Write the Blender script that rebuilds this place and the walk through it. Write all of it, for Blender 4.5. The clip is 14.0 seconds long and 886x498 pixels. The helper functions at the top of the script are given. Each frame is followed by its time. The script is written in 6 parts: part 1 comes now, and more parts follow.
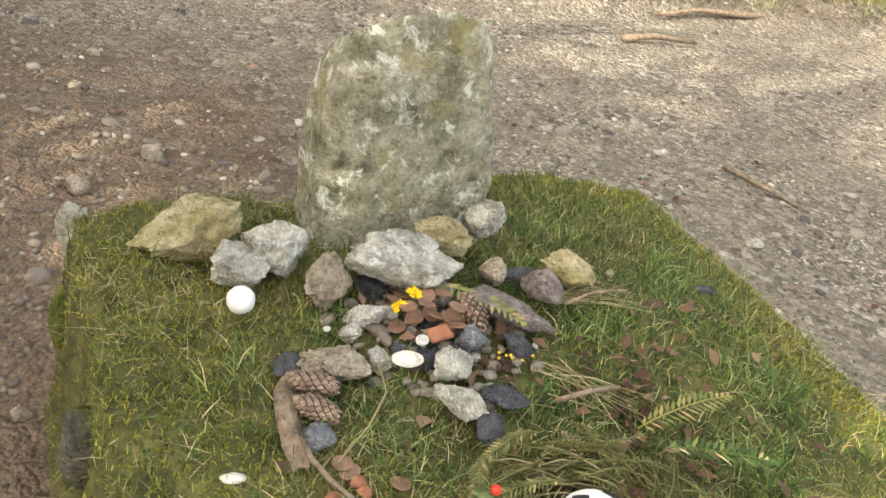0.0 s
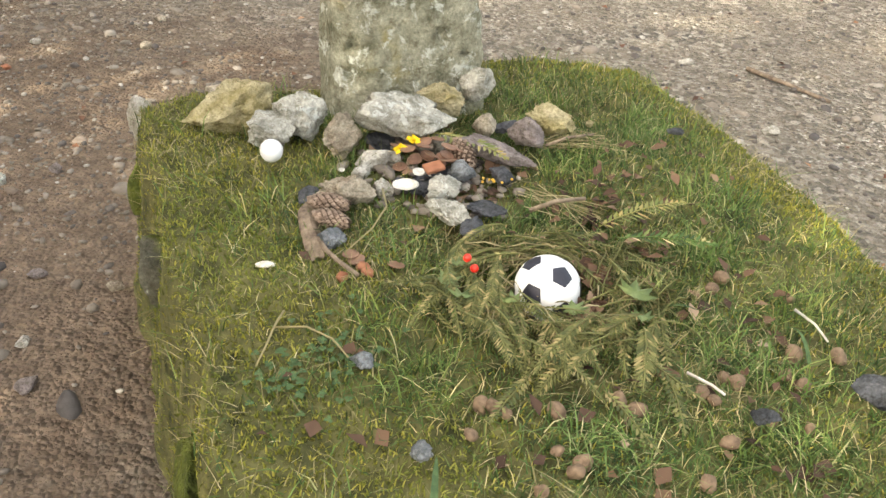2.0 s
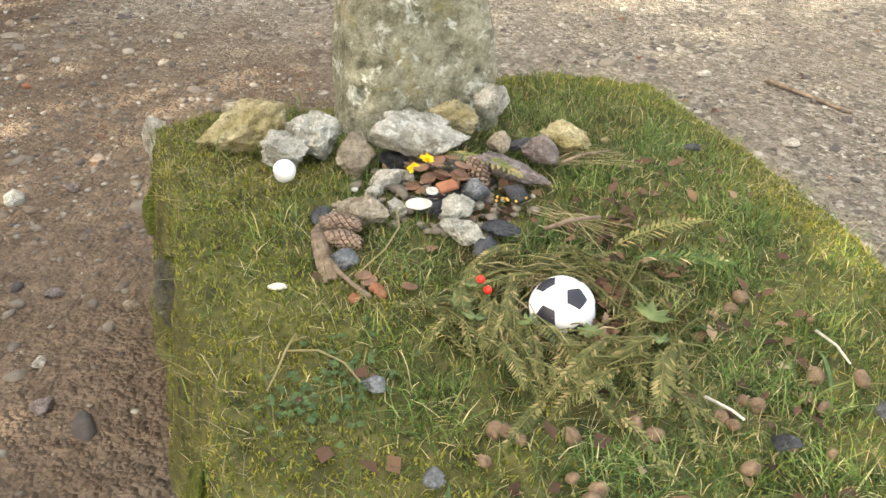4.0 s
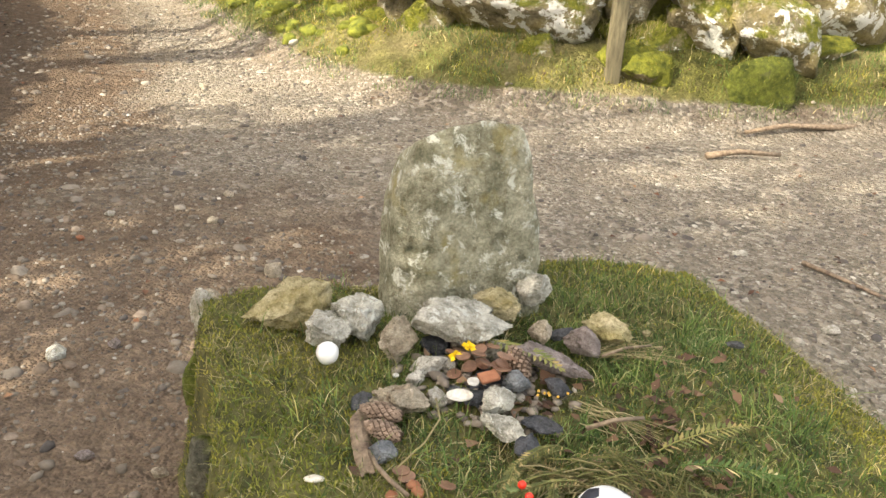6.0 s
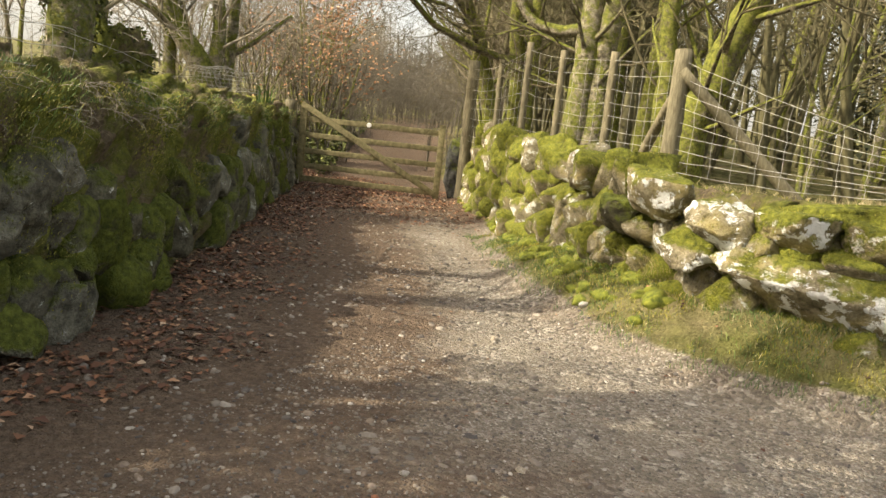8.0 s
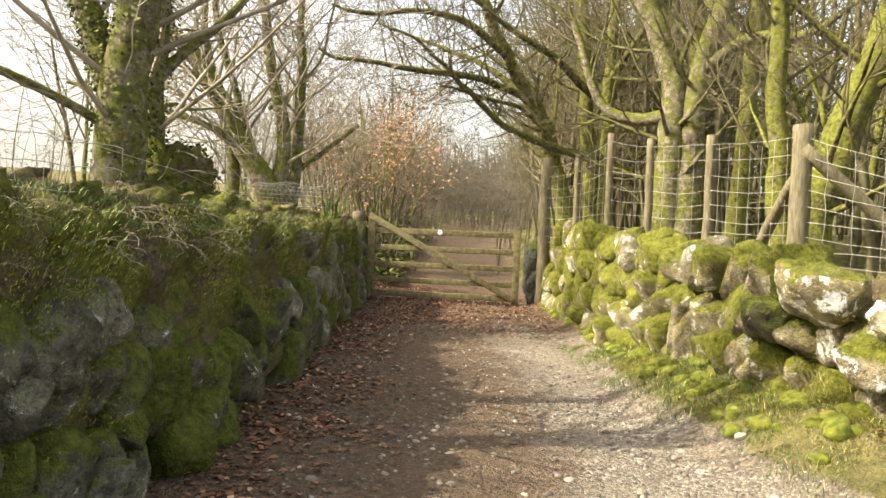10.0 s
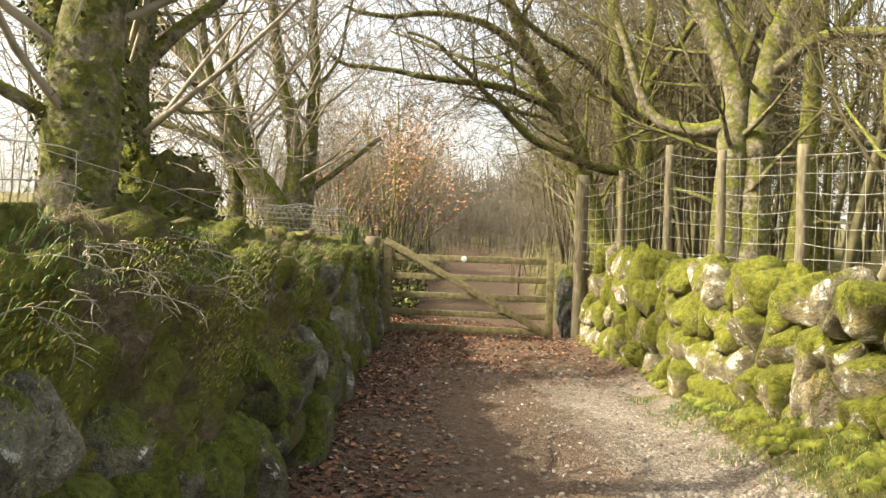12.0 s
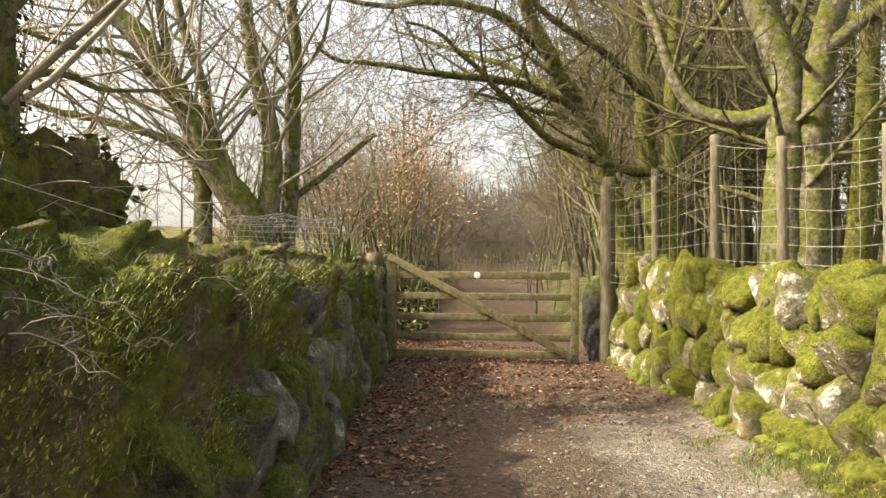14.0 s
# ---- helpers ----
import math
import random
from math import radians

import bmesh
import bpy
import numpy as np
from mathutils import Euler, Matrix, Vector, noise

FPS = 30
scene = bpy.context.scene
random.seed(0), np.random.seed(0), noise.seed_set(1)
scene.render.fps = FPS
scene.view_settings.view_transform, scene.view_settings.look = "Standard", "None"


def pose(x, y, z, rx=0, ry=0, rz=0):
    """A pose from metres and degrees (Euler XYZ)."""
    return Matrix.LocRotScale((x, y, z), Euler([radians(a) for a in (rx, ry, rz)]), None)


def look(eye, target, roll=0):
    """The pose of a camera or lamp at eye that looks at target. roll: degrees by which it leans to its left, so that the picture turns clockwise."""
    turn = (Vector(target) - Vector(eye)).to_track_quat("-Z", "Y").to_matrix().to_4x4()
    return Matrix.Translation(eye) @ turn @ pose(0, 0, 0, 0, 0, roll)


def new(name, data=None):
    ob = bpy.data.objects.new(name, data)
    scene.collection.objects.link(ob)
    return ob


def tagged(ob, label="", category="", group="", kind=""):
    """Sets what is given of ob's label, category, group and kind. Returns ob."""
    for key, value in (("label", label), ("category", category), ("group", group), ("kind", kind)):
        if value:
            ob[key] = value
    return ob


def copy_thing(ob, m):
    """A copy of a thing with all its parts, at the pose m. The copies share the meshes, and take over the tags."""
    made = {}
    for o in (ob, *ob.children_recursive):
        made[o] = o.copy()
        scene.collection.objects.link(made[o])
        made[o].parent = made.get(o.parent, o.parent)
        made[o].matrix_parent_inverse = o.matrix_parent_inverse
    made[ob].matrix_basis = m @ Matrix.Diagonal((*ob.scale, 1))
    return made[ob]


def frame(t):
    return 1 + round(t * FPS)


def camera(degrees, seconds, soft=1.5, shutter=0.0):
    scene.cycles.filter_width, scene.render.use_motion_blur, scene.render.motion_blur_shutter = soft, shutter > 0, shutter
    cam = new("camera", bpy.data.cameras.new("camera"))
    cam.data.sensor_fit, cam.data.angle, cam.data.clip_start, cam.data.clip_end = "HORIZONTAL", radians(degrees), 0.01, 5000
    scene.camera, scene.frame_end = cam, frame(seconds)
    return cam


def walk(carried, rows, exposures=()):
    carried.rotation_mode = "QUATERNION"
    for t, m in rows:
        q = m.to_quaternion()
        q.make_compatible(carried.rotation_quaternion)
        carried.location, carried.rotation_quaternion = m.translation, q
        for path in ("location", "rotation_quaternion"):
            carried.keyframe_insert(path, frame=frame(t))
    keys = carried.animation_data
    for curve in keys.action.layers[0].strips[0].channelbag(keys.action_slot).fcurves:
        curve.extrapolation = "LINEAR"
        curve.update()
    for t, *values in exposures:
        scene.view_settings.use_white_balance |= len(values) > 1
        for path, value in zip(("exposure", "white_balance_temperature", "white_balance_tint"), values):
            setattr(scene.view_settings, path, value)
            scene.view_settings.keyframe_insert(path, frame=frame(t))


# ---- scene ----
cam = camera(57.2, 14.0)
PATH = [
    (0, (0.086, 0.147, 1.132), (0.208, 1.834, 0.064), 10.8),
    (0.5, (0.174, 0.0, 1.112), (0.205, 1.674, 0.017), 5.8),
    (1, (0.246, -0.141, 1.108), (0.142, 1.546, 0.038), 2.2),
    (1.5, (0.245, -0.176, 1.103), (0.164, 1.506, 0.024), 3.3),
    (2, (0.248, -0.168, 1.088), (0.169, 1.483, -0.038), 3.0),
    (4.5, (0.255, -0.144, 1.1), (0.113, 1.529, 0.013), 1.7),
    (5, (0.246, -0.136, 1.128), (0.076, 1.61, 0.167), 2.4),
    (5.5, (0.233, -0.13, 1.148), (0.046, 1.667, 0.289), 3.0),
    (6, (0.224, -0.124, 1.16), (-0.003, 1.697, 0.365), 3.2),
    (6.5, (0.205, -0.11, 1.183), (-0.128, 1.733, 0.482), 2.5),
    (6.7, (0.178, -0.096, 1.196), (-0.27, 1.755, 0.585), 2.9),
    (6.8, (0.168, -0.095, 1.206), (-0.347, 1.753, 0.641), 3.2),
    (6.9, (0.152, -0.097, 1.214), (-0.398, 1.75, 0.68), 4.0),
    (7, (0.13, -0.089, 1.215), (-0.494, 1.746, 0.724), 4.2),
    (7.5, (0.05, -0.045, 1.218), (-0.839, 1.691, 0.778), 5.1),
    (8, (-0.082, -0.012, 1.264), (-0.947, 1.768, 0.976), 6.4),
    (8.5, (-0.218, 0.068, 1.264), (-1.052, 1.872, 1.042), 6.3),
    (9, (-0.342, 0.284, 1.268), (-1.317, 2.028, 1.199), 2.3),
    (9.2, (-0.397, 0.347, 1.257), (-1.406, 2.073, 1.192), 2.9),
    (11.3, (-1.542, 1.319, 1.313), (-2.6, 3.017, 1.31), 1.8),
    (11.5, (-1.66, 1.41, 1.32), (-2.69, 3.125, 1.333), 2.7),
    (12, (-1.867, 1.677, 1.325), (-2.887, 3.397, 1.328), 2.0),
    (12.5, (-1.992, 1.993, 1.335), (-3.102, 3.655, 1.382), 2.1),
    (13, (-2.185, 2.261, 1.338), (-3.211, 3.974, 1.458), 2.5),
    (13.5, (-2.427, 2.529, 1.317), (-3.48, 4.229, 1.355), 1.8),
    (14, (-2.531, 2.857, 1.305), (-3.577, 4.561, 1.35), 0.4),
]
walk(cam, [(t, look(eye, target, roll)) for t, eye, target, roll in PATH],
     [(0.0, 1.48, 6900, 5), (1.0, 1.5, 6900, 5), (2.0, 1.68, 6900, 5), (4.4, 1.74, 6900, 5), (5.0, 1.52, 6900, 6), (6.1, 1.44, 7100, 7), (6.6, 1.25, 7100, 7), (7.4, 0.79, 7200, 8), (8.5, 1.16, 7100, 7), (9.0, 1.26, 7100, 7), (11.7, 1.24, 7100, 7), (14.0, 1.02, 7100, 7)])

# ---- world, sun, exposure ----
SUN_TO = Vector((-0.77, -0.64, 0.86)).normalized()
world = bpy.data.worlds.new("sky")
scene.world = world
world.use_nodes = True
wn = world.node_tree
sky = wn.nodes.new("ShaderNodeTexSky")
sky.sky_type, sky.sun_disc = "NISHITA", False
sky.sun_elevation = math.asin(SUN_TO.z)
sky.sun_rotation = math.atan2(SUN_TO.x, SUN_TO.y)
sky.dust_density, sky.air_density, sky.ozone_density = 8.0, 0.8, 0.5
veil = wn.nodes.new("ShaderNodeMix")  # a thin bright veil of high cloud over the blue
veil.data_type, veil.blend_type = "RGBA", "ADD"
veil.inputs[0].default_value = 1.0
veil.inputs[7].default_value = (2.25, 2.22, 2.12, 1)
wn.links.new(sky.outputs[0], veil.inputs[6])
wn.links.new(veil.outputs[2], wn.nodes["Background"].inputs[0])
wn.nodes["Background"].inputs[1].default_value = 0.15
sun = new("sun", bpy.data.lights.new("sun", "SUN"))
sun.data.energy, sun.data.angle, sun.data.color = 5.0, radians(0.6), (1.0, 0.92, 0.78)
sun.matrix_world = look((0, 0, 20), Vector((0, 0, 20)) - SUN_TO)


# ---- materials ----
class Mat:
    """A node material with world-sized procedural textures."""

    def __init__(self, name, rough=0.9, spec=0.25):
        self.m = bpy.data.materials.new(name)
        self.m.use_nodes = True
        self.t = self.m.node_tree
        self.b = self.t.nodes["Principled BSDF"]
        self.b.inputs["Roughness"].default_value = rough
        self.b.inputs["Specular IOR Level"].default_value = spec
        g = self.t.nodes.new("ShaderNodeNewGeometry")
        self.pos, self.nor, self.island = g.outputs["Position"], g.outputs["Normal"], g.outputs["Random Per Island"]

    def put(self, socket, v):
        if isinstance(v, bpy.types.NodeSocket):
            self.t.links.new(v, socket)
        elif v is not None:
            socket.default_value = v

    def noise(self, scale, detail=4.0, rough=0.6, vec=None, dist=0.0):
        n = self.t.nodes.new("ShaderNodeTexNoise")
        self.put(n.inputs["Vector"], vec or self.pos)
        n.inputs["Scale"].default_value, n.inputs["Detail"].default_value = scale, detail
        n.inputs["Roughness"].default_value, n.inputs["Distortion"].default_value = rough, dist
        return n.outputs["Fac"]

    def cells(self, scale, feature="F1", out="Color", vec=None):
        n = self.t.nodes.new("ShaderNodeTexVoronoi")
        n.feature = feature
        self.put(n.inputs["Vector"], vec or self.pos)
        n.inputs["Scale"].default_value = scale
        return n.outputs[out]

    def ramp(self, fac, *stops):
        n = self.t.nodes.new("ShaderNodeValToRGB")
        self.put(n.inputs[0], fac)
        e = n.color_ramp.elements
        while len(e) < len(stops):
            e.new(0.5)
        for k, (p, c) in zip(e, stops):
            k.position = p
            k.color = (c, c, c, 1) if isinstance(c, (int, float)) else (*c, 1)
        return n.outputs[0]

    def mix(self, fac, a, b, mode="MIX"):
        n = self.t.nodes.new("ShaderNodeMix")
        n.data_type, n.blend_type = "RGBA", mode
        self.put(n.inputs[0], fac)
        for s, v in ((n.inputs[6], a), (n.inputs[7], b)):
            self.put(s, (*v, 1) if isinstance(v, tuple) and len(v) == 3 else v)
        return n.outputs[2]

    def math(self, op, a, b=None, clamp=False):
        n = self.t.nodes.new("ShaderNodeMath")
        n.operation, n.use_clamp = op, clamp
        self.put(n.inputs[0], a)
        self.put(n.inputs[1], b)
        return n.outputs[0]

    def up(self):
        n = self.t.nodes.new("ShaderNodeSeparateXYZ")
        self.put(n.inputs[0], self.nor)
        return n.outputs[2]

    def per_object(self):
        return self.t.nodes.new("ShaderNodeObjectInfo").outputs["Random"]

    def attribute(self, name):
        n = self.t.nodes.new("ShaderNodeAttribute")
        n.attribute_name = name
        s = self.t.nodes.new("ShaderNodeSeparateColor")
        self.put(s.inputs[0], n.outputs["Color"])
        return s.outputs

    def stretch(self, x, y, z):
        n = self.t.nodes.new("ShaderNodeMapping")
        self.put(n.inputs[0], self.pos)
        n.inputs["Scale"].default_value = (x, y, z)
        return n.outputs[0]

    def done(self, colour, height=None, depth=0.01, strength=0.6, rough=None):
        self.put(self.b.inputs["Base Color"], (*colour, 1) if isinstance(colour, tuple) else colour)
        if rough is not None:
            self.put(self.b.inputs["Roughness"], rough)
        if height is not None:
            n = self.t.nodes.new("ShaderNodeBump")
            n.inputs["Strength"].default_value, n.inputs["Distance"].default_value = strength, depth
            self.put(n.inputs["Height"], height)
            self.put(self.b.inputs["Normal"], n.outputs[0])
        return self.m


def stone(name, dark, light, moss=0.0, lichen=0.0, scale=14.0, vary=0.0, yellow=0.0, moss_a=(0.05, 0.065, 0.012), moss_b=(0.17, 0.19, 0.03), lichen_scale=9.0, moss_scale=4.0, lichen_tint=(0.66, 0.67, 0.62), soft=0.03):
    """Weathered granite; moss grows on upper faces, lichen in patches."""
    m = Mat(name, 0.92, 0.2)
    big, fine = m.noise(scale, 5, 0.65), m.noise(scale * 9, 3, 0.7)
    c = m.mix(m.ramp(big, (0.36, 0.0), (0.62, 1.0)), dark, light)
    c = m.mix(m.ramp(m.noise(scale * 2.7, 6, 0.75), (0.5, 0.0), (0.66, 0.75)), c, m.mix(1.0, c, (0.42, 0.4, 0.33), "MULTIPLY"))
    c = m.mix(m.ramp(fine, (0.35, 0.0), (0.7, 0.7)), c, m.mix(1.0, c, (0.45, 0.44, 0.42), "MULTIPLY"))
    if vary:
        c = m.mix(m.math("MULTIPLY", m.per_object(), vary), c, m.mix(1.0, c, (0.55, 0.5, 0.42), "MULTIPLY"))
    if yellow:
        c = m.mix(m.ramp(m.noise(scale * 0.6, 4, 0.6), (0.62 - 0.3 * yellow, 0.0), (0.75, 0.85)), c, (0.33, 0.27, 0.09))
    if lichen:
        spots = m.noise(lichen_scale, 6, 0.72, dist=0.4)
        c = m.mix(m.ramp(spots, (0.68 - 0.18 * lichen, 0.0), (0.68 + soft - 0.18 * lichen, 1.0)), c, lichen_tint)
    if moss:
        lean = m.math("ADD", m.math("MULTIPLY", m.up(), 0.3), m.math("MULTIPLY", m.noise(moss_scale, 6, 0.75), 1.2))
        lean = m.math("ADD", lean, m.math("MULTIPLY", m.math("SUBTRACT", m.per_object(), 0.6), 0.45 if vary else 0.0))
        f = m.ramp(lean, (0.86 - 0.5 * moss, 0.0), (1.0 - 0.5 * moss, 1.0))
        green = m.mix(m.ramp(m.noise(24, 4, 0.7), (0.3, 0.0), (0.7, 1.0)), moss_a, moss_b)
        c = m.mix(f, c, green)
    h = m.math("ADD", m.math("MULTIPLY", big, 1.0), m.math("MULTIPLY", fine, 0.35))
    return m.done(c, h, 0.55 / scale, 1.0)


def plain(name, a, b, scale, rough=0.8, depth=0.002, spec=0.25, island=False, stretch=None):
    m = Mat(name, rough, spec)
    f = m.noise(scale, 5, 0.65, m.stretch(*stretch) if stretch else None)
    c = m.mix(m.ramp(f, (0.3, 0.0), (0.7, 1.0)), a, b)
    if island:
        c = m.mix(m.ramp(m.island, (0.0, 0.0), (1.0, 0.75)), c, m.mix(1.0, c, (0.45, 0.42, 0.4), "MULTIPLY"))
    return m.done(c, f, depth, 0.6)


def blades(name, *stops, rough=0.6, patch=0.0):
    m = Mat(name, rough, 0.3)
    c = m.ramp(m.island, *stops)
    if patch:
        c = m.mix(m.ramp(m.noise(patch, 5, 0.7), (0.42, 0.0), (0.68, 0.8)), c, m.mix(1.0, c, (1.4, 1.12, 0.85), "MULTIPLY"))
        c = m.mix(m.ramp(m.noise(patch * 2.3, 4, 0.6), (0.5, 0.0), (0.7, 0.6)), c, m.mix(1.0, c, (0.45, 0.5, 0.5), "MULTIPLY"))
    return m.done(c)


def ground_material():
    m = Mat("lane_gravel", 0.95, 0.15)
    z = m.attribute("zone")
    grit = m.cells(95.0)
    peb = m.cells(38.0)
    g1 = m.t.nodes.new("ShaderNodeSeparateColor")
    m.put(g1.inputs[0], grit)
    g2 = m.t.nodes.new("ShaderNodeSeparateColor")
    m.put(g2.inputs[0], peb)
    gravel = m.ramp(g1.outputs[0], (0.0, (0.09, 0.078, 0.062)), (0.5, (0.225, 0.197, 0.157)), (0.85, (0.36, 0.32, 0.26)), (1.0, (0.68, 0.64, 0.56)))
    gravel2 = m.ramp(g2.outputs[0], (0.0, (0.085, 0.078, 0.068)), (0.6, (0.235, 0.206, 0.168)), (1.0, (0.52, 0.48, 0.41)))
    stones = m.mix(m.ramp(m.noise(3.0, 5, 0.7), (0.4, 0.0), (0.6, 1.0)), gravel, gravel2)
    dust = m.mix(m.ramp(m.noise(60, 4, 0.7), (0.3, 0.0), (0.7, 1.0)), (0.15, 0.125, 0.095), (0.33, 0.285, 0.22))
    lane = m.mix(m.ramp(m.noise(1.6, 6, 0.75), (0.38, 0.1), (0.66, 0.75)), stones, dust)
    # brown earth, toned darker to carry the shadow on the lane's left
    earth = m.mix(m.ramp(m.noise(18, 6, 0.75), (0.3, 0.0), (0.72, 1.0)), (0.05, 0.034, 0.023), (0.19, 0.13, 0.087))
    edge = m.math("ADD", z[1], m.math("MULTIPLY", m.math("SUBTRACT", m.noise(2.2, 6, 0.75), 0.5), 1.1))
    c = m.mix(m.ramp(edge, (0.24, 0.0), (0.64, 0.9)), lane, earth)
    dry = m.mix(m.ramp(m.noise(26, 6, 0.75), (0.3, 0.0), (0.72, 1.0)), (0.11, 0.078, 0.055), (0.34, 0.255, 0.185))
    c = m.mix(m.math("MULTIPLY", z[2], m.ramp(m.noise(4, 5, 0.7), (0.3, 0.35), (0.6, 0.9))), c, dry)
    turf = m.mix(m.ramp(m.noise(7, 6, 0.7), (0.3, 0.0), (0.7, 1.0)), (0.05, 0.055, 0.014), (0.15, 0.145, 0.045))
    turf = m.mix(m.ramp(m.noise(1.2, 4, 0.6), (0.45, 0.0), (0.7, 0.8)), turf, (0.27, 0.22, 0.12))
    g = m.math("ADD", z[0], m.math("MULTIPLY", m.math("SUBTRACT", m.noise(6, 5, 0.75), 0.5), 0.7))
    c = m.mix(m.ramp(g, (0.4, 0.0), (0.62, 1.0)), c, turf)
    h = m.math("ADD", m.math("MULTIPLY", m.cells(95.0, "F1", "Distance"), -0.5), m.math("MULTIPLY", m.cells(38.0, "F1", "Distance"), -0.8))
    return m.done(c, m.math("ADD", h, m.noise(9, 6, 0.75)), 0.03, 1.0)


GROUND = ground_material()
TURF = plain("mound_turf", (0.03, 0.034, 0.012), (0.15, 0.14, 0.052), 22, 0.95, 0.015)
MOSS = plain("cushion_moss", (0.045, 0.06, 0.01), (0.20, 0.21, 0.03), 22, 0.95, 0.03)
def bank_material():
    m = Mat("mossy_bank", 0.95, 0.15)
    green = m.mix(m.ramp(m.noise(16, 6, 0.75), (0.3, 0.0), (0.7, 1.0)), (0.06, 0.07, 0.016), (0.25, 0.26, 0.05))
    brown = m.mix(m.ramp(m.noise(24, 6, 0.75), (0.3, 0.0), (0.7, 1.0)), (0.07, 0.052, 0.033), (0.27, 0.21, 0.135))
    c = m.mix(m.ramp(m.noise(2.6, 6, 0.72), (0.46, 0.0), (0.62, 1.0)), green, brown)
    h = m.math("ADD", m.noise(11, 6, 0.8), m.math("MULTIPLY", m.noise(45, 4, 0.7), 0.4))
    return m.done(c, h, 0.09, 1.0)


BANK = bank_material()
GRASS = blades("grass_blades", (0.0, (0.022, 0.046, 0.011)), (0.55, (0.075, 0.145, 0.035)), (0.86, (0.17, 0.215, 0.065)), (0.93, (0.36, 0.32, 0.15)), (1.0, (0.6, 0.54, 0.34)), patch=6.0)
MOSS_BLADES = blades("moss_blades", (0.0, (0.07, 0.085, 0.012)), (0.6, (0.18, 0.195, 0.028)), (1.0, (0.32, 0.30, 0.06)), patch=2.2)
TUFT = blades("tuft_blades", (0.0, (0.04, 0.075, 0.018)), (0.55, (0.13, 0.22, 0.055)), (0.9, (0.24, 0.31, 0.10)), (1.0, (0.5, 0.46, 0.27)), patch=6.0)
BANK_MOSS = blades("bank_moss_blades", (0.0, (0.07, 0.085, 0.013)), (0.6, (0.22, 0.245, 0.035)), (0.9, (0.36, 0.36, 0.08)), (1.0, (0.42, 0.36, 0.18)), patch=2.2)
DRY = blades("dry_grass", (0.0, (0.10, 0.10, 0.035)), (0.5, (0.24, 0.20, 0.095)), (1.0, (0.45, 0.38, 0.22)))
LEAF = blades("dead_leaves", (0.0, (0.05, 0.024, 0.015)), (0.45, (0.115, 0.052, 0.028)), (0.8, (0.22, 0.10, 0.05)), (0.95, (0.34, 0.19, 0.105)), (1.0, (0.46, 0.34, 0.23)), rough=0.7)
BEECH = blades("beech_leaves", (0.0, (0.22, 0.10, 0.05)), (0.6, (0.42, 0.21, 0.11)), (1.0, (0.6, 0.38, 0.22)), rough=0.7)
IVY = blades("ivy_leaves", (0.0, (0.03, 0.038, 0.01)), (0.6, (0.08, 0.095, 0.022)), (1.0, (0.17, 0.18, 0.05)), rough=0.8)
LEAF_DULL = blades("withered_leaves", (0.0, (0.045, 0.024, 0.015)), (0.5, (0.11, 0.062, 0.037)), (0.85, (0.19, 0.115, 0.068)), (1.0, (0.34, 0.25, 0.17)), rough=0.75)
MOUND_MOSS = blades("mound_moss", (0.0, (0.08, 0.10, 0.014)), (0.6, (0.185, 0.205, 0.03)), (1.0, (0.33, 0.32, 0.07)), patch=5.0)
FIR = blades("fir_needles", (0.0, (0.02, 0.024, 0.012)), (0.6, (0.045, 0.05, 0.025)), (1.0, (0.09, 0.095, 0.045)), rough=0.9)
BARK = stone("mossy_bark", (0.04, 0.033, 0.02), (0.22, 0.19, 0.125), moss=0.84, lichen=0.1, scale=15, moss_a=(0.05, 0.06, 0.013), moss_b=(0.23, 0.235, 0.045), moss_scale=9.0, lichen_tint=(0.36, 0.34, 0.27))
BARK_PALE = stone("lichened_bark", (0.09, 0.078, 0.053), (0.36, 0.32, 0.235), moss=0.66, lichen=0.3, scale=15, moss_b=(0.20, 0.205, 0.04), moss_scale=8.0, lichen_tint=(0.42, 0.39, 0.32), soft=0.12)
TWIG = plain("bare_twigs", (0.11, 0.09, 0.06), (0.24, 0.20, 0.14), 4, 0.85)
THICKET = plain("thicket_stems", (0.055, 0.049, 0.038), (0.17, 0.15, 0.115), 3, 0.9)
DUSK = plain("woodland_stems", (0.06, 0.055, 0.028), (0.17, 0.155, 0.08), 2.5, 0.9)
TWIG_PALE = plain("grey_twigs", (0.13, 0.115, 0.085), (0.36, 0.32, 0.25), 5, 0.8)
# twigs of the right-hand wood: its dense self-shadow is put into the colour
TWIG_DARK = plain("self_shaded_twigs", (0.055, 0.047, 0.027), (0.14, 0.12, 0.065), 3, 0.85)


def pebble_material():
    m = Mat("loose_gravel", 0.85, 0.25)
    c = m.ramp(m.island, (0.0, (0.10, 0.09, 0.085)), (0.35, (0.20, 0.17, 0.14)), (0.78, (0.29, 0.25, 0.205)), (0.96, (0.37, 0.335, 0.285)), (1.0, (0.6, 0.57, 0.51)))
    f = m.noise(60, 4, 0.7)
    return m.done(m.mix(m.ramp(f, (0.3, 0.0), (0.75, 0.6)), c, m.mix(1.0, c, (0.4, 0.37, 0.33), "MULTIPLY")), f, 0.003)


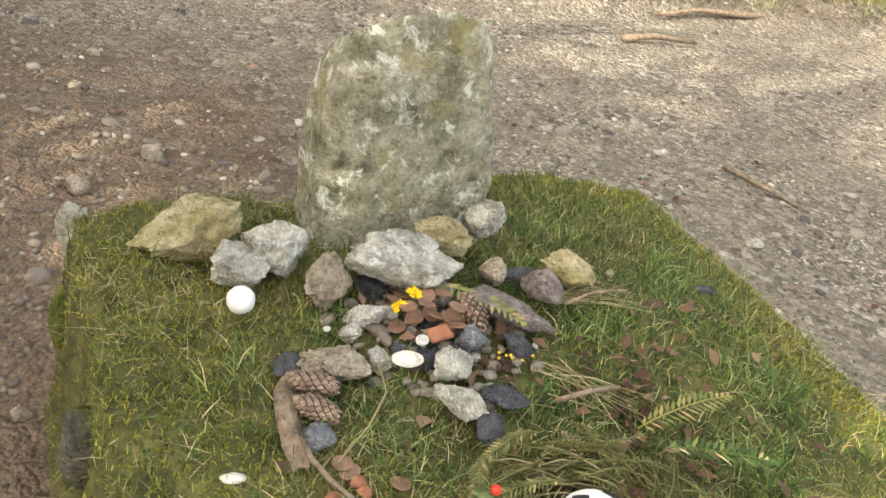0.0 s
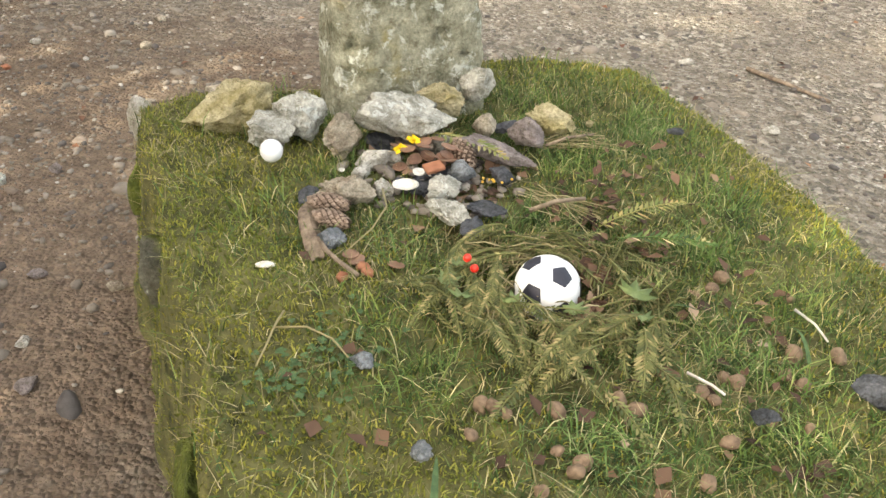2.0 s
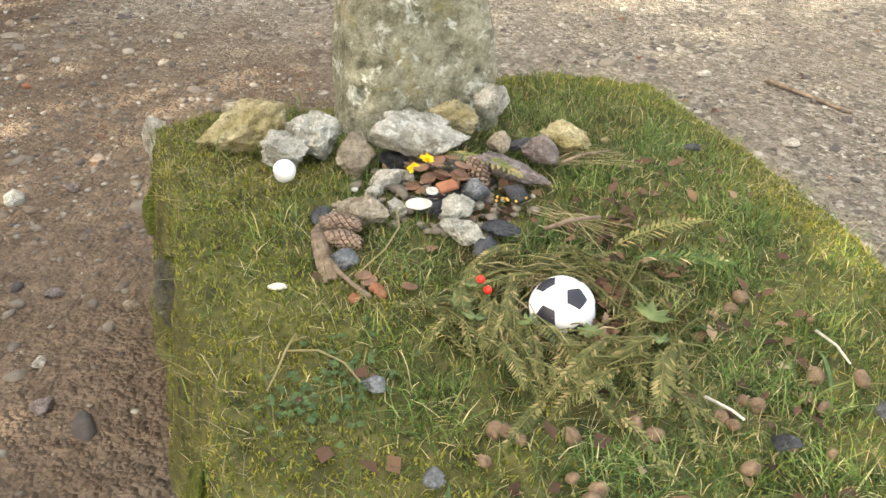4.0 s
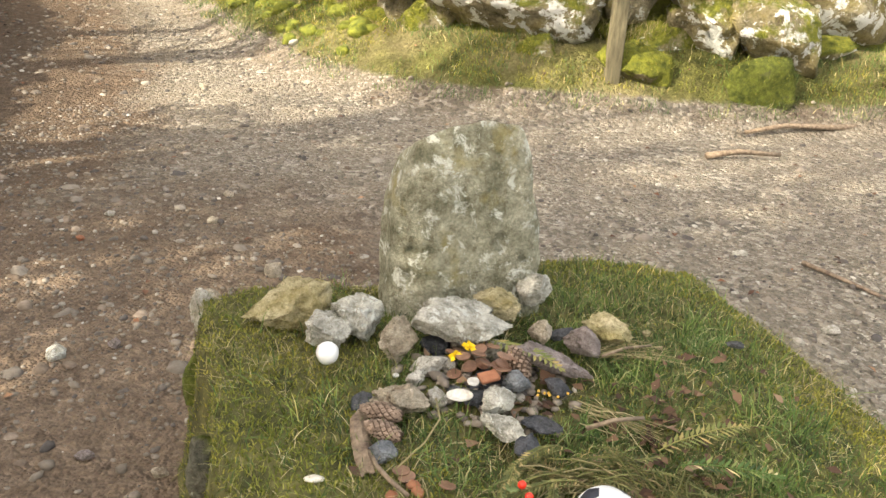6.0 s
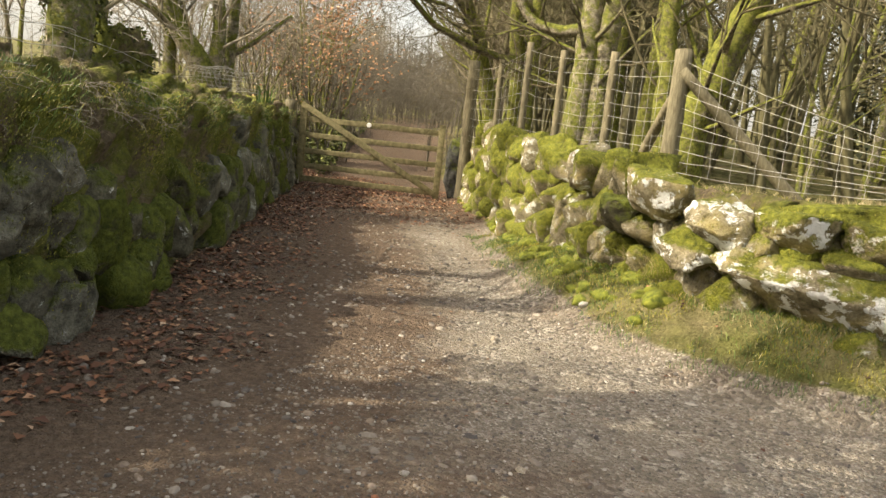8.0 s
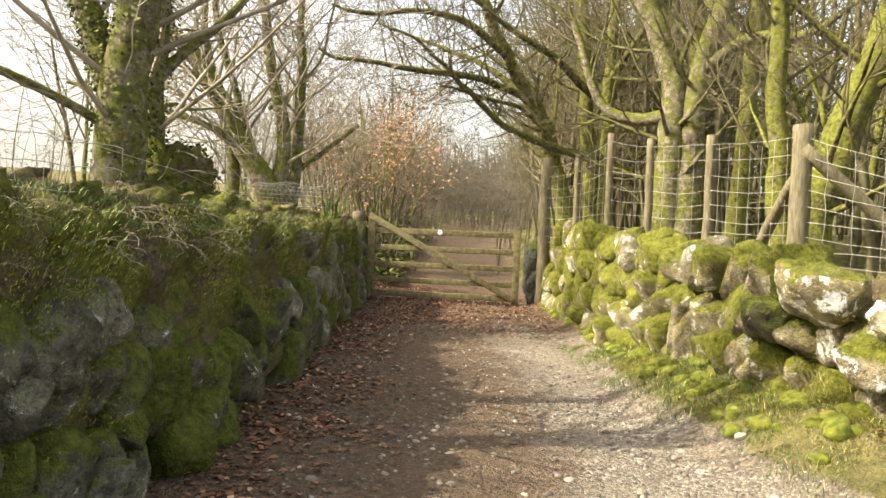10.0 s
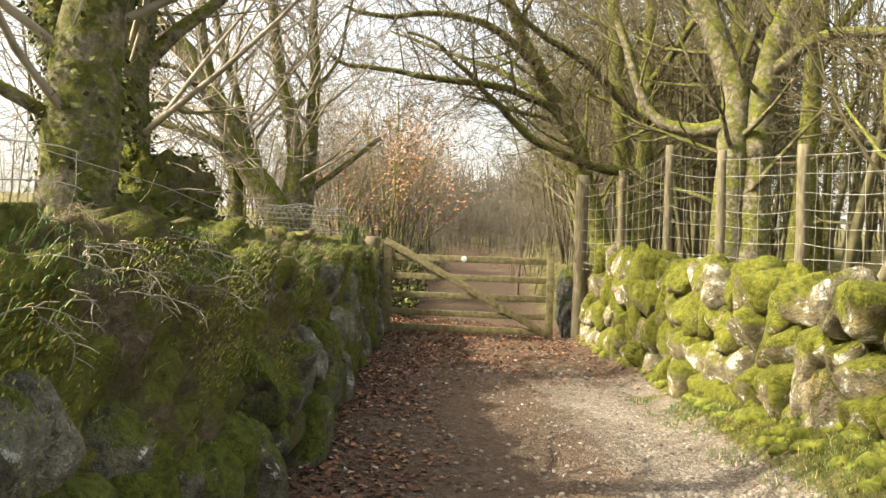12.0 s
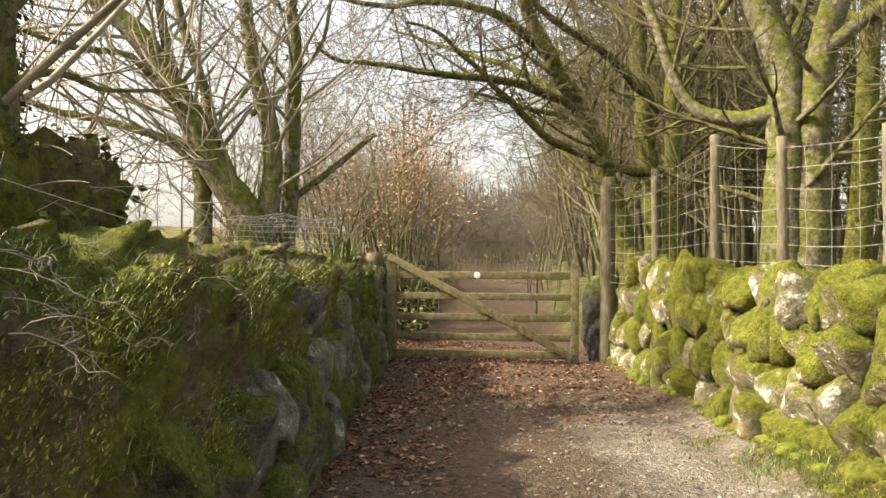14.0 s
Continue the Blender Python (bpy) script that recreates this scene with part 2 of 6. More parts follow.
PEBBLES = pebble_material()
HEADSTONE = stone("headstone_granite", (0.24, 0.235, 0.16), (0.54, 0.52, 0.395), moss=0.0, lichen=0.76, scale=18, lichen_scale=25, yellow=0.15, lichen_tint=(0.68, 0.69, 0.61), soft=0.09)
WALL_STONE = stone("wall_granite_mossy", (0.16, 0.14, 0.085), (0.46, 0.41, 0.29), moss=0.72, lichen=0.6, scale=7, vary=0.7, yellow=0.3, moss_a=(0.05, 0.06, 0.01), moss_b=(0.21, 0.215, 0.03), lichen_scale=7.0)
WALL_BOULDER = stone("wall_granite_lichen", (0.17, 0.145, 0.085), (0.47, 0.415, 0.28), moss=0.5, lichen=0.86, scale=7, vary=0.3, yellow=0.55, lichen_scale=7.5, moss_b=(0.21, 0.21, 0.03), lichen_tint=(0.8, 0.8, 0.76))
# granite and moss darker than WALL_STONE: the left wall's shade put into the colour
WALL_DARK = stone("wall_granite_shade", (0.075, 0.072, 0.048), (0.26, 0.245, 0.175), moss=0.8, lichen=0.3, scale=8, vary=0.8, moss_a=(0.03, 0.04, 0.008), moss_b=(0.14, 0.16, 0.025))
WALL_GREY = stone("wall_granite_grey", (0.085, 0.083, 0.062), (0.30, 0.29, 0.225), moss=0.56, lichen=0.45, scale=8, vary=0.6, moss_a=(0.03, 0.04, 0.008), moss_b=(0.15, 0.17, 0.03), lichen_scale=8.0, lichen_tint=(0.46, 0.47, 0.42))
ROCK_GREY = stone("grey_granite", (0.38, 0.365, 0.31), (0.76, 0.74, 0.65), lichen=0.62, scale=26, lichen_scale=40)
ROCK_YELLOW = stone("ochre_lichen_stone", (0.34, 0.29, 0.15), (0.70, 0.62, 0.40), yellow=0.6, scale=24)
ROCK_TAN = stone("tan_stone", (0.30, 0.245, 0.18), (0.60, 0.53, 0.42), scale=28)
ROCK_PALE = stone("pale_quartz", (0.42, 0.385, 0.32), (0.74, 0.71, 0.64), scale=28)
ROCK_PINK = stone("pink_grey_stone", (0.20, 0.165, 0.155), (0.40, 0.345, 0.33), scale=30)
SLATE = stone("dark_slate", (0.055, 0.058, 0.065), (0.14, 0.145, 0.16), scale=30)
BLUE_STONE = stone("blue_grey_pebble", (0.12, 0.13, 0.14), (0.34, 0.36, 0.38), scale=30)
CLAY = plain("terracotta", (0.24, 0.10, 0.055), (0.38, 0.17, 0.095), 40)
COPPER = plain("tarnished_copper", (0.12, 0.06, 0.035), (0.30, 0.17, 0.11), 60, 0.45, 0.001, 0.5)
PEBBLE_BROWN = plain("brown_pebbles", (0.13, 0.095, 0.07), (0.36, 0.29, 0.225), 30, 0.9, 0.004, island=True)
CONE_CORE = plain("pine_cone_core", (0.05, 0.033, 0.022), (0.12, 0.08, 0.055), 150, 0.9)
CONE = plain("pine_cone_scales", (0.17, 0.115, 0.08), (0.42, 0.32, 0.25), 150, 0.75, island=True)
WHITE = plain("white_gloss", (0.74, 0.74, 0.73), (0.82, 0.82, 0.81), 20, 0.4, 0.0005, 0.5)
BLACK = plain("black_panel", (0.012, 0.012, 0.02), (0.03, 0.03, 0.045), 30, 0.4, 0.0005, 0.5)
SHELL = plain("shell", (0.42, 0.38, 0.31), (0.74, 0.71, 0.65), 90, 0.5, 0.002, 0.4)
YELLOW = plain("gorse_petals", (0.75, 0.48, 0.01), (0.85, 0.62, 0.03), 80, 0.6)
RED = plain("red_berry", (0.62, 0.015, 0.01), (0.75, 0.05, 0.02), 80, 0.3, 0.0005, 0.5)
GOLD = plain("gold_beads", (0.55, 0.30, 0.03), (0.7, 0.45, 0.08), 80, 0.3, 0.0005, 0.5)
HOLLY = plain("holly_leaf", (0.085, 0.13, 0.035), (0.20, 0.25, 0.095), 60, 0.4, 0.001, 0.4)
CONIFER = blades("withered_conifer", (0.0, (0.05, 0.065, 0.018)), (0.5, (0.13, 0.135, 0.042)), (0.85, (0.22, 0.20, 0.075)), (1.0, (0.36, 0.28, 0.13)))
CLOVER = plain("clover_leaf", (0.04, 0.075, 0.028), (0.10, 0.16, 0.06), 60, 0.6)
FERN = blades("fern_frond", (0.0, (0.10, 0.13, 0.03)), (0.6, (0.24, 0.23, 0.07)), (1.0, (0.34, 0.24, 0.09)))
# weathered gate timber, darkened to stand for the shade it sits in
WOOD = plain("weathered_timber_shade", (0.085, 0.075, 0.035), (0.23, 0.20, 0.105), 16, 0.85, 0.004, stretch=(1, 1, 1))
POST = plain("grey_oak_post", (0.075, 0.065, 0.04), (0.20, 0.175, 0.11), 14, 0.85, 0.006, stretch=(3, 3, 0.5))
SIGN_WOOD = plain("oak_fingerboard", (0.36, 0.27, 0.12), (0.55, 0.44, 0.22), 10, 0.75, 0.003, stretch=(0.5, 2, 4))
DRIFT = plain("driftwood", (0.10, 0.07, 0.05), (0.34, 0.265, 0.19), 55, 0.85, 0.004)
INK = plain("carved_letters", (0.05, 0.035, 0.02), (0.11, 0.075, 0.04), 40)
GREEN_PLATE = plain("green_print", (0.005, 0.22, 0.12), (0.01, 0.27, 0.15), 10, 0.5)
WIRE = plain("galvanised_wire", (0.26, 0.255, 0.23), (0.42, 0.41, 0.37), 20, 0.5, 0.0005, 0.5)
LOG_BARK = stone("dark_log_bark", (0.03, 0.024, 0.017), (0.15, 0.12, 0.085), moss=0.3, scale=16)
DARKSTONE = stone("dark_gatepost_granite", (0.03, 0.032, 0.03), (0.11, 0.11, 0.10), moss=0.35, scale=9)
HUSK = plain("beech_husk", (0.11, 0.075, 0.048), (0.27, 0.185, 0.12), 90, 0.8)


# ---- geometry helpers ----
class Geo:
    """Collects faces for one mesh."""

    def __init__(self, side=None):
        self.v, self.f, self.side = [], [], side

    def add(self, vs, fs):
        k = len(self.v)
        self.v.extend(vs)
        self.f.extend([tuple(i + k for i in f) for f in fs])

    def tube(self, pts, radii, sides=6, cap=True):
        k, n = len(self.v), len(pts)
        for i, p in enumerate(pts):
            t = (pts[min(i + 1, n - 1)] - pts[max(i - 1, 0)]).normalized()
            a = t.cross(Vector((0.31, 0.17, 0.93)) if abs(t.z) < 0.85 else Vector((1, 0.1, 0))).normalized()
            b = t.cross(a)
            for j in range(sides):
                w = 2 * math.pi * j / sides
                self.v.append(tuple(p + (a * math.cos(w) + b * math.sin(w)) * radii[i]))
        for i in range(n - 1):
            for j in range(sides):
                q = (j + 1) % sides
                self.f.append((k + i * sides + j, k + i * sides + q, k + (i + 1) * sides + q, k + (i + 1) * sides + j))
        if cap and sides > 3:
            self.f.append(tuple(k + j for j in range(sides))[::-1])
            self.f.append(tuple(k + (n - 1) * sides + j for j in range(sides)))

    def box(self, m, sx, sy, sz, bev=0.0):
        bm = bmesh.new()
        bmesh.ops.create_cube(bm, size=1)
        bmesh.ops.scale(bm, vec=(sx, sy, sz), verts=bm.verts)
        if bev:
            bmesh.ops.bevel(bm, geom=bm.edges[:], offset=bev, segments=2, affect="EDGES", profile=0.6)
        bm.transform(m)
        bm.verts.index_update()
        self.add([tuple(v.co) for v in bm.verts], [tuple(v.index for v in f.verts) for f in bm.faces])
        bm.free()

    def card(self, p, along, across, bend=0.0):
        """A small pointed leaf, folded along its midrib."""
        n = along.cross(across).normalized() * bend
        self.add([tuple(p), tuple(p + along * 0.45 + across * 0.5 + n), tuple(p + along), tuple(p + along * 0.45 - across * 0.5 + n), tuple(p + along * 0.5)],
                 [(0, 1, 4), (1, 2, 4), (2, 3, 4), (3, 0, 4)])

    def mesh(self, name, smooth=True):
        me = bpy.data.meshes.new(name)
        me.from_pydata(self.v, [], self.f)
        if smooth:
            me.shade_smooth()
        me.update()
        return me


def part(name, geo, material, parent=None, label="", smooth=True):
    """Links a Geo or a mesh as one object, under a thing where given."""
    me = geo.mesh(name, smooth) if isinstance(geo, Geo) else geo
    if material and not me.materials:
        me.materials.append(material)
    ob = new(name, me)
    ob.parent = parent
    return tagged(ob, label=label)


def empty(name, m, label, category, group="", kind=""):
    ob = new(name)
    ob.empty_display_size = 0.05
    ob.matrix_world = m
    return tagged(ob, label, category, group, kind)


def rock_mesh(name, seed, detail=3, chop=13, box=0.3, rough=0.2):
    """A unit boulder with worn facets."""
    r = random.Random(seed)
    bm = bmesh.new()
    bmesh.ops.create_icosphere(bm, subdivisions=detail, radius=1)
    planes = []
    for _ in range(chop):
        n = Vector((r.uniform(-1, 1), r.uniform(-1, 1), r.uniform(-0.8, 1))).normalized()
        planes.append((n, r.uniform(0.62, 0.9)))
    off = Vector((r.uniform(0, 50), r.uniform(0, 50), r.uniform(0, 50)))
    for v in bm.verts:
        d = v.co.normalized()
        p = d.lerp(d / max(abs(d.x), abs(d.y), abs(d.z)), box)
        p *= 1 + rough * 1.5 * noise.noise(d * 1.3 + off) + rough * 0.5 * noise.noise(d * 3.5 + off)
        for n, c in planes:
            e = p.dot(n) - c
            if e > 0:
                p -= n * e * 0.95
        p += d * rough * (0.3 * noise.noise(d * 5 + off) + 0.22 * noise.noise(d * 11 + off))
        v.co = p
    me = bpy.data.meshes.new(name)
    bm.to_mesh(me)
    bm.free()
    me.shade_smooth()
    return me


def rock(name, loc, size, material, label, seed, turn=(0, 0, 0), category="stone", group="", detail=4, **kw):
    ob = part(name, rock_mesh(name, seed, detail, **kw), material)
    ob.matrix_world = pose(*loc, *turn) @ Matrix.Diagonal((size[0] / 2, size[1] / 2, size[2] / 2, 1))
    return tagged(ob, label, category, group)


def smooth(a, b, x):
    t = np.clip((x - a) / (b - a), 0, 1)
    return t * t * (3 - 2 * t)


class Line:
    """A plan line with arc length; side +1 when the wall's back lies to its left."""

    def __init__(self, pts, side):
        self.p, self.side = [Vector(q) for q in pts], side
        self.s = [0.0]
        for a, b in zip(self.p, self.p[1:]):
            self.s.append(self.s[-1] + (b - a).length)

    def at(self, s):
        i = max(k for k in range(len(self.p) - 1) if self.s[k] <= max(s, 0) or k == 0)
        a, b = self.p[i], self.p[i + 1]
        t = (b - a).normalized()
        q = a + t * (s - self.s[i])
        j = min(i + 1, len(self.p) - 2)
        k = max(0.0, min(1.0, (s - self.s[i]) / (self.s[i + 1] - self.s[i]) - 0.5))
        t = t.lerp((self.p[j + 1] - self.p[j]).normalized(), k).normalized()
        return q, t, Vector((-t.y, t.x)) * self.side

    def distance(self, X, Y):
        best, sign = np.full(X.shape, 1e9), np.ones(X.shape)
        for a, b in zip(self.p, self.p[1:]):
            d = b - a
            u = np.clip(((X - a.x) * d.x + (Y - a.y) * d.y) / d.length_squared, 0, 1)
            ex, ey = X - a.x - u * d.x, Y - a.y - u * d.y
            r = np.hypot(ex, ey)
            c = (d.x * (Y - a.y) - d.y * (X - a.x)) * self.side
            near = r < best
            best, sign = np.where(near, r, best), np.where(near, np.sign(c), sign)
        return best * sign


LEFT = Line([(-2.5, -40), (-2.7, -6), (-2.9, -1), (-3.2, 1.2), (-3.5, 2.7), (-4.25, 4.1), (-5.0, 5.35), (-6.05, 6.95), (-7.15, 8.7), (-8.25, 10.5), (-9.35, 12.3), (-12, 16.8), (-17, 26), (-27, 46), (-60, 110)], 1)
RIGHT = Line([(60, 20), (20, 9.5), (9, 7.1), (5, 6.2), (2.5, 5.6), (1.0, 5.25), (0.0, 5.1), (-0.6, 5.2), (-1.1, 5.6), (-1.9, 6.6), (-2.8, 7.9), (-3.7, 9.4), (-4.7, 11.0), (-5.6, 12.4), (-6.2, 13.5), (-8.8, 18.0), (-13.4, 27), (-23, 46), (-54, 110)], -1)


def wobble(X, Y, s):
    return np.sin(X * s + 1.3 * np.sin(Y * s * 0.7)) * np.cos(Y * s * 1.1 + 0.8 * np.sin(X * s * 0.6))


def height(X, Y):
    """The lie of the land: lane, verge, banks behind the walls and the rise beyond the gate."""
    dl, dr = LEFT.distance(X, Y), RIGHT.distance(X, Y)
    q = (X + 8) * -0.5 + (Y - 12.8) * 0.866
    past = smooth(-0.3, 1.2, q)
    upper = smooth(6.3, 9.5, Y)  # the verge narrows towards the gate
    h = 0.012 * wobble(X, Y, 2.3) + 0.006 * wobble(X, Y, 7.1)
    h = h + (1 - past) * (1.2 * smooth(0.3, 0.65, dl) + 0.62 * smooth(0.15, 0.55, dr) + (0.38 - 0.24 * upper) * smooth(-0.85 + 0.35 * upper, 0.0, dr))
    h = h + past * (0.8 * smooth(-0.5, 0.9, dl) + 0.75 * smooth(-0.5, 1.0, dr))
    h = h + 0.05 * smooth(0.4, 1.0, np.maximum(dl, dr)) * (wobble(X, Y, 1.1) + wobble(X, Y, 3.3))
    h = h + 0.05 * np.clip(q - 2, 0, 90) + 0.03 * np.clip(dl - 6, 0, 160) + 0.02 * np.clip(dr - 12, 0, 120)
    return h


def hz(x, y):
    return float(height(np.array([x], float), np.array([y], float))[0])


# ---- ground ----
def build_ground():
    def axis(lo, hi, step, far):
        mid = list(np.arange(lo, hi + 1e-6, step))
        grow = [step * 1.28 ** k for k in range(1, 60)]
        out = []
        s = 0.0
        for g in grow:
            s += g
            out.append(s)
            if s > far:
                break
        return np.array([lo - e for e in reversed(out)] + mid + [hi + e for e in out])

    xs, ys = axis(-12.0, 5.0, 0.105, 3000), axis(-1.0, 16.0, 0.105, 3000)
    X, Y = np.meshgrid(xs, ys)
    Z = height(X, Y)
    n, m = len(xs), len(ys)
    verts = np.stack([X.ravel(), Y.ravel(), Z.ravel()], 1)
    i = np.arange(n * m).reshape(m, n)
    faces = np.stack([i[:-1, :-1].ravel(), i[:-1, 1:].ravel(), i[1:, 1:].ravel(), i[1:, :-1].ravel()], 1)
    me = bpy.data.meshes.new("ground")
    me.from_pydata(verts.tolist(), [], faces.tolist())
    me.shade_smooth()
    dl, dr = LEFT.distance(X, Y), RIGHT.distance(X, Y)
    q = (X + 8) * -0.5 + (Y - 12.8) * 0.866
    lean = 0.28 * smooth(6.3, 9.5, Y)
    grass = np.maximum(smooth(-0.62 + lean, -0.38 + lean, dr), smooth(-0.05, 0.15, dl))
    grass = np.maximum(grass, smooth(2, 4, q) * 0.5 * smooth(-1.0, -0.1, np.maximum(dl, dr)))
    # brown soil, spread wider so its dark tone deepens the left side's shadow
    soil_shade = np.clip(smooth(-2.8, -1.2, dl) * 0.9 + smooth(-0.95, -0.6, dr) * 0.35 + 0.65 * smooth(-5.5, -1.0, q), 0, 1)
    soil_shade = np.maximum(soil_shade, 0.72 * smooth(0.35, -0.55, X) * smooth(4.2, 1.8, Y))
    soil_shade = np.maximum(soil_shade, 0.9 * smooth(2.0, 6.0, q))
    col = me.color_attributes.new("zone", "FLOAT_COLOR", "POINT")
    trodden = smooth(-2.6, -1.2, X) * smooth(-0.15, -0.6, X) * smooth(3.4, 1.6, Y)
    rgba = np.stack([grass.ravel(), soil_shade.ravel(), trodden.ravel(), np.ones(n * m)], 1)
    col.data.foreach_set("color", rgba.astype(np.float32).ravel())
    return tagged(part("ground", me, GROUND), "gravelly earth lane with grassy verges and banks", "ground", kind="structure")


build_ground()


def scatter(count, seed, x0, x1, y0, y1, keep):
    """Random plan points where keep(x, y) gives the chance to stay."""
    r = np.random.RandomState(seed)
    X, Y = r.uniform(x0, x1, count), r.uniform(y0, y1, count)
    ok = r.uniform(0, 1, count) < keep(X, Y)
    return X[ok], Y[ok]


def blade_mesh(name, X, Y, Z, tall, wide, lean, seed, NX=None, NY=None):
    """Many grass blades in one mesh: a bent strip of a quad and a tip each."""
    r = np.random.RandomState(seed)
    n = len(X)
    a, l = r.uniform(0, 2 * np.pi, n), lean * r.uniform(0.2, 1.0, n)
    t = tall * r.uniform(0.45, 1.25, n)
    dx, dy = np.cos(a) * l * t, np.sin(a) * l * t
    if NX is not None:
        dx, dy = dx + NX * t, dy + NY * t
    b = r.uniform(0, 2 * np.pi, n)
    wx, wy = np.cos(b) * wide / 2, np.sin(b) * wide / 2
    up = t * np.sqrt(np.clip(1 - np.minimum(l, 0.95) ** 2, 0.05, 1))
    v = np.empty((n, 5, 3))
    v[:, 0] = np.stack([X - wx, Y - wy, Z], 1)
    v[:, 1] = np.stack([X + wx, Y + wy, Z], 1)
    v[:, 2] = np.stack([X + dx * 0.4 + wx * 0.8, Y + dy * 0.4 + wy * 0.8, Z + up * 0.62], 1)
    v[:, 3] = np.stack([X + dx * 0.4 - wx * 0.8, Y + dy * 0.4 - wy * 0.8, Z + up * 0.62], 1)
    v[:, 4] = np.stack([X + dx * 1.15, Y + dy * 1.15, Z + up], 1)
    k = np.arange(n)[:, None] * 5
    quads, tris = (k + np.array([0, 1, 2, 3])).tolist(), (k + np.array([3, 2, 4])).tolist()
    me = bpy.data.meshes.new(name)
    me.from_pydata(v.reshape(-1, 3).tolist(), [], quads + tris)
    me.update()
    return me


# ---- grave mound ----
HEAD, ALONG, ACROSS = Vector((0.13, 1.53)), Vector((0.44, -0.898)), Vector((0.898, 0.44))


def mound_top(U, V):
    z = 0.425 - 0.055 * V + 0.012 * wobble(U * 9, V * 9, 1.0) + 0.006 * wobble(U, V, 31.0)
    z = z - 0.03 * smooth(0.25, 0.55, U)
    edge = smooth(-0.70, -0.615, U - 0.12 * smooth(0.98, 1.2, V) + 0.006 * np.sin(V * 15) + 0.004 * np.sin(V * 37 + 1)) * (1 - smooth(0.46, 0.70, U + 0.02 * np.sin(V * 9)))
    edge = edge * smooth(-0.06, 0.05, V + 0.02 * np.sin(U * 11)) * (1 - smooth(1.27, 1.38, V))
    return z * edge - 0.01


def mound_xy(U, V):
    return HEAD.x + U * ACROSS.x + V * ALONG.x, HEAD.y + U * ACROSS.y + V * ALONG.y


def mound_z(x, y):
    dx, dy = x - HEAD.x, y - HEAD.y
    return float(mound_top(np.array([dx * ACROSS.x + dy * ACROSS.y]), np.array([dx * ALONG.x + dy * ALONG.y]))[0])


def build_mound():
    us, vs = np.linspace(-0.76, 0.76, 110), np.linspace(-0.12, 1.62, 120)
    U, V = np.meshgrid(us, vs)
    Z = mound_top(U, V)
    X, Y = mound_xy(U, V)
    i = np.arange(U.size).reshape(U.shape)
    me = bpy.data.meshes.new("turf_body")
    me.from_pydata(np.stack([X.ravel(), Y.ravel(), Z.ravel()], 1).tolist(), [],
                   np.stack([i[:-1, :-1].ravel(), i[:-1, 1:].ravel(), i[1:, 1:].ravel(), i[1:, :-1].ravel()], 1).tolist())
    me.shade_smooth()
    thing = empty("grave_mound", pose(0, 0, 0), "low rectangular turf grave mound with mossy edges", "grave")
    part("turf_body", me, TURF, thing)
    r = np.random.RandomState(4)

    def spread(n, keep):
        U, V = r.uniform(-0.70, 0.66, n), r.uniform(-0.04, 1.5, n)
        ok = r.uniform(0, 1, n) < keep(U, V)
        return U[ok], V[ok]

    def rim(U, V):
        return np.maximum(np.maximum(smooth(-0.24, -0.5, U + 0.07 * np.sin(V * 17)), smooth(0.26, 0.46, U + 0.05 * np.sin(V * 13))), smooth(0.20, 0.04, V))

    def bare(U, V):
        return smooth(0.19, 0.09, np.hypot(U + 0.17, V - 0.44))

    patch = lambda U, V: 0.5 + 0.5 * wobble(U, V, 13.0)
    U, V = spread(100000, lambda U, V: (1 - 0.9 * rim(U, V)) * (1 - 0.85 * bare(U, V)) * (0.3 + 0.7 * patch(U, V)))
    X, Y = mound_xy(U, V)
    tagged(part("short_grass", blade_mesh("short_grass", X, Y, mound_top(U, V), 0.026, 0.0018, 1.3, 5), GRASS, thing, "short green grass"), kind="stuff")
    U, V = spread(90000, lambda U, V: 0.22 + 0.78 * rim(U, V))
    X, Y = mound_xy(U, V)
    tagged(part("moss", blade_mesh("moss", X, Y, mound_top(U, V), 0.010, 0.0026, 1.0, 6), MOUND_MOSS, thing, "yellow-green moss along the edges"), kind="stuff")
    U, V = spread(40000, lambda U, V: (1 - 0.9 * rim(U, V)) * (1 - 0.9 * bare(U, V)) * smooth(0.56, 0.8, 0.5 + 0.5 * wobble(U + 3.1, V - 1.7, 21.0)))
    X, Y = mound_xy(U, V)
    tagged(part("longer_grass", blade_mesh("longer_grass", X, Y, mound_top(U, V), 0.048, 0.0022, 1.3, 8), TUFT, thing, "longer bright green grass tufts"), kind="stuff")
    U, V = spread(15000, lambda U, V: (1 - bare(U, V)) * (0.25 + 0.75 * smooth(0.4, 0.75, 0.5 + 0.5 * wobble(U - 1.3, V + 0.4, 9.0))))
    X, Y = mound_xy(U, V)
    tagged(part("dead_grass", blade_mesh("dead_grass", X, Y, mound_top(U, V) + 0.008, 0.03, 0.0012, 2.0, 7), DRY, thing, "straw-coloured dead grass"), kind="stuff")
    rr = random.Random(3)
    for k, v in enumerate((0.10, 0.40, 0.86)):
        x, y = mound_xy(-0.645, v)
        ob = part("edging_stone", rock_mesh("edging_stone", 300 + k, 3), WALL_GREY, thing, "half-buried lichened edging stone")
        ob.matrix_world = pose(x, y, 0.27 + rr.uniform(-0.03, 0.03), 0, 0, 26 + rr.uniform(-9, 9)) @ Matrix.Diagonal((0.03, rr.uniform(0.04, 0.07), rr.uniform(0.05, 0.08), 1))


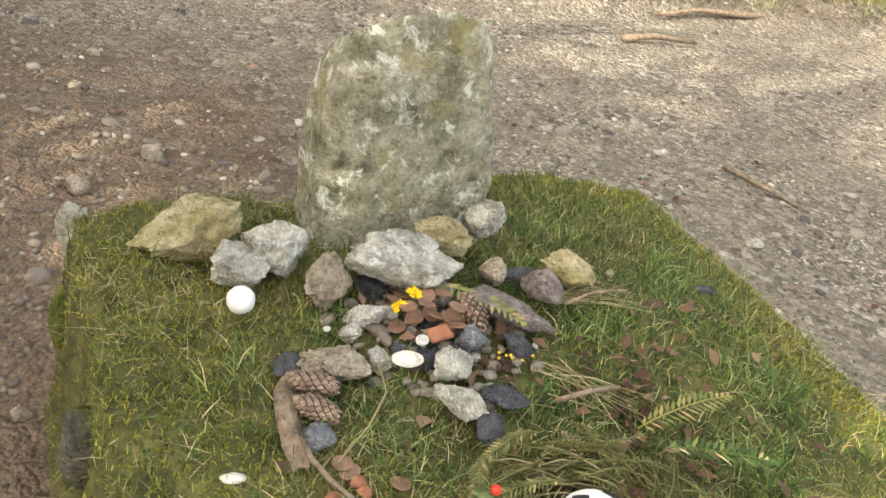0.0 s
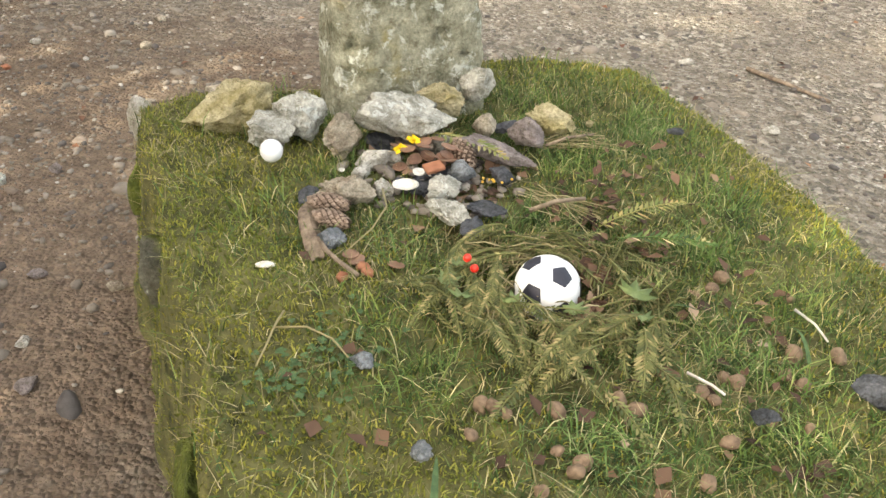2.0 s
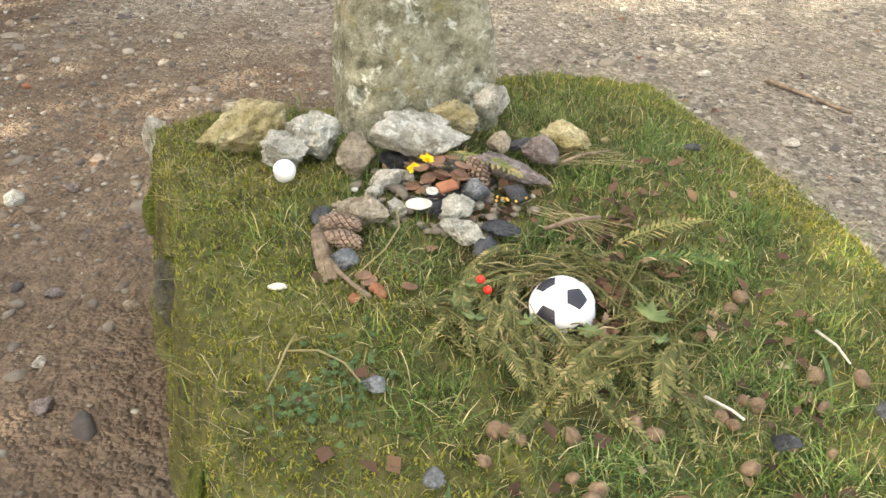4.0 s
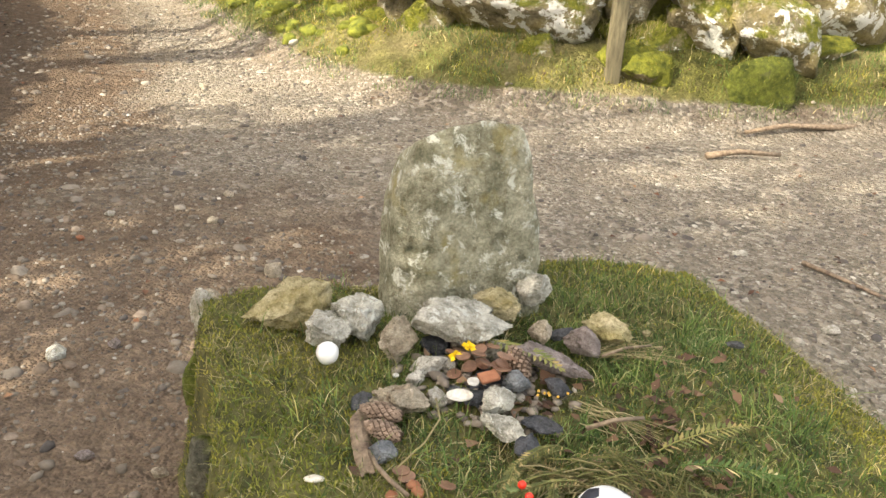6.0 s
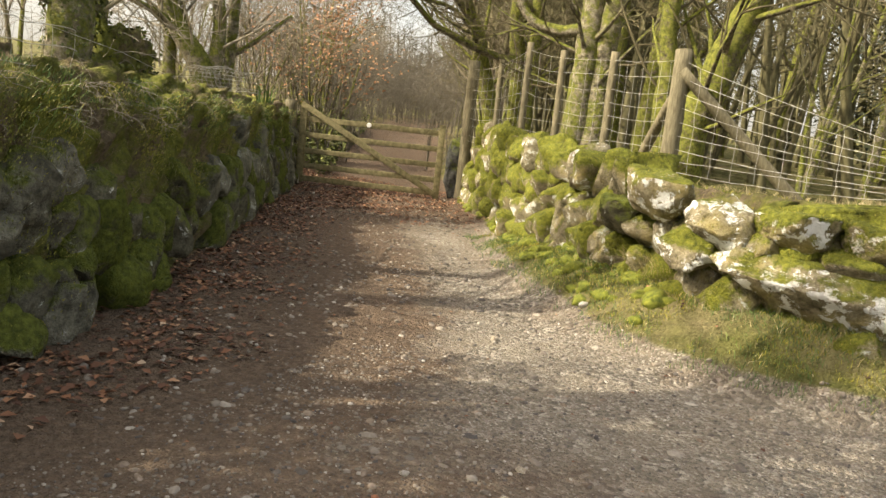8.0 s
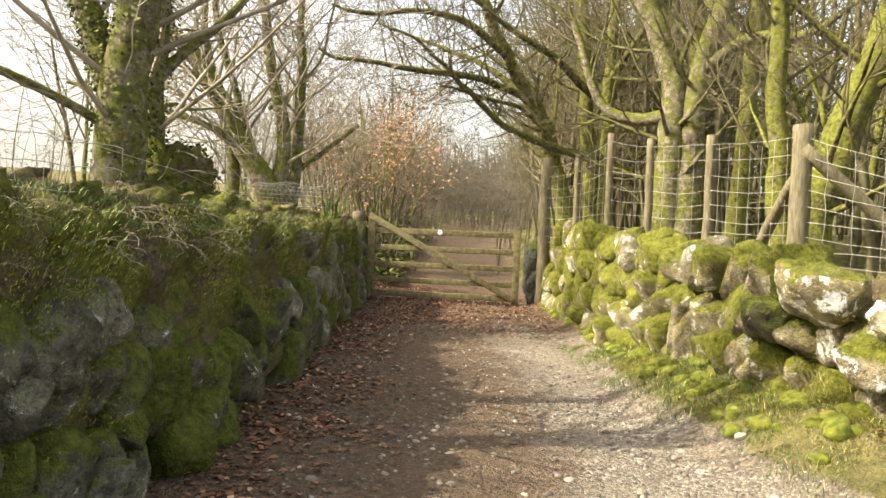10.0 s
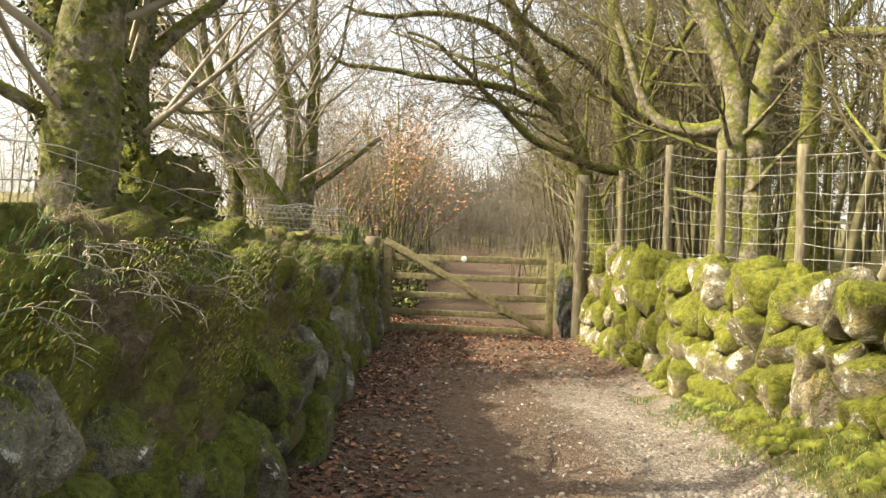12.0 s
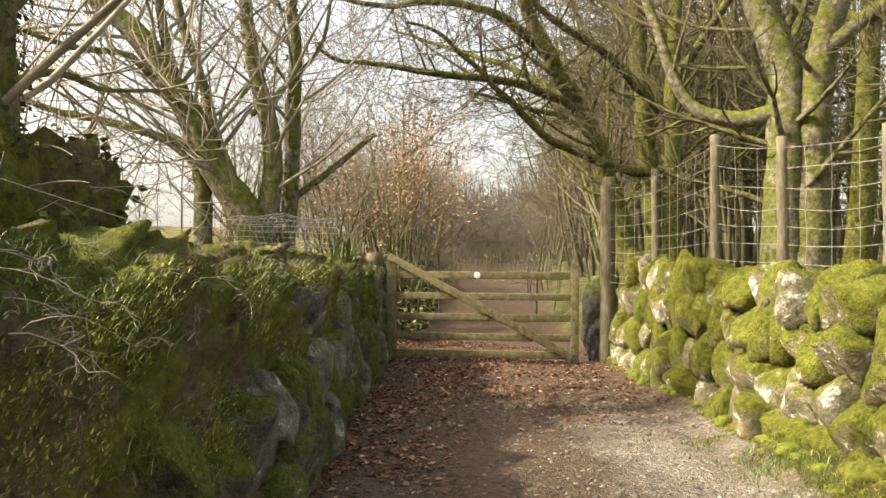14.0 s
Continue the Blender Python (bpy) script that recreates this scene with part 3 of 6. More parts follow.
def build_headstone():
    bm = bmesh.new()
    bmesh.ops.create_cube(bm, size=1)
    bmesh.ops.subdivide_edges(bm, edges=bm.edges[:], cuts=40, use_grid_fill=True)
    for v in bm.verts:
        x, y, z = v.co.x * 2, v.co.y * 2, v.co.z + 0.5
        k = 1.0 / max(1.0, (abs(x) ** 6 + abs(y) ** 6) ** (1 / 6.0))
        x, y = x * k, y * k
        round_top = max(0.0, (z - 0.80) / 0.20)
        w = 0.168 - 0.044 * z - 0.014 * round_top ** 2
        d = 0.098 - 0.022 * z - 0.018 * round_top ** 2
        top = 0.385 - 0.035 * y - 0.026 * max(0.0, 0.2 - x) ** 1.2 - 0.05 * max(0.0, x - 0.45) ** 1.3
        p = Vector((x * w - 0.004 * z, y * d + 0.022 * z, z * top - 0.01))
        p += Vector((noise.noise(p * 7), noise.noise(p * 7 + Vector((9, 0, 0))), 0.6 * noise.noise(p * 7 + Vector((0, 9, 0))))) * 0.010
        p += Vector((noise.noise(p * 28), noise.noise(p * 28 + Vector((9, 0, 0))), noise.noise(p * 28 + Vector((0, 9, 0))))) * 0.0045
        v.co = p
    hollows = [(Vector((0.05, -0.09, 0.185)), 0.009), (Vector((0.058, -0.09, 0.168)), 0.008), (Vector((-0.115, -0.09, 0.17)), 0.007), (Vector((0.10, -0.09, 0.14)), 0.006), (Vector((-0.125, -0.09, 0.11)), 0.006)]
    for v in bm.verts:
        if v.co.y < -0.03:
            for c, w in hollows:
                e = math.hypot(v.co.x - c.x, v.co.z - c.z) / (w * 1.6)
                v.co.y += 0.02 * max(0.0, 1 - e * e)
        if v.co.x < -0.08:
            v.co.y += 0.4 * (-0.08 - v.co.x) * max(0.0, min(1.0, 0.5 - v.co.y * 8))
    for f in bm.faces:
        f.smooth = True
    me = bpy.data.meshes.new("headstone")
    bm.to_mesh(me)
    bm.free()
    ob = part("headstone", me, HEADSTONE)
    ob.matrix_world = pose(0.075, 1.37, 0.375, 0, 0, 24)
    return tagged(ob, "rough grey granite headstone mottled with pale lichen", "headstone")


build_mound()
build_headstone()


# ---- walls ----
def wall_core(name, line, s0, s1, profile, material, parent, step=0.06, rough=0.05):
    """The earth-and-rubble body of a bank wall, along its line."""
    n = int((s1 - s0) / step)
    verts, faces, m = [], [], len(profile)
    for i in range(n + 1):
        q, t, b = line.at(s0 + (s1 - s0) * i / n)
        for d, z in profile:
            p = Vector((q.x + b.x * d, q.y + b.y * d, z))
            k = noise.noise(p * 1.6) * 1.1 + noise.noise(p * 4.5) * 0.9 + noise.noise(p * 11) * 0.5 + noise.noise(p * 25) * 0.25
            p += Vector((-b.x, -b.y, 0.8)) * k * rough * (0.3 if z < 0.05 else 1.0)
            verts.append(tuple(p))
    for i in range(n):
        for j in range(m - 1):
            a = i * m + j
            faces.append((a, a + 1, a + m + 1, a + m))
    me = bpy.data.meshes.new(name)
    me.from_pydata(verts, [], faces)
    me.shade_smooth()
    return part(name, me, material, parent)


def fine_profile(pts, k=4):
    out = []
    for (a, b), (c, d) in zip(pts, pts[1:]):
        out += [(a + (c - a) * i / k, b + (d - b) * i / k) for i in range(k)]
    return out + [pts[-1]]


S_GATE_L = LEFT.s[10]
S_GATE_R = RIGHT.s[14]
wall_left = empty("wall_left", pose(0, 0, 0), "mossy drystone bank wall with turf on top, stones darkened for shade", "wall", kind="structure")
wall_core("bank", LEFT, LEFT.s[2] - 2, S_GATE_L, fine_profile([(0.10, -0.05), (0.10, 0.35), (0.12, 0.75), (0.12, 1.05), (0.10, 1.22), (0.28, 1.36), (0.6, 1.40), (1.0, 1.32), (1.5, 1.1)], 8), BANK, wall_left, rough=0.15)
wall_right = empty("wall_right", pose(0, 0, 0), "sunlit drystone wall of mossy granite boulders", "wall", kind="structure")
wall_core("rubble_core", RIGHT, RIGHT.s[3] - 1, S_GATE_R - 0.3, fine_profile([(0.05, 0.05), (0.08, 0.4), (0.15, 0.7), (0.24, 0.95), (0.4, 1.06), (0.75, 1.0), (1.0, 0.85)]), BANK, wall_right, rough=0.05)


# ---- gate, posts and fence ----
def timber(geo, a, b, w, d, bev=0.008):
    """A sawn length of timber from a to b."""
    a, b = Vector(a), Vector(b)
    t = b - a
    m = Matrix.Translation((a + b) / 2) @ t.to_track_quat("X", "Z").to_matrix().to_4x4()
    geo.box(m, t.length, d, w, bev)


def pole(pts, radii, sides=12, seed=0):
    g = Geo()
    P, R = [], []
    for i in range(len(pts) - 1):
        a, b = Vector(pts[i]), Vector(pts[i + 1])
        for k in range(6):
            f = k / 6
            p = a.lerp(b, f)
            P.append(p + Vector((noise.noise(p * 3 + Vector((seed, 0, 0))), noise.noise(p * 3 + Vector((0, seed, 0))), 0)) * radii[i] * 0.18)
            R.append((radii[i] * (1 - f) + radii[i + 1] * f) * (1 + 0.08 * noise.noise(p * 6)))
    P.append(Vector(pts[-1]))
    R.append(radii[-1])
    g.tube(P, R, sides)
    return g


def build_gate():
    a, b = Vector((-9.12, 12.12, 0)), Vector((-6.71, 13.2, 0))
    t = (b - a).normalized()
    L = (b - a).length
    gate = empty("field_gate", pose(a.x, a.y, 0.0, 0, 0, math.degrees(math.atan2(t.y, t.x))), "closed weathered five-bar wooden field gate", "gate")

    def bar(name, p, q, w, d, label=""):
        g = Geo()
        timber(g, p, q, w, d)
        return part(name, g, WOOD, gate, label)

    bar("stile", (L - 0.06, 0, 0.02), (L - 0.06, 0, 1.35), 0.11, 0.07)
    bar("stile", (0.06, 0, 0.05), (0.06, 0, 1.42), 0.13, 0.075)
    for z, w in ((1.20, 0.10), (0.91, 0.095), (0.625, 0.095), (0.355, 0.095), (0.12, 0.10)):
        bar("rail", (0.12, 0.0, z), (L - 0.11, 0.0, z), w, 0.035)
    bar("brace", (0.02, -0.045, 1.46), (L - 0.1, -0.045, 0.10), 0.105, 0.03)
    g = Geo()
    for k in range(3):
        g.tube([Vector((L * 0.475, -0.022 - 0.002 * k, 1.2)), Vector((L * 0.475, -0.024 - 0.002 * k, 1.2))], [0.045, 0.045 - 0.004 * k], 20)
    part("waymark_disc", g, WHITE, gate, "small round white waymark disc")
    for z in (0.3, 1.15):
        g = Geo()
        g.tube([Vector((0.0, 0, z)), Vector((-0.12, 0, z))], [0.014, 0.014], 8)
        part("hinge", g, DARKSTONE, gate)
    post = part("gate_post", pole([(-6.41, 13.45, -0.1), (-6.41, 13.45, 1.2), (-6.40, 13.45, 2.54)], [0.11, 0.105, 0.10], 14, 3), POST)
    tagged(post, "tall round weathered timber gate post", "post")
    slab = rock("granite_gatepost", (-6.62, 13.55, 0.6), (0.36, 0.3, 1.42), DARKSTONE, "dark upright granite slab gatepost beside the gate", 71, (0, 0, 25), "post", box=0.8)
    post = part("hanging_post", pole([(-9.28, 12.02, -0.1), (-9.28, 12.02, 0.9), (-9.28, 12.02, 1.5)], [0.12, 0.115, 0.11], 14, 8), POST)
    tagged(post, "mossy timber hanging post at the wall end", "post")


build_gate()

FENCE = [((-6.41, 13.45), 0, 2.5, 0), ((-5.45, 12.45), 0.05, 2.5, 1), ((-4.42, 11.0), 0.05, 2.62, 1), ((-3.72, 10.45), 0.05, 2.47, 1),
         ((-2.86, 9.83), 0.055, 2.42, 1), ((-1.72, 8.15), 0.085, 2.28, 1), ((0.24, 7.0), 0.06, 1.62, 1), ((2.6, 6.9), 0.055, 1.75, 1), ((5.6, 7.5), 0.055, 1.8, 1)]


def build_fence():
    fence = empty("wire_fence", pose(0, 0, 0), "tall wire netting fence on round timber posts", "fence")
    for k, ((x, y), rad, top, on) in enumerate(FENCE):
        if on:
            z = hz(x, y) - 0.15
            part("fence_post", pole([(x, y, z), (x + 0.01, y, (z + top) / 2), (x, y + 0.01, top)], [rad * 1.06, rad, rad * 0.95], 12, k), POST, fence)
    part("strut", pole([(-1.70, 8.1, 2.08), (-1.1, 8.35, 1.5), (-0.42, 8.6, 0.85)], [0.055, 0.06, 0.065], 10, 4), POST, fence)
    part("strut", pole([(-1.78, 8.25, 1.82), (-2.05, 8.7, 1.4), (-2.3, 9.05, 0.9)], [0.05, 0.055, 0.06], 10, 5), POST, fence)
    rr = random.Random(8)
    for (a, _, ta, _), (b, _, tb, _) in zip(FENCE, FENCE[1:]):
        g = Geo()
        a, b = Vector(a), Vector(b)
        L = (b - a).length
        za, zb = hz(*a) + 0.12, hz(*b) + 0.12
        rows = 9
        n = max(2, int(L / 0.24))
        sag = [rr.uniform(0.0, 0.05) for _ in range(rows)]

        def wire_at(j, f):
            top = (ta - 0.1) * (1 - f) + (tb - 0.1) * f
            low = max(za * (1 - f) + zb * f, 1.12)
            s = j / (rows - 1)
            z = low + (top - low) * s ** 1.15 - sag[j] * 4 * f * (1 - f)
            p = a.lerp(b, f)
            return Vector((p.x, p.y, z + 0.012 * noise.noise(Vector((p.x * 3, j, p.y * 3)))))
        for j in range(rows):
            g.tube([wire_at(j, i / n) for i in range(n + 1)], [0.0024] * (n + 1), 4, False)
        for i in range(1, n):
            g.tube([wire_at(j, i / n + (0.006 / L) * noise.noise(Vector((i, j * 0.7, 3))) * 6) for j in range(rows)], [0.0017] * rows, 4, False)
        part("wire_netting", g, WIRE, fence, "grey galvanised wire netting")


build_fence()


def build_signpost():
    sign = empty("signpost", pose(0.557, 4.8, 0.0), "square oak bridleway signpost with a pointed fingerboard", "signpost")
    g = Geo()
    g.box(pose(0, 0, 0.80, 0, 0, 8), 0.088, 0.088, 1.36, 0.008)
    part("upright", g, POST, sign)
    g = Geo()
    zt, zb, xl, xr = 1.415, 1.30, -0.42, -0.03
    out = [(xr, zb), (xr, zt), (xl + 0.03, zt), (xl, (zt + zb) / 2), (xl + 0.03, zb)]
    k = len(out)
    g.add([(x, -0.075, z) for x, z in out] + [(x, -0.047, z) for x, z in out],
          [tuple(range(k)), tuple(range(2 * k - 1, k - 1, -1))] + [(i, i + k, (i + 1) % k + k, (i + 1) % k) for i in range(k)])
    board = part("fingerboard", g, SIGN_WOOD, sign, "pale oak fingerboard with carved dark lettering", smooth=False)
    for text, z, w in (("PUBLIC BRIDLEWAY", 1.366, 0.335), ("NATSWORTHY GATE", 1.315, 0.335)):
        cu = bpy.data.curves.new("lettering", "FONT")
        cu.body, cu.size, cu.extrude = text, 0.046, 0.001
        cu.materials.append(INK)
        ob = new("lettering", cu)
        ob.parent = board
        ob.matrix_basis = pose(xl + 0.035, -0.0765, z, 90, 0, 0) @ Matrix.Diagonal((0.78, 1, 1, 1))
    g = Geo()
    g.box(pose(-0.005, -0.052, 1.135, 0, 0, 8), 0.145, 0.006, 0.19, 0.002)
    plate = part("notice_plate", g, WHITE, sign, "white notice plate with a green foot")
    g = Geo()
    g.box(pose(-0.005, -0.057, 1.07, 0, 0, 8), 0.145, 0.005, 0.06, 0.001)
    part("green_band", g, GREEN_PLATE, plate)
    g = Geo()
    for z, w in ((1.086, 0.05), (1.074, 0.06), (1.062, 0.045)):
        g.box(pose(0.03, -0.066, z, 0, 0, 8), w, 0.004, 0.005)
    g.tube([Vector((-0.045, -0.062, 1.074)), Vector((-0.045, -0.066, 1.074))], [0.018, 0.018], 14)
    part("print_bars", g, WHITE, plate)


build_signpost()


# ---- trees ----
def branch(g, tw, r, p, d, length, rad, level, top, bend=0.25, droop=0.0, spread=0.75, kids=5, fine=True):
    """Grows one tapered, wandering branch with its side branches; thin ones go to the twig mesh."""
    n = max(3, int(length / (0.35 if level < 2 else 0.2)))
    n = min(n, 9)
    pts, radii = [p.copy()], [rad]
    step = length / n
    dirs = []
    for i in range(n):
        d = (d + Vector((r.gauss(0, 1), r.gauss(0, 1), r.gauss(0, 0.7))) * bend * 0.45 + Vector((0, 0, 0.10 - droop))).normalized()
        p = p + d * step
        pts.append(p.copy())
        radii.append(max(rad * (1 - 0.72 * (i + 1) / n), 0.0036))
        dirs.append(d.copy())
    thin = rad < 0.022
    (tw if thin else g).tube(pts, radii, 3 if rad < 0.012 else (5 if rad < 0.05 else 9), False)
    if level >= top:
        return
    m = kids if level > 0 else kids + 2
    for k in range(m):
        i = min(n - 1, int(n * (0.25 + 0.75 * (k + r.random()) / m)))
        ax = dirs[i].cross(Vector((r.gauss(0, 1), r.gauss(0, 1), r.gauss(0, 1)))).normalized()
        nd = (dirs[i] * r.uniform(0.45, 0.95) + ax * spread * r.uniform(0.6, 1.2)).normalized()
        branch(g.side or g, tw, r, pts[i + 1].copy(), nd, length * r.uniform(0.42, 0.68), radii[i + 1] * r.uniform(0.42, 0.64), level + 1, top, bend * 1.15, droop, spread, kids, fine)


def ivy(g, pts, rad, count, r, size=0.05):
    for _ in range(count):
        i = r.randrange(len(pts) - 1)
        p = pts[i].lerp(pts[i + 1], r.random())
        w = r.uniform(0, 6.28)
        o = Vector((math.cos(w), math.sin(w), r.uniform(-0.3, 0.3)))
        q = p + o * rad * r.uniform(0.9, 1.35)
        a = (o * 0.5 + Vector((r.gauss(0, 0.5), r.gauss(0, 0.5), -0.7))).normalized() * size * r.uniform(0.6, 1.3)
        g.card(q, a, a.cross(o).normalized() * size * 0.9, 0.006)


def limb(g, tw, r, pts, r0, r1, side=8, level=1, top=3, sides=9, length=1.3, spread=0.9, kids=4, stout=0.045):
    """A limb led through given points, then set with growing side branches."""
    P = [Vector(q) for q in pts]
    out, rad = [], []
    n = len(P) - 1
    for i in range(n):
        a, b, c, d = P[max(i - 1, 0)], P[i], P[i + 1], P[min(i + 2, n)]
        for k in range(5):
            f = k / 5
            q = 0.5 * ((2 * b) + (c - a) * f + (2 * a - 5 * b + 4 * c - d) * f * f + (3 * b - 3 * c + d - a) * f ** 3)
            out.append(q + Vector((noise.noise(q * 2.1), noise.noise(q * 2.1 + Vector((7, 0, 0))), noise.noise(q * 2.1 + Vector((0, 7, 0))))) * 0.05)
            rad.append((r0 + (r1 - r0) * (i + f) / n) * (1 + 0.12 * noise.noise(q * 3)))
    out.append(P[-1])
    rad.append(r1)
    g.tube(out, rad, sides, False)
    side = int(side * 1.7)
    for k in range(side):
        i = min(len(out) - 2, int(len(out) * (0.2 + 0.8 * (k + r.random()) / side)))
        d = (out[i + 1] - out[i]).normalized()
        ax = d.cross(Vector((r.gauss(0, 1), r.gauss(0, 1), r.gauss(0, 1)))).normalized()
        branch(g.side or g, tw, r, out[i].copy(), (d * r.uniform(0.3, 0.9) + ax * spread).normalized(), length * r.uniform(0.6, 1.3), max(0.007, min(stout, rad[i] * r.uniform(0.16, 0.42))), level, top, kids=kids)
    return out


def tree(name, base, stems, label, seed, bark=None, twig=None, ivy_count=0, group="", top=4, kids=3):
    """A bare broadleaved tree: stems are (points, r0, r1, side branches, branch length)."""
    r = random.Random(seed)
    thing = empty(name, pose(*base), label, "tree", group)
    tw, leaves, boughs = Geo(), Geo(), Geo()
    for pts, r0, r1, side, length in stems:
        g = Geo(boughs)
        out = limb(g, tw, r, pts, r0, r1, side, 1, top, 12 if r0 > 0.07 else 8, length, kids=kids, stout=0.045 if top > 3 else 0.02)
        ob = part("trunk" if r0 > 0.1 else "limb", g, bark or BARK, thing)
        ob.matrix_parent_inverse = thing.matrix_world.inverted()
        if ivy_count and r0 > 0.08:
            ivy(leaves, out[: len(out) * 2 // 3], r0 * 0.85, ivy_count, r, 0.03)
    if boughs.v:
        ob = tagged(part("bough_tangle", boughs, bark or BARK, thing), kind="stuff")
        ob.matrix_parent_inverse = thing.matrix_world.inverted()
    if tw.v:
        ob = tagged(part("twig_tangle", tw, twig or TWIG, thing, "tangle of fine bare twigs"), kind="stuff")
        ob.matrix_parent_inverse = thing.matrix_world.inverted()
    if leaves.v:
        ob = tagged(part("ivy", leaves, IVY, thing, "dark ivy leaves on the trunk"), kind="stuff")
        ob.matrix_parent_inverse = thing.matrix_world.inverted()
    return thing


tree("ivy_clad_tree", (-4.6, 3.6, 1.3), [
    ([(-4.62, 3.58, 1.1), (-4.62, 3.6, 1.7), (-4.56, 3.66, 2.4), (-4.48, 3.74, 3.2), (-4.45, 3.8, 4.8), (-4.6, 3.9, 6.8)], 0.165, 0.06, 12, 1.7),
    ([(-4.64, 3.62, 1.9), (-4.85, 3.6, 2.35), (-5.1, 3.5, 2.9), (-5.3, 3.4, 4.0), (-5.5, 3.3, 5.6)], 0.085, 0.04, 10, 1.5),
    ([(-5.45, 4.45, 1.15), (-5.43, 4.45, 1.8), (-5.45, 4.5, 2.6), (-5.4, 4.55, 3.6), (-5.5, 4.6, 5.6)], 0.15, 0.05, 10, 1.6),
    ([(-5.40, 4.5, 2.2), (-5.2, 4.75, 2.6), (-5.05, 5.05, 3.0), (-4.95, 5.3, 3.6)], 0.045, 0.015, 9, 0.9),
    ([(-5.45, 4.45, 1.9), (-5.75, 4.9, 2.1), (-6.0, 5.4, 2.15), (-6.1, 5.9, 2.3)], 0.024, 0.008, 9, 0.8),
    ([(-5.45, 4.45, 2.4), (-5.8, 4.8, 2.75), (-6.2, 5.3, 2.8), (-6.5, 5.8, 3.0)], 0.026, 0.008, 9, 0.9),
    ([(-4.62, 3.6, 1.7), (-4.9, 3.1, 2.0), (-5.2, 2.7, 2.1), (-5.5, 2.3, 2.4)], 0.03, 0.01, 9, 0.9),
], "old ivy-clad tree trunk leaning above the bank wall", 11, BARK_PALE, TWIG_PALE, 1300, top=3)

tree("coppiced_ash", (-7.5, 7.95, 1.5), [
    ([(-7.52, 7.87, 1.3), (-7.55, 7.87, 1.67), (-7.77, 7.72, 2.12), (-7.93, 7.61, 2.55), (-8.27, 7.38, 3.13), (-8.56, 7.2, 3.51), (-8.88, 6.99, 3.98), (-9.16, 6.8, 4.9)], 0.155, 0.06, 14, 1.6),
    ([(-7.45, 8.0, 1.3), (-7.45, 8.0, 1.7), (-7.42, 8.03, 2.24), (-7.53, 7.95, 2.87), (-7.65, 7.87, 3.6), (-7.73, 7.8, 4.57), (-7.76, 7.75, 5.8)], 0.105, 0.035, 12, 1.3),
    ([(-7.5, 8.3, 1.3), (-7.5, 8.32, 1.77), (-7.47, 8.34, 2.58), (-7.45, 8.34, 3.24), (-7.46, 8.32, 3.8), (-7.43, 8.33, 4.71), (-7.38, 8.33, 5.9)], 0.082, 0.03, 12, 1.3),
    ([(-7.49, 8.3, 1.85), (-7.14, 8.57, 2.25), (-6.86, 8.74, 2.49)], 0.034, 0.022, 0, 0.3),
    ([(-7.68, 7.78, 1.95), (-7.80, 7.55, 2.24), (-8.03, 7.2, 2.38), (-8.61, 6.84, 2.57), (-9.28, 6.42, 2.76)], 0.055, 0.02, 12, 1.0),
    ([(-7.75, 8.04, 1.4), (-7.93, 7.97, 2.21), (-8.06, 7.88, 2.76), (-8.26, 7.73, 3.66), (-8.39, 7.62, 4.9)], 0.07, 0.03, 12, 1.3),
    ([(-7.93, 7.75, 1.3), (-7.97, 7.71, 2.13), (-8.07, 7.64, 2.62), (-8.23, 7.52, 3.3), (-8.27, 7.47, 4.6)], 0.085, 0.03, 12, 1.2),
    ([(-7.6, 7.9, 2.6), (-7.3, 8.1, 2.9), (-7.15, 8.35, 3.3), (-7.0, 8.4, 4.2)], 0.028, 0.012, 10, 0.9),
    ([(-7.95, 7.6, 2.6), (-8.0, 7.0, 2.95), (-8.1, 6.4, 2.95), (-8.3, 5.8, 3.2)], 0.035, 0.012, 12, 0.9),
], "many-stemmed mossy tree growing on the bank", 12, BARK_PALE, TWIG_PALE, 90, top=3)


def build_root_mound():
    """The heap of roots, dead ivy and leaf mould under the old tree."""
    thing = empty("root_mound", pose(-5.45, 4.6, 1.22), "dark heap of roots and leaf mould under the tree", "mound")
    me = rock_mesh("body", 412, 5, 4, 0.0, 0.3)
    for v in me.vertices:
        p = v.co.copy()
        k = 0.12 * noise.noise(p * 4) + 0.09 * noise.noise(p * 9) + 0.05 * noise.noise(p * 19)
        v.co = Vector((p.x * 0.34, p.y * 0.42, p.z * (0.34 if p.z < 0 else 0.46))) * (1 + 1.6 * k)
    part("body", me, BANK, thing)
    r = random.Random(6)
    g, st = Geo(), Geo()
    for _ in range(1500):
        v = r.choice(me.vertices)
        if v.co.z < -0.05:
            continue
        a = (v.normal * 0.6 + Vector((r.gauss(0, 0.6), r.gauss(0, 0.6), -0.4))).normalized() * r.uniform(0.02, 0.05)
        g.card(v.co + v.normal * 0.01, a, a.orthogonal().normalized() * 0.03, 0.005)
    for _ in range(130):
        v = r.choice(me.vertices)
        if v.co.z < 0.0:
            continue
        p, d, pts = v.co.copy(), (v.normal + Vector((r.gauss(0, 0.6), r.gauss(0, 0.6), r.uniform(-0.4, 0.8)))).normalized(), []
        for k in range(6):
            pts.append(p.copy())
            d = (d + Vector((r.gauss(0, 0.3), r.gauss(0, 0.3), -0.12))).normalized()
            p = p + d * r.uniform(0.03, 0.08)
        st.tube(pts, [0.003 - 0.0003 * k for k in range(6)], 4, False)
    tagged(part("dead_ivy", g, IVY, thing), kind="stuff")
    tagged(part("root_tangle", st, TWIG_PALE, thing), kind="stuff")


build_root_mound()

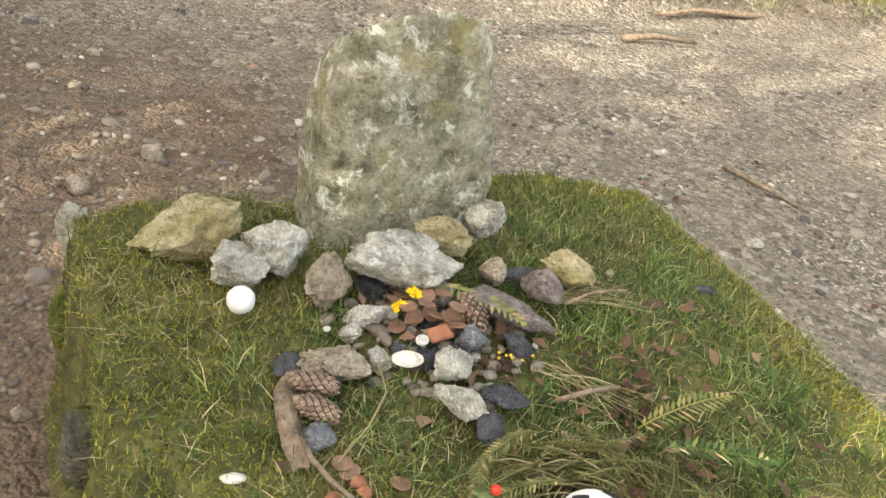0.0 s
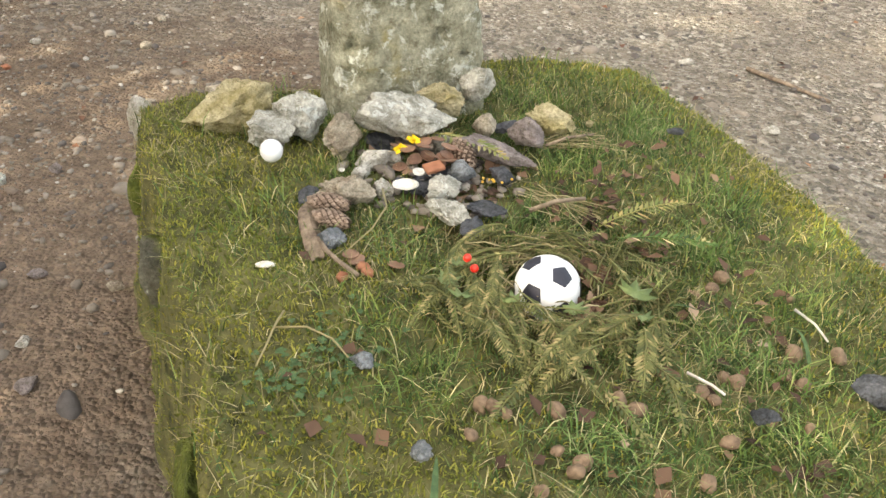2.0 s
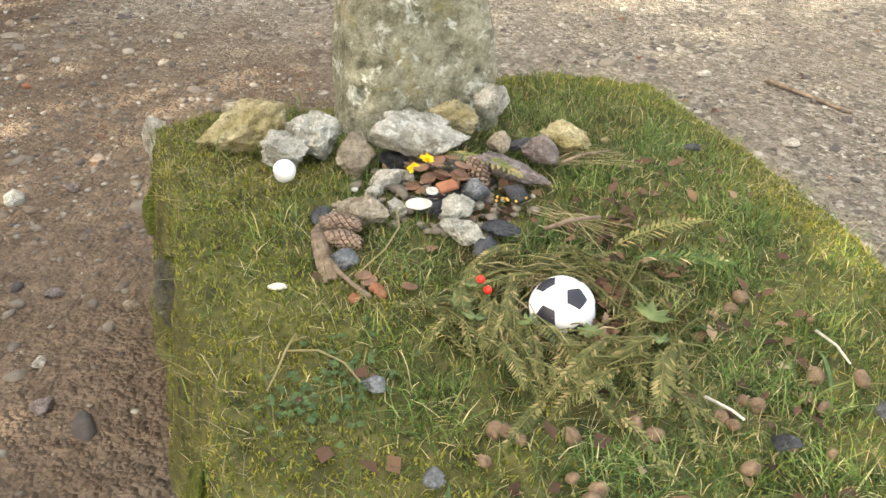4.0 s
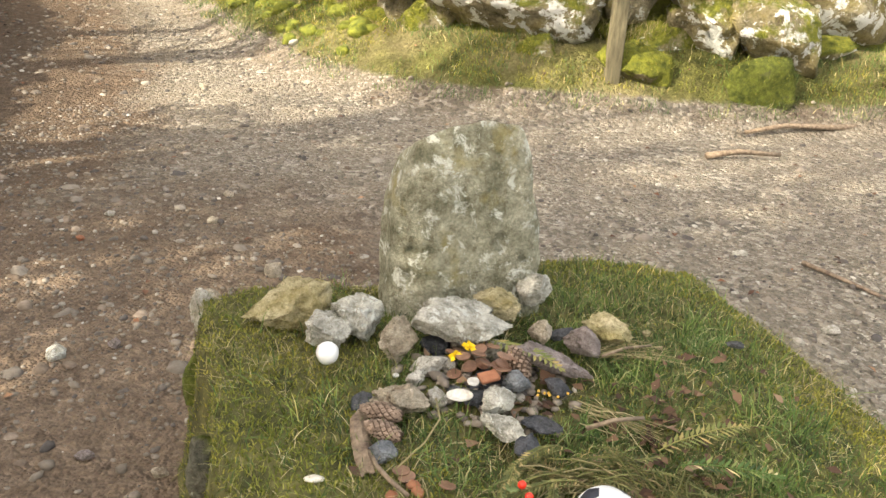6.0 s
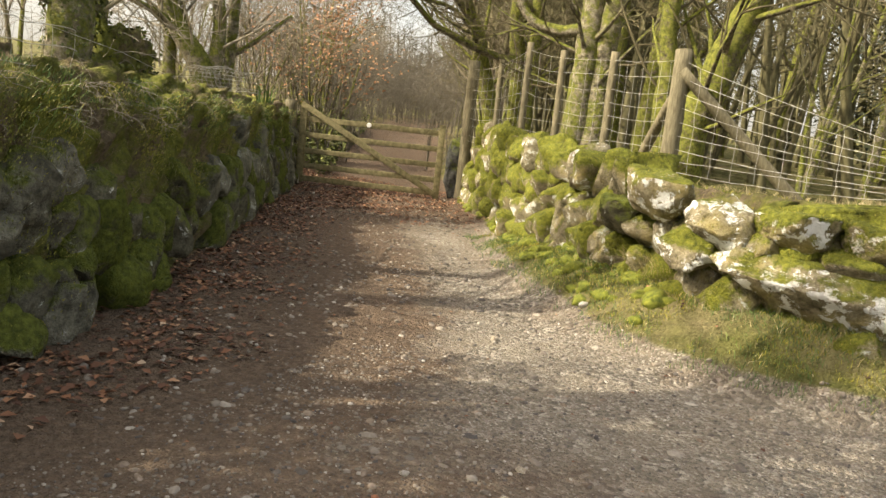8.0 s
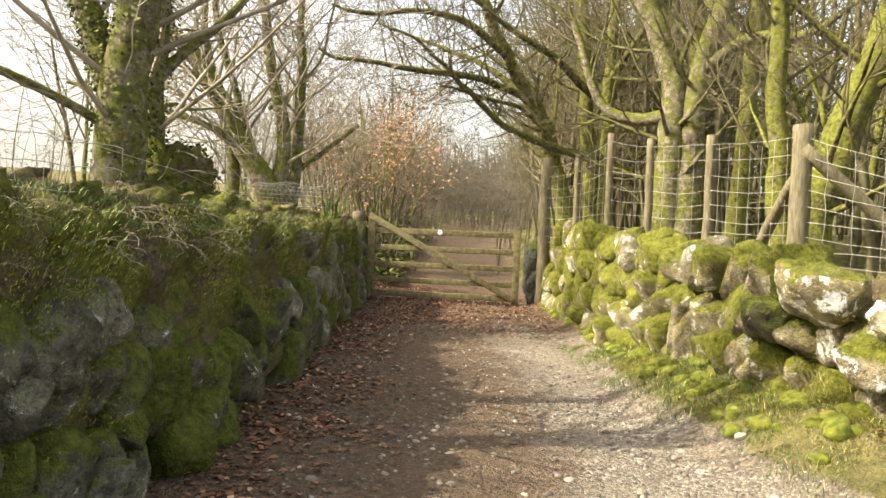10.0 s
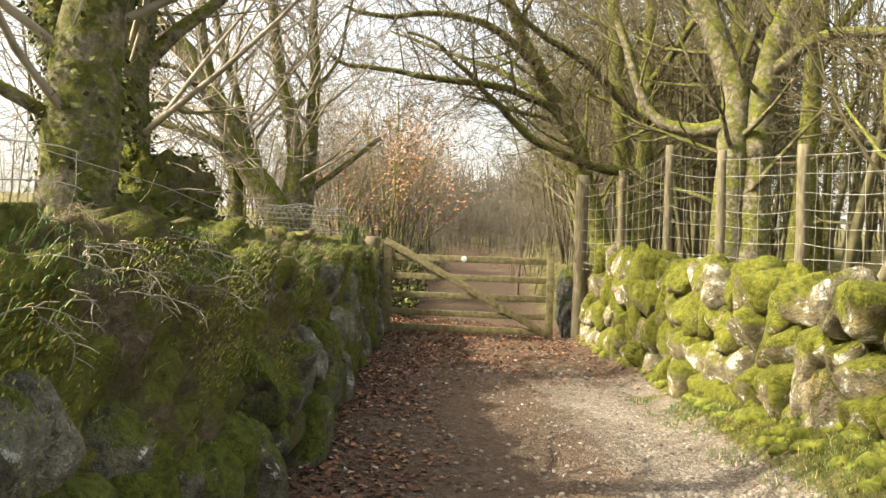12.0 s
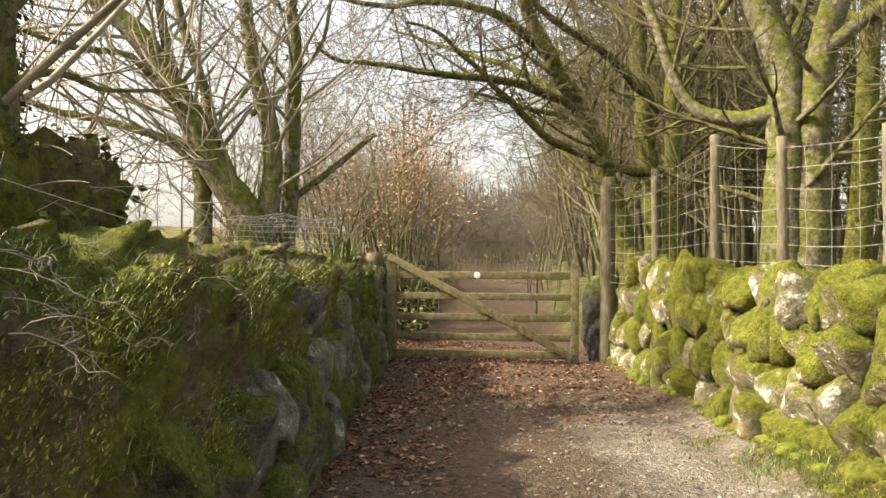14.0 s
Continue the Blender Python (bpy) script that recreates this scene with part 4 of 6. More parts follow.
tree("leaning_mossy_tree", (-1.75, 9.1, 0.9), [
    ([(-1.75, 9.1, 0.7), (-1.72, 9.1, 1.5), (-1.5, 9.15, 2.3), (-1.15, 9.2, 3.4), (-0.75, 9.2, 4.8), (-0.6, 9.2, 7.0)], 0.22, 0.09, 9, 1.6),
    ([(-1.95, 9.05, 0.8), (-2.05, 9.05, 1.9), (-2.08, 9.05, 3.0), (-2.1, 9.1, 4.5), (-2.4, 9.2, 6.5)], 0.12, 0.06, 8, 1.5),
    ([(-1.2, 9.2, 3.0), (-0.6, 9.0, 3.2), (0.1, 8.9, 3.0), (0.8, 8.9, 3.5)], 0.06, 0.02, 7, 1.0),
], "stout leaning tree coated in bright moss behind the fence", 13, BARK, TWIG_DARK, kids=4)

tree("forked_mossy_beech", (-3.95, 12.2, 0.9), [
    ([(-4.0, 12.2, 0.7), (-3.98, 12.2, 2.0), (-3.95, 12.2, 3.3), (-4.3, 12.2, 4.4), (-5.0, 12.2, 5.8), (-5.4, 12.3, 7.5)], 0.25, 0.08, 10, 1.7),
    ([(-3.75, 12.25, 0.7), (-3.7, 12.25, 2.2), (-3.6, 12.2, 3.6), (-3.2, 12.2, 5.0), (-3.0, 12.2, 7.0)], 0.22, 0.08, 9, 1.7),
    ([(-3.95, 12.15, 3.0), (-4.5, 12.1, 2.95), (-5.0, 12.0, 3.3), (-5.4, 11.9, 4.4)], 0.11, 0.05, 6, 1.2),
    ([(-3.6, 12.2, 3.6), (-2.9, 12.0, 4.0), (-2.2, 11.8, 3.9), (-1.4, 11.6, 4.4)], 0.09, 0.03, 8, 1.3),
], "thick forked beech with mossy and pale bark", 14, BARK_PALE, TWIG_DARK, kids=4)

tree("overhanging_beech", (-6.4, 15.5, 1.0), [
    ([(-6.55, 15.25, 0.7), (-6.69, 15.09, 1.53), (-6.87, 14.83, 2.57), (-7.05, 14.46, 3.49), (-7.36, 13.9, 4.26), (-7.63, 13.48, 5.03), (-7.87, 12.95, 6.05), (-8.15, 12.16, 7.2)], 0.20, 0.06, 12, 1.8),
    ([(-6.40, 15.72, 0.7), (-6.43, 15.71, 1.63), (-6.5, 15.63, 2.89), (-6.61, 15.53, 4.25), (-6.68, 15.45, 5.6), (-6.78, 15.34, 7.41), (-6.85, 15.24, 9.6)], 0.20, 0.08, 10, 1.9),
    ([(-6.09, 15.45, 0.7), (-6.07, 15.43, 2.85), (-6.09, 15.39, 4.16), (-6.02, 15.39, 5.48), (-5.98, 15.37, 7.23), (-5.86, 15.39, 9.4)], 0.14, 0.07, 10, 1.8),
    ([(-6.25, 15.52, 2.84), (-6.43, 14.86, 2.77), (-6.9, 13.98, 2.91), (-7.29, 13.26, 3.2), (-7.56, 12.74, 3.58), (-7.81, 12.22, 3.96), (-8.03, 11.72, 4.32), (-8.29, 11.33, 4.41)], 0.085, 0.018, 14, 1.2),
    ([(-7.02, 14.5, 3.4), (-7.26, 14.1, 3.76), (-7.53, 13.57, 3.89), (-7.83, 12.91, 3.95), (-8.23, 12.2, 3.89), (-8.65, 11.59, 3.97), (-9.03, 11.01, 3.92), (-9.21, 10.66, 4.05)], 0.085, 0.022, 15, 1.2),
    ([(-7.38, 13.88, 4.3), (-7.5, 13.69, 4.49), (-7.78, 13.16, 4.81), (-8.05, 12.64, 4.91), (-8.42, 12.06, 4.89), (-8.84, 11.34, 4.71), (-9.08, 10.83, 4.76)], 0.09, 0.022, 15, 1.3),
    ([(-6.2, 15.44, 3.7), (-6.47, 14.68, 4.15), (-6.72, 13.93, 4.48), (-7.04, 13.26, 4.72), (-7.38, 12.69, 5.05), (-7.7, 12.02, 5.39)], 0.085, 0.03, 12, 1.3),
    ([(-6.94, 14.54, 3.15), (-7.26, 13.98, 3.51), (-7.79, 13.18, 3.66), (-8.07, 12.54, 3.73)], 0.05, 0.015, 10, 1.1),
    ([(-7.1, 14.35, 3.6), (-8.2, 14.4, 4.4), (-9.4, 14.4, 4.9), (-10.6, 14.2, 5.4)], 0.07, 0.02, 14, 1.4),
    ([(-5.95, 15.2, 4.2), (-5.0, 14.7, 5.2), (-4.0, 14.4, 6.2)], 0.08, 0.03, 8, 1.4),
], "spreading mossy beech with limbs reaching over the lane", 15, BARK, TWIG_DARK)


def wild_tree(name, seed, tall, rad, bark, twig, label, kids=5, stems=1):
    """A bare woodland tree grown from the ground, built once at the origin."""
    r = random.Random(seed)
    thing = empty(name, pose(0, 0, -50), label, "tree", "bare woodland trees")
    tw, boughs = Geo(), Geo()
    g = Geo(boughs)
    for k in range(stems):
        d = Vector((r.uniform(-0.12, 0.12) + (0.25 * math.cos(k * 2.1) if stems > 1 else 0), r.uniform(-0.12, 0.12) + (0.25 * math.sin(k * 2.1) if stems > 1 else 0), 1)).normalized()
        branch(g, tw, r, Vector((0.1 * k, 0.06 * k, -0.3)), d, tall * r.uniform(0.85, 1.1), rad, 0, 3, 0.14, 0.02, 0.85, kids)
    part("trunk", g, bark, thing)
    if boughs.v:
        tagged(part("bough_tangle", boughs, bark, thing), kind="stuff")
    if tw.v:
        tagged(part("twig_tangle", tw, twig, thing), kind="stuff")
    return thing


def plant(kinds, spots, seed):
    r = random.Random(seed)
    used = set()
    for x, y in spots:
        k = r.choice(kinds)
        s = r.uniform(0.8, 1.25)
        m = pose(x, y, hz(x, y) - 0.05, r.uniform(-4, 4), r.uniform(-4, 4), r.uniform(0, 360))
        if k in used:
            ob = copy_thing(k, m)
        else:
            ob = k
            used.add(k)
            ob.matrix_basis = m
        ob.scale = (s, s, s)
    for k in kinds:
        if k not in used:
            for o in [*k.children_recursive, k]:
                bpy.data.objects.remove(o)


wood = [wild_tree("woodland_tree", 40 + k, t, w, b, TWIG_DARK, l, kk, st) for k, (t, w, b, l, kk, st) in enumerate([
    (9.0, 0.16, BARK, "tall bare mossy woodland tree", 4, 1), (8.0, 0.12, BARK_PALE, "slender bare pale-barked tree", 4, 1),
    (10.0, 0.19, BARK, "tall bare mossy woodland tree", 4, 1), (5.0, 0.07, BARK_PALE, "thin bare many-stemmed tree", 4, 3)])]
rr = random.Random(21)
spots = []
for _ in range(400):
    x, y = rr.uniform(-16, 14), rr.uniform(8.5, 42)
    d = float(RIGHT.distance(np.array([x]), np.array([y]))[0])
    if d > 2.6 and not (-3.2 < x < 9 and y < 13) and all((x - a) ** 2 + (y - b) ** 2 > 4.2 for a, b in spots) and len(spots) < 44:
        spots.append((x, y))
plant(wood, spots, 5)

hedge = [wild_tree("hedge_tree", 60 + k, t, w, b, TWIG, l, 4, st) for k, (t, w, b, l, st) in enumerate([
    (3.6, 0.05, BARK_PALE, "bare twiggy hedgerow tree", 3), (4.2, 0.06, BARK, "bare mossy hedgerow tree", 2), (2.4, 0.035, BARK_PALE, "low bare thicket of thin stems", 4)])]
spots = []
for _ in range(400):
    s = rr.uniform(0, 30)
    q, t, b = LEFT.at(S_GATE_L + 1.5 + s)
    w = rr.uniform(0.2, 3.2)
    x, y = q.x + b.x * w, q.y + b.y * w
    if all((x - a) ** 2 + (y - c) ** 2 > 1.3 for a, c in spots) and len(spots) < 19:
        spots.append((x, y))
for _ in range(60):
    q, t, b = RIGHT.at(S_GATE_R + 3 + rr.uniform(0, 26))
    w = rr.uniform(0.3, 2.0)
    x, y = q.x + b.x * w, q.y + b.y * w
    if all((x - a) ** 2 + (y - c) ** 2 > 2.2 for a, c in spots) and len(spots) < 28:
        spots.append((x, y))
spots += [(-7.6, 2.0), (-10.6, 7.6), (-11.0, 11.2)]
plant(hedge, spots, 6)

# unseen trees behind the walker, placed to shade the mound and streak the lane
shade = [wild_tree("bank_tree", 80 + k, t, w, BARK_PALE, TWIG, "unseen bare tree on the lane bank that casts branch shadows", 5, st) for k, (t, w, st) in enumerate([(6.5, 0.16, 2), (7.5, 0.2, 1)])]
plant(shade, [(-3.9, -1.6), (-4.6, -3.0), (-5.4, -0.4), (-3.7, -4.2), (-6.4, -2.6), (-4.6, 1.0), (-3.6, -6.2)], 7)


def build_beech_bush():
    r = random.Random(31)
    thing = empty("beech_bush", pose(-12.0, 16.6, hz(-12.0, 16.6)), "bush holding coppery dead beech leaves", "bush")
    tw, lv = Geo(), Geo()
    for k in range(9):
        g = Geo()
        d = Vector((r.gauss(0, 0.4), r.gauss(0, 0.4), 1)).normalized()
        branch(g, tw, r, Vector((r.gauss(0, 0.2), r.gauss(0, 0.2), -0.2)), d, 3.0, 0.05, 1, 3, 0.2, 0.0, 0.9, 5)
        part("stem", g, BARK_PALE, thing)
    for v in tw.v[::2]:
        p = Vector(v)
        if p.z > 1.0 and r.random() < 0.9:
            a = Vector((r.gauss(0, 1), r.gauss(0, 1), -0.4)).normalized() * 0.075
            lv.card(p, a, a.orthogonal().normalized() * 0.05, 0.008)
    tagged(part("twig_tangle", tw, TWIG, thing), kind="stuff")
    tagged(part("dead_foliage", lv, BEECH, thing, "coppery dead leaves"), kind="stuff")


build_beech_bush()


def build_shade_holly(x, y, seed, gap, high, wide):
    """An unseen evergreen, added on the bank behind the walker to keep the grave in shade."""
    r = random.Random(seed)
    base = Vector((x, y, hz(x, y)))
    thing = empty("holly_tree", pose(*base), "unseen dense holly added to shade the grave and lane", "tree")
    g, tw, lv = Geo(), Geo(), Geo()
    branch(g, tw, r, Vector((0, 0, -0.2)), Vector((0.1, 0.05, 1)).normalized(), 4.6, 0.14, 0, 3, 0.12, 0.0, 0.8, 6)
    for _ in range(15000):
        d = Vector((r.gauss(0, 1), r.gauss(0, 1), r.gauss(0, 1))).normalized() * r.random() ** 0.4
        k = 1 + 0.3 * noise.noise(d * 2.2)
        p = Vector((0.45 + d.x * wide * k, 0.3 + d.y * wide * k, high + d.z * 1.75 * k))
        if noise.noise(p * 1.1) < gap:
            continue
        a = Vector((r.gauss(0, 1), r.gauss(0, 1), r.gauss(0, 1))).normalized() * 0.085
        lv.card(p, a, a.orthogonal().normalized() * 0.055, 0.006)
    part("trunk", g, BARK_PALE, thing)
    tagged(part("twig_tangle", tw, TWIG, thing), kind="stuff")
    tagged(part("foliage", lv, IVY, thing, "glossy dark leaves"), kind="stuff")


# added out of view: one shades the mound, one the lane's left
build_shade_holly(-3.6, -2.1, 55, -0.28, 3.0, 1.75)
build_shade_holly(-5.7, -1.0, 56, 0.10, 3.2, 1.7)


def build_conifers():
    """Dark firs standing deep in the wood."""
    r = random.Random(88)
    kinds = []
    for k in range(2):
        thing = empty("fir_tree", pose(0, 0, -50), "dark evergreen fir deep in the wood", "tree", "firs in the wood")
        g, lv = Geo(), Geo()
        g.tube([Vector((0, 0, -0.3)), Vector((0, 0, 5)), Vector((0, 0, 11))], [0.2, 0.14, 0.02], 7)
        for _ in range(900):
            z = 0.8 + 10 * r.random() ** 0.9
            w = r.uniform(0, 6.28)
            rad = (11.2 - z) * 0.24 * r.uniform(0.3, 1.05)
            o = Vector((math.cos(w), math.sin(w), -0.25))
            a = (o + Vector((r.gauss(0, 0.3), r.gauss(0, 0.3), r.gauss(0, 0.2)))).normalized() * r.uniform(0.3, 0.6)
            lv.card(Vector((math.cos(w) * rad, math.sin(w) * rad, z)), a, Vector((-math.sin(w), math.cos(w), 0)) * r.uniform(0.12, 0.25), 0.03)
        part("trunk", g, DUSK, thing)
        tagged(part("foliage", lv, FIR, thing), kind="stuff")
        kinds.append(thing)
    spots = []
    while len(spots) < 26:
        x, y = r.uniform(-14, 30), r.uniform(22, 46)
        if float(RIGHT.distance(np.array([x]), np.array([y]))[0]) > 9 and all((x - a) ** 2 + (y - b) ** 2 > 5 for a, b in spots):
            spots.append((x, y))
    plant(kinds, spots, 9)


build_conifers()


# ---- far woods and thickets ----
def wood_stuff(name, spots, tall, rad, label, seed, material, twigs=9, forks=True):
    r = random.Random(seed)
    g = Geo()
    for x, y in spots:
        h, w = tall * r.uniform(0.6, 1.2), rad * r.uniform(0.5, 1.3)
        p = Vector((x, y, hz(x, y) - 0.1))
        d = Vector((r.gauss(0, 0.1), r.gauss(0, 0.1), 1)).normalized()
        pts = [p]
        for k in range(4):
            d = (d + Vector((r.gauss(0, 0.08), r.gauss(0, 0.08), 0.05))).normalized()
            pts.append(pts[-1] + d * h / 4)
        g.tube(pts, [w * (1 - 0.2 * k) for k in range(5)], 4, False)
        for _ in range(twigs):
            q = pts[r.randrange(1, 4)].lerp(pts[r.randrange(2, 5)], r.random())
            a = r.uniform(0, 6.28)
            e = Vector((math.cos(a), math.sin(a), r.uniform(0.0, 0.9))).normalized()
            L = h * r.uniform(0.12, 0.32)
            m = q + e * L * 0.5 + Vector((0, 0, r.uniform(-0.1, 0.1)))
            n = m + (e + Vector((r.gauss(0, 0.4), r.gauss(0, 0.4), r.uniform(-0.2, 0.5)))).normalized() * L * 0.6
            t = w * r.uniform(0.18, 0.35)
            g.tube([q, m, n], [t, t * 0.65, t * 0.3], 3, False)
            if forks:
                for _ in range(3):
                    n2 = m + (e + Vector((r.gauss(0, 0.8), r.gauss(0, 0.8), r.gauss(0, 0.6)))).normalized() * L * 0.55
                    g.tube([m, n2], [t * 0.5, t * 0.2], 3, False)
    return tagged(part(name, g, material), label, "woodland", kind="stuff")


rr = random.Random(77)
pts_a, pts_b, pts_c, pts_d = [], [], [], []
while len(pts_a) < 560:
    x, y = rr.uniform(-34, 34), rr.uniform(16, 62)
    if float(RIGHT.distance(np.array([x]), np.array([y]))[0]) > 3.0:
        pts_a.append((x, y))
while len(pts_b) < 700:
    s, w = rr.uniform(0, 50), rr.uniform(0.0, 3.0) ** 1.2 - 0.75
    q, t, b = (LEFT.at(S_GATE_L + 3 + s) if rr.random() < 0.6 else RIGHT.at(S_GATE_R + 5 + s))
    pts_b.append((q.x + b.x * w, q.y + b.y * w))
while len(pts_b) < 980:
    s, w = rr.uniform(24, 50), rr.uniform(-3.6, 0.2)
    q, t, b = LEFT.at(S_GATE_L + s)
    pts_b.append((q.x + b.x * w, q.y + b.y * w))
while len(pts_c) < 110:
    s, w = rr.uniform(0.0, S_GATE_L - LEFT.s[3]), 0.9 + rr.uniform(0, 5.0)
    q, t, b = LEFT.at(LEFT.s[3] + s)
    pts_c.append((q.x + b.x * w, q.y + b.y * w))
while len(pts_d) < 560:
    x, y = rr.uniform(-52, -14), rr.uniform(48, 90)
    pts_d.append((x, y))
wood_stuff("far_woodland", pts_a, 8.5, 0.1, "dense bare woodland behind the fence", 1, DUSK, 11)
wood_stuff("lane_thicket", pts_b, 3.0, 0.022, "bare brown thicket lining the lane beyond the gate", 2, THICKET, 16)
pts_e = []
while len(pts_e) < 170:
    q, t, b = RIGHT.at(S_GATE_R + rr.uniform(2.5, 26))
    w = rr.uniform(0.5, 5.5)
    pts_e.append((q.x + b.x * w, q.y + b.y * w))
wood_stuff("lane_side_wood", pts_e, 7.5, 0.06, "dense bare trees crowding the lane beyond the gate", 6, DUSK, 28)
wood_stuff("bank_scrub", pts_c, 1.7, 0.009, "tangled bare scrub along the bank top", 3, TWIG, 14)
wood_stuff("distant_wood", pts_d, 6.5, 0.09, "distant bare wood closing the lane", 4, THICKET, 8)


def build_brambles():
    """Arching bare bramble stems over the bank wall."""
    r = random.Random(9)
    g = Geo()
    for k in range(150):
        s = LEFT.s[4] - 0.6 + (8.0 * r.random() if k % 2 else 2.6 * r.random())
        q, t, b = LEFT.at(s)
        z = 1.22 + r.uniform(-0.15, 0.12)
        w = r.uniform(0.0, 0.45)
        p = Vector((q.x + b.x * w, q.y + b.y * w, z))
        d = Vector((-b.x * r.uniform(0.1, 0.8) + t.x * r.gauss(0, 0.9), -b.y * r.uniform(0.1, 0.8) + t.y * r.gauss(0, 0.9), r.uniform(0.1, 0.9))).normalized()
        pts = [p]
        L = r.uniform(0.1, 0.27)
        w = r.uniform(0.0014, 0.0032)
        for i in range(6):
            d = (d + Vector((r.gauss(0, 0.38), r.gauss(0, 0.38), -0.22))).normalized()
            pts.append(pts[-1] + d * L / 6)
            if i > 0:
                e = (d + Vector((r.gauss(0, 0.8), r.gauss(0, 0.8), r.gauss(0, 0.6)))).normalized()
                m = pts[-1] + e * L * r.uniform(0.1, 0.22)
                g.tube([pts[-1], m, m + (e + Vector((r.gauss(0, 0.5), r.gauss(0, 0.5), -0.3))).normalized() * L * 0.14], [w * 0.7, w * 0.55, w * 0.4], 3, False)
        g.tube(pts, [w * (1 - 0.1 * i) for i in range(7)], 4, False)
    return tagged(part("bramble_tangle", g, TWIG_PALE), "dry bramble stems arching over the bank", "bramble", kind="stuff")


build_brambles()


# ---- turf, moss and leaf litter ----
def hanging(name, line, s0, s1, z0, z1, count, tall, wide, material, label, seed, out=0.02, push=0.55, lean=0.9, inward=0.0):
    """Blades rooted over a wall face, leaning outward."""
    r = np.random.RandomState(seed)
    X, Y, Z, NX, NY = [], [], [], [], []
    for _ in range(count):
        s, z = r.uniform(s0, s1), z0 + (z1 - z0) * r.uniform() ** 0.8
        q, t, b = line.at(s)
        k = noise.noise(Vector((s * 1.3, z * 2.2, seed)))
        if k < -0.05 + 0.3 * r.uniform():
            continue
        d = -out + inward * max(0.0, z - z0) + r.uniform(-0.04, 0.06)
        X.append(q.x + b.x * d)
        Y.append(q.y + b.y * d)
        Z.append(z)
        NX.append(-b.x * push)
        NY.append(-b.y * push)
    return tagged(part(name, blade_mesh(name, *[np.array(a) for a in (X, Y, Z)], tall, wide, lean, seed, np.array(NX), np.array(NY)), material), label, "moss" if "moss" in name else "grass", kind="stuff")


def top_turf(name, line, s0, s1, d0, d1, count, tall, wide, material, label, seed, z=None, lean=1.0):
    r = np.random.RandomState(seed)
    X, Y, Z = [], [], []
    for _ in range(count):
        s, d = r.uniform(s0, s1), r.uniform(d0, d1)
        q, t, b = line.at(s)
        x, y = q.x + b.x * d, q.y + b.y * d
        if noise.noise(Vector((x * 2.5, y * 2.5, seed))) < -0.25 + 0.35 * r.uniform():
            continue
        X.append(x)
        Y.append(y)
        Z.append(d)
    X, Y, D = np.array(X), np.array(Y), np.array(Z)
    Z = height(X, Y) if z is None else np.interp(D, [p[0] for p in z], [p[1] for p in z])
    return tagged(part(name, blade_mesh(name, X, Y, Z, tall, wide, lean, seed), material), label, "grass", kind="stuff")


SL = LEFT.s[3]
top_turf("verge_grass", RIGHT, RIGHT.s[3], RIGHT.s[11], -0.62, 0.12, 26000, 0.055, 0.004, GRASS, "green verge grass below the wall", 31, None, 1.2)
top_turf("verge_moss", RIGHT, RIGHT.s[4], RIGHT.s[11], -0.45, 0.15, 26000, 0.026, 0.005, MOSS_BLADES, "bright moss at the wall foot", 32)
top_turf("upper_verge_moss", RIGHT, RIGHT.s[11], S_GATE_R, -0.26, 0.12, 12000, 0.026, 0.005, MOSS_BLADES, "bright moss at the wall foot by the gate", 43)
top_turf("wall_top_moss", RIGHT, RIGHT.s[4], S_GATE_R, 0.2, 0.75, 14000, 0.04, 0.006, MOSS_BLADES, "bright moss capping the wall", 33, [(0.2, 0.95), (0.4, 1.06), (0.75, 1.0)])
top_turf("pasture_grass", RIGHT, RIGHT.s[2], S_GATE_R, 0.8, 5.0, 16000, 0.12, 0.006, DRY, "pale dead grass behind the wall", 34)
top_turf("bank_top_grass", LEFT, SL, S_GATE_L, 0.05, 1.5, 40000, 0.045, 0.004, GRASS, "grass on top of the bank", 35, [(0.1, 1.2), (0.28, 1.36), (0.6, 1.4), (1.0, 1.32), (1.5, 1.2)], 1.4)
top_turf("bank_field_grass", LEFT, SL, S_GATE_L + 6, 1.4, 9.0, 14000, 0.16, 0.007, DRY, "pale dead grass in the field", 36)
hanging("bank_moss", LEFT, SL, S_GATE_L, 0.1, 1.32, 60000, 0.017, 0.005, BANK_MOSS, "dark green moss cushions on the bank wall", 37, -0.02, 0.6)
hanging("bank_hanging_grass", LEFT, SL, S_GATE_L, 1.0, 1.34, 5000, 0.045, 0.004, TUFT, "grass hanging over the bank wall", 38, -0.01, 0.9, 0.5)
hanging("bank_dead_stalks", LEFT, SL, S_GATE_L, 0.6, 1.36, 2600, 0.06, 0.0022, DRY, "dead grass stalks hanging on the bank", 42, -0.02, 0.5, 1.6)
hanging("wall_dry_grass", RIGHT, RIGHT.s[5], RIGHT.s[9], 0.22, 0.5, 5000, 0.07, 0.003, DRY, "straw hanging below the boulders", 40, 0.02, 0.5)


def litter(name, count, size, seed, x0, x1, y0, y1, keep, zf, material, label, curl=0.35):
    X, Y = scatter(count, seed, x0, x1, y0, y1, keep)
    Z = zf(X, Y)
    r = random.Random(seed)
    g = Geo()
    for x, y, z in zip(X, Y, Z):
        s = size * r.uniform(0.5, 1.3)
        a = r.uniform(0, 6.28)
        along = Vector((math.cos(a), math.sin(a), r.uniform(-0.1, curl))) * s
        across = Vector((-math.sin(a), math.cos(a), r.uniform(-curl, curl))) * s * r.uniform(0.5, 0.8)
        g.card(Vector((x, y, z + 0.004 + size * 0.1)), along, across, s * 0.15)
    return tagged(part(name, g, material), label, "leaves", kind="stuff")


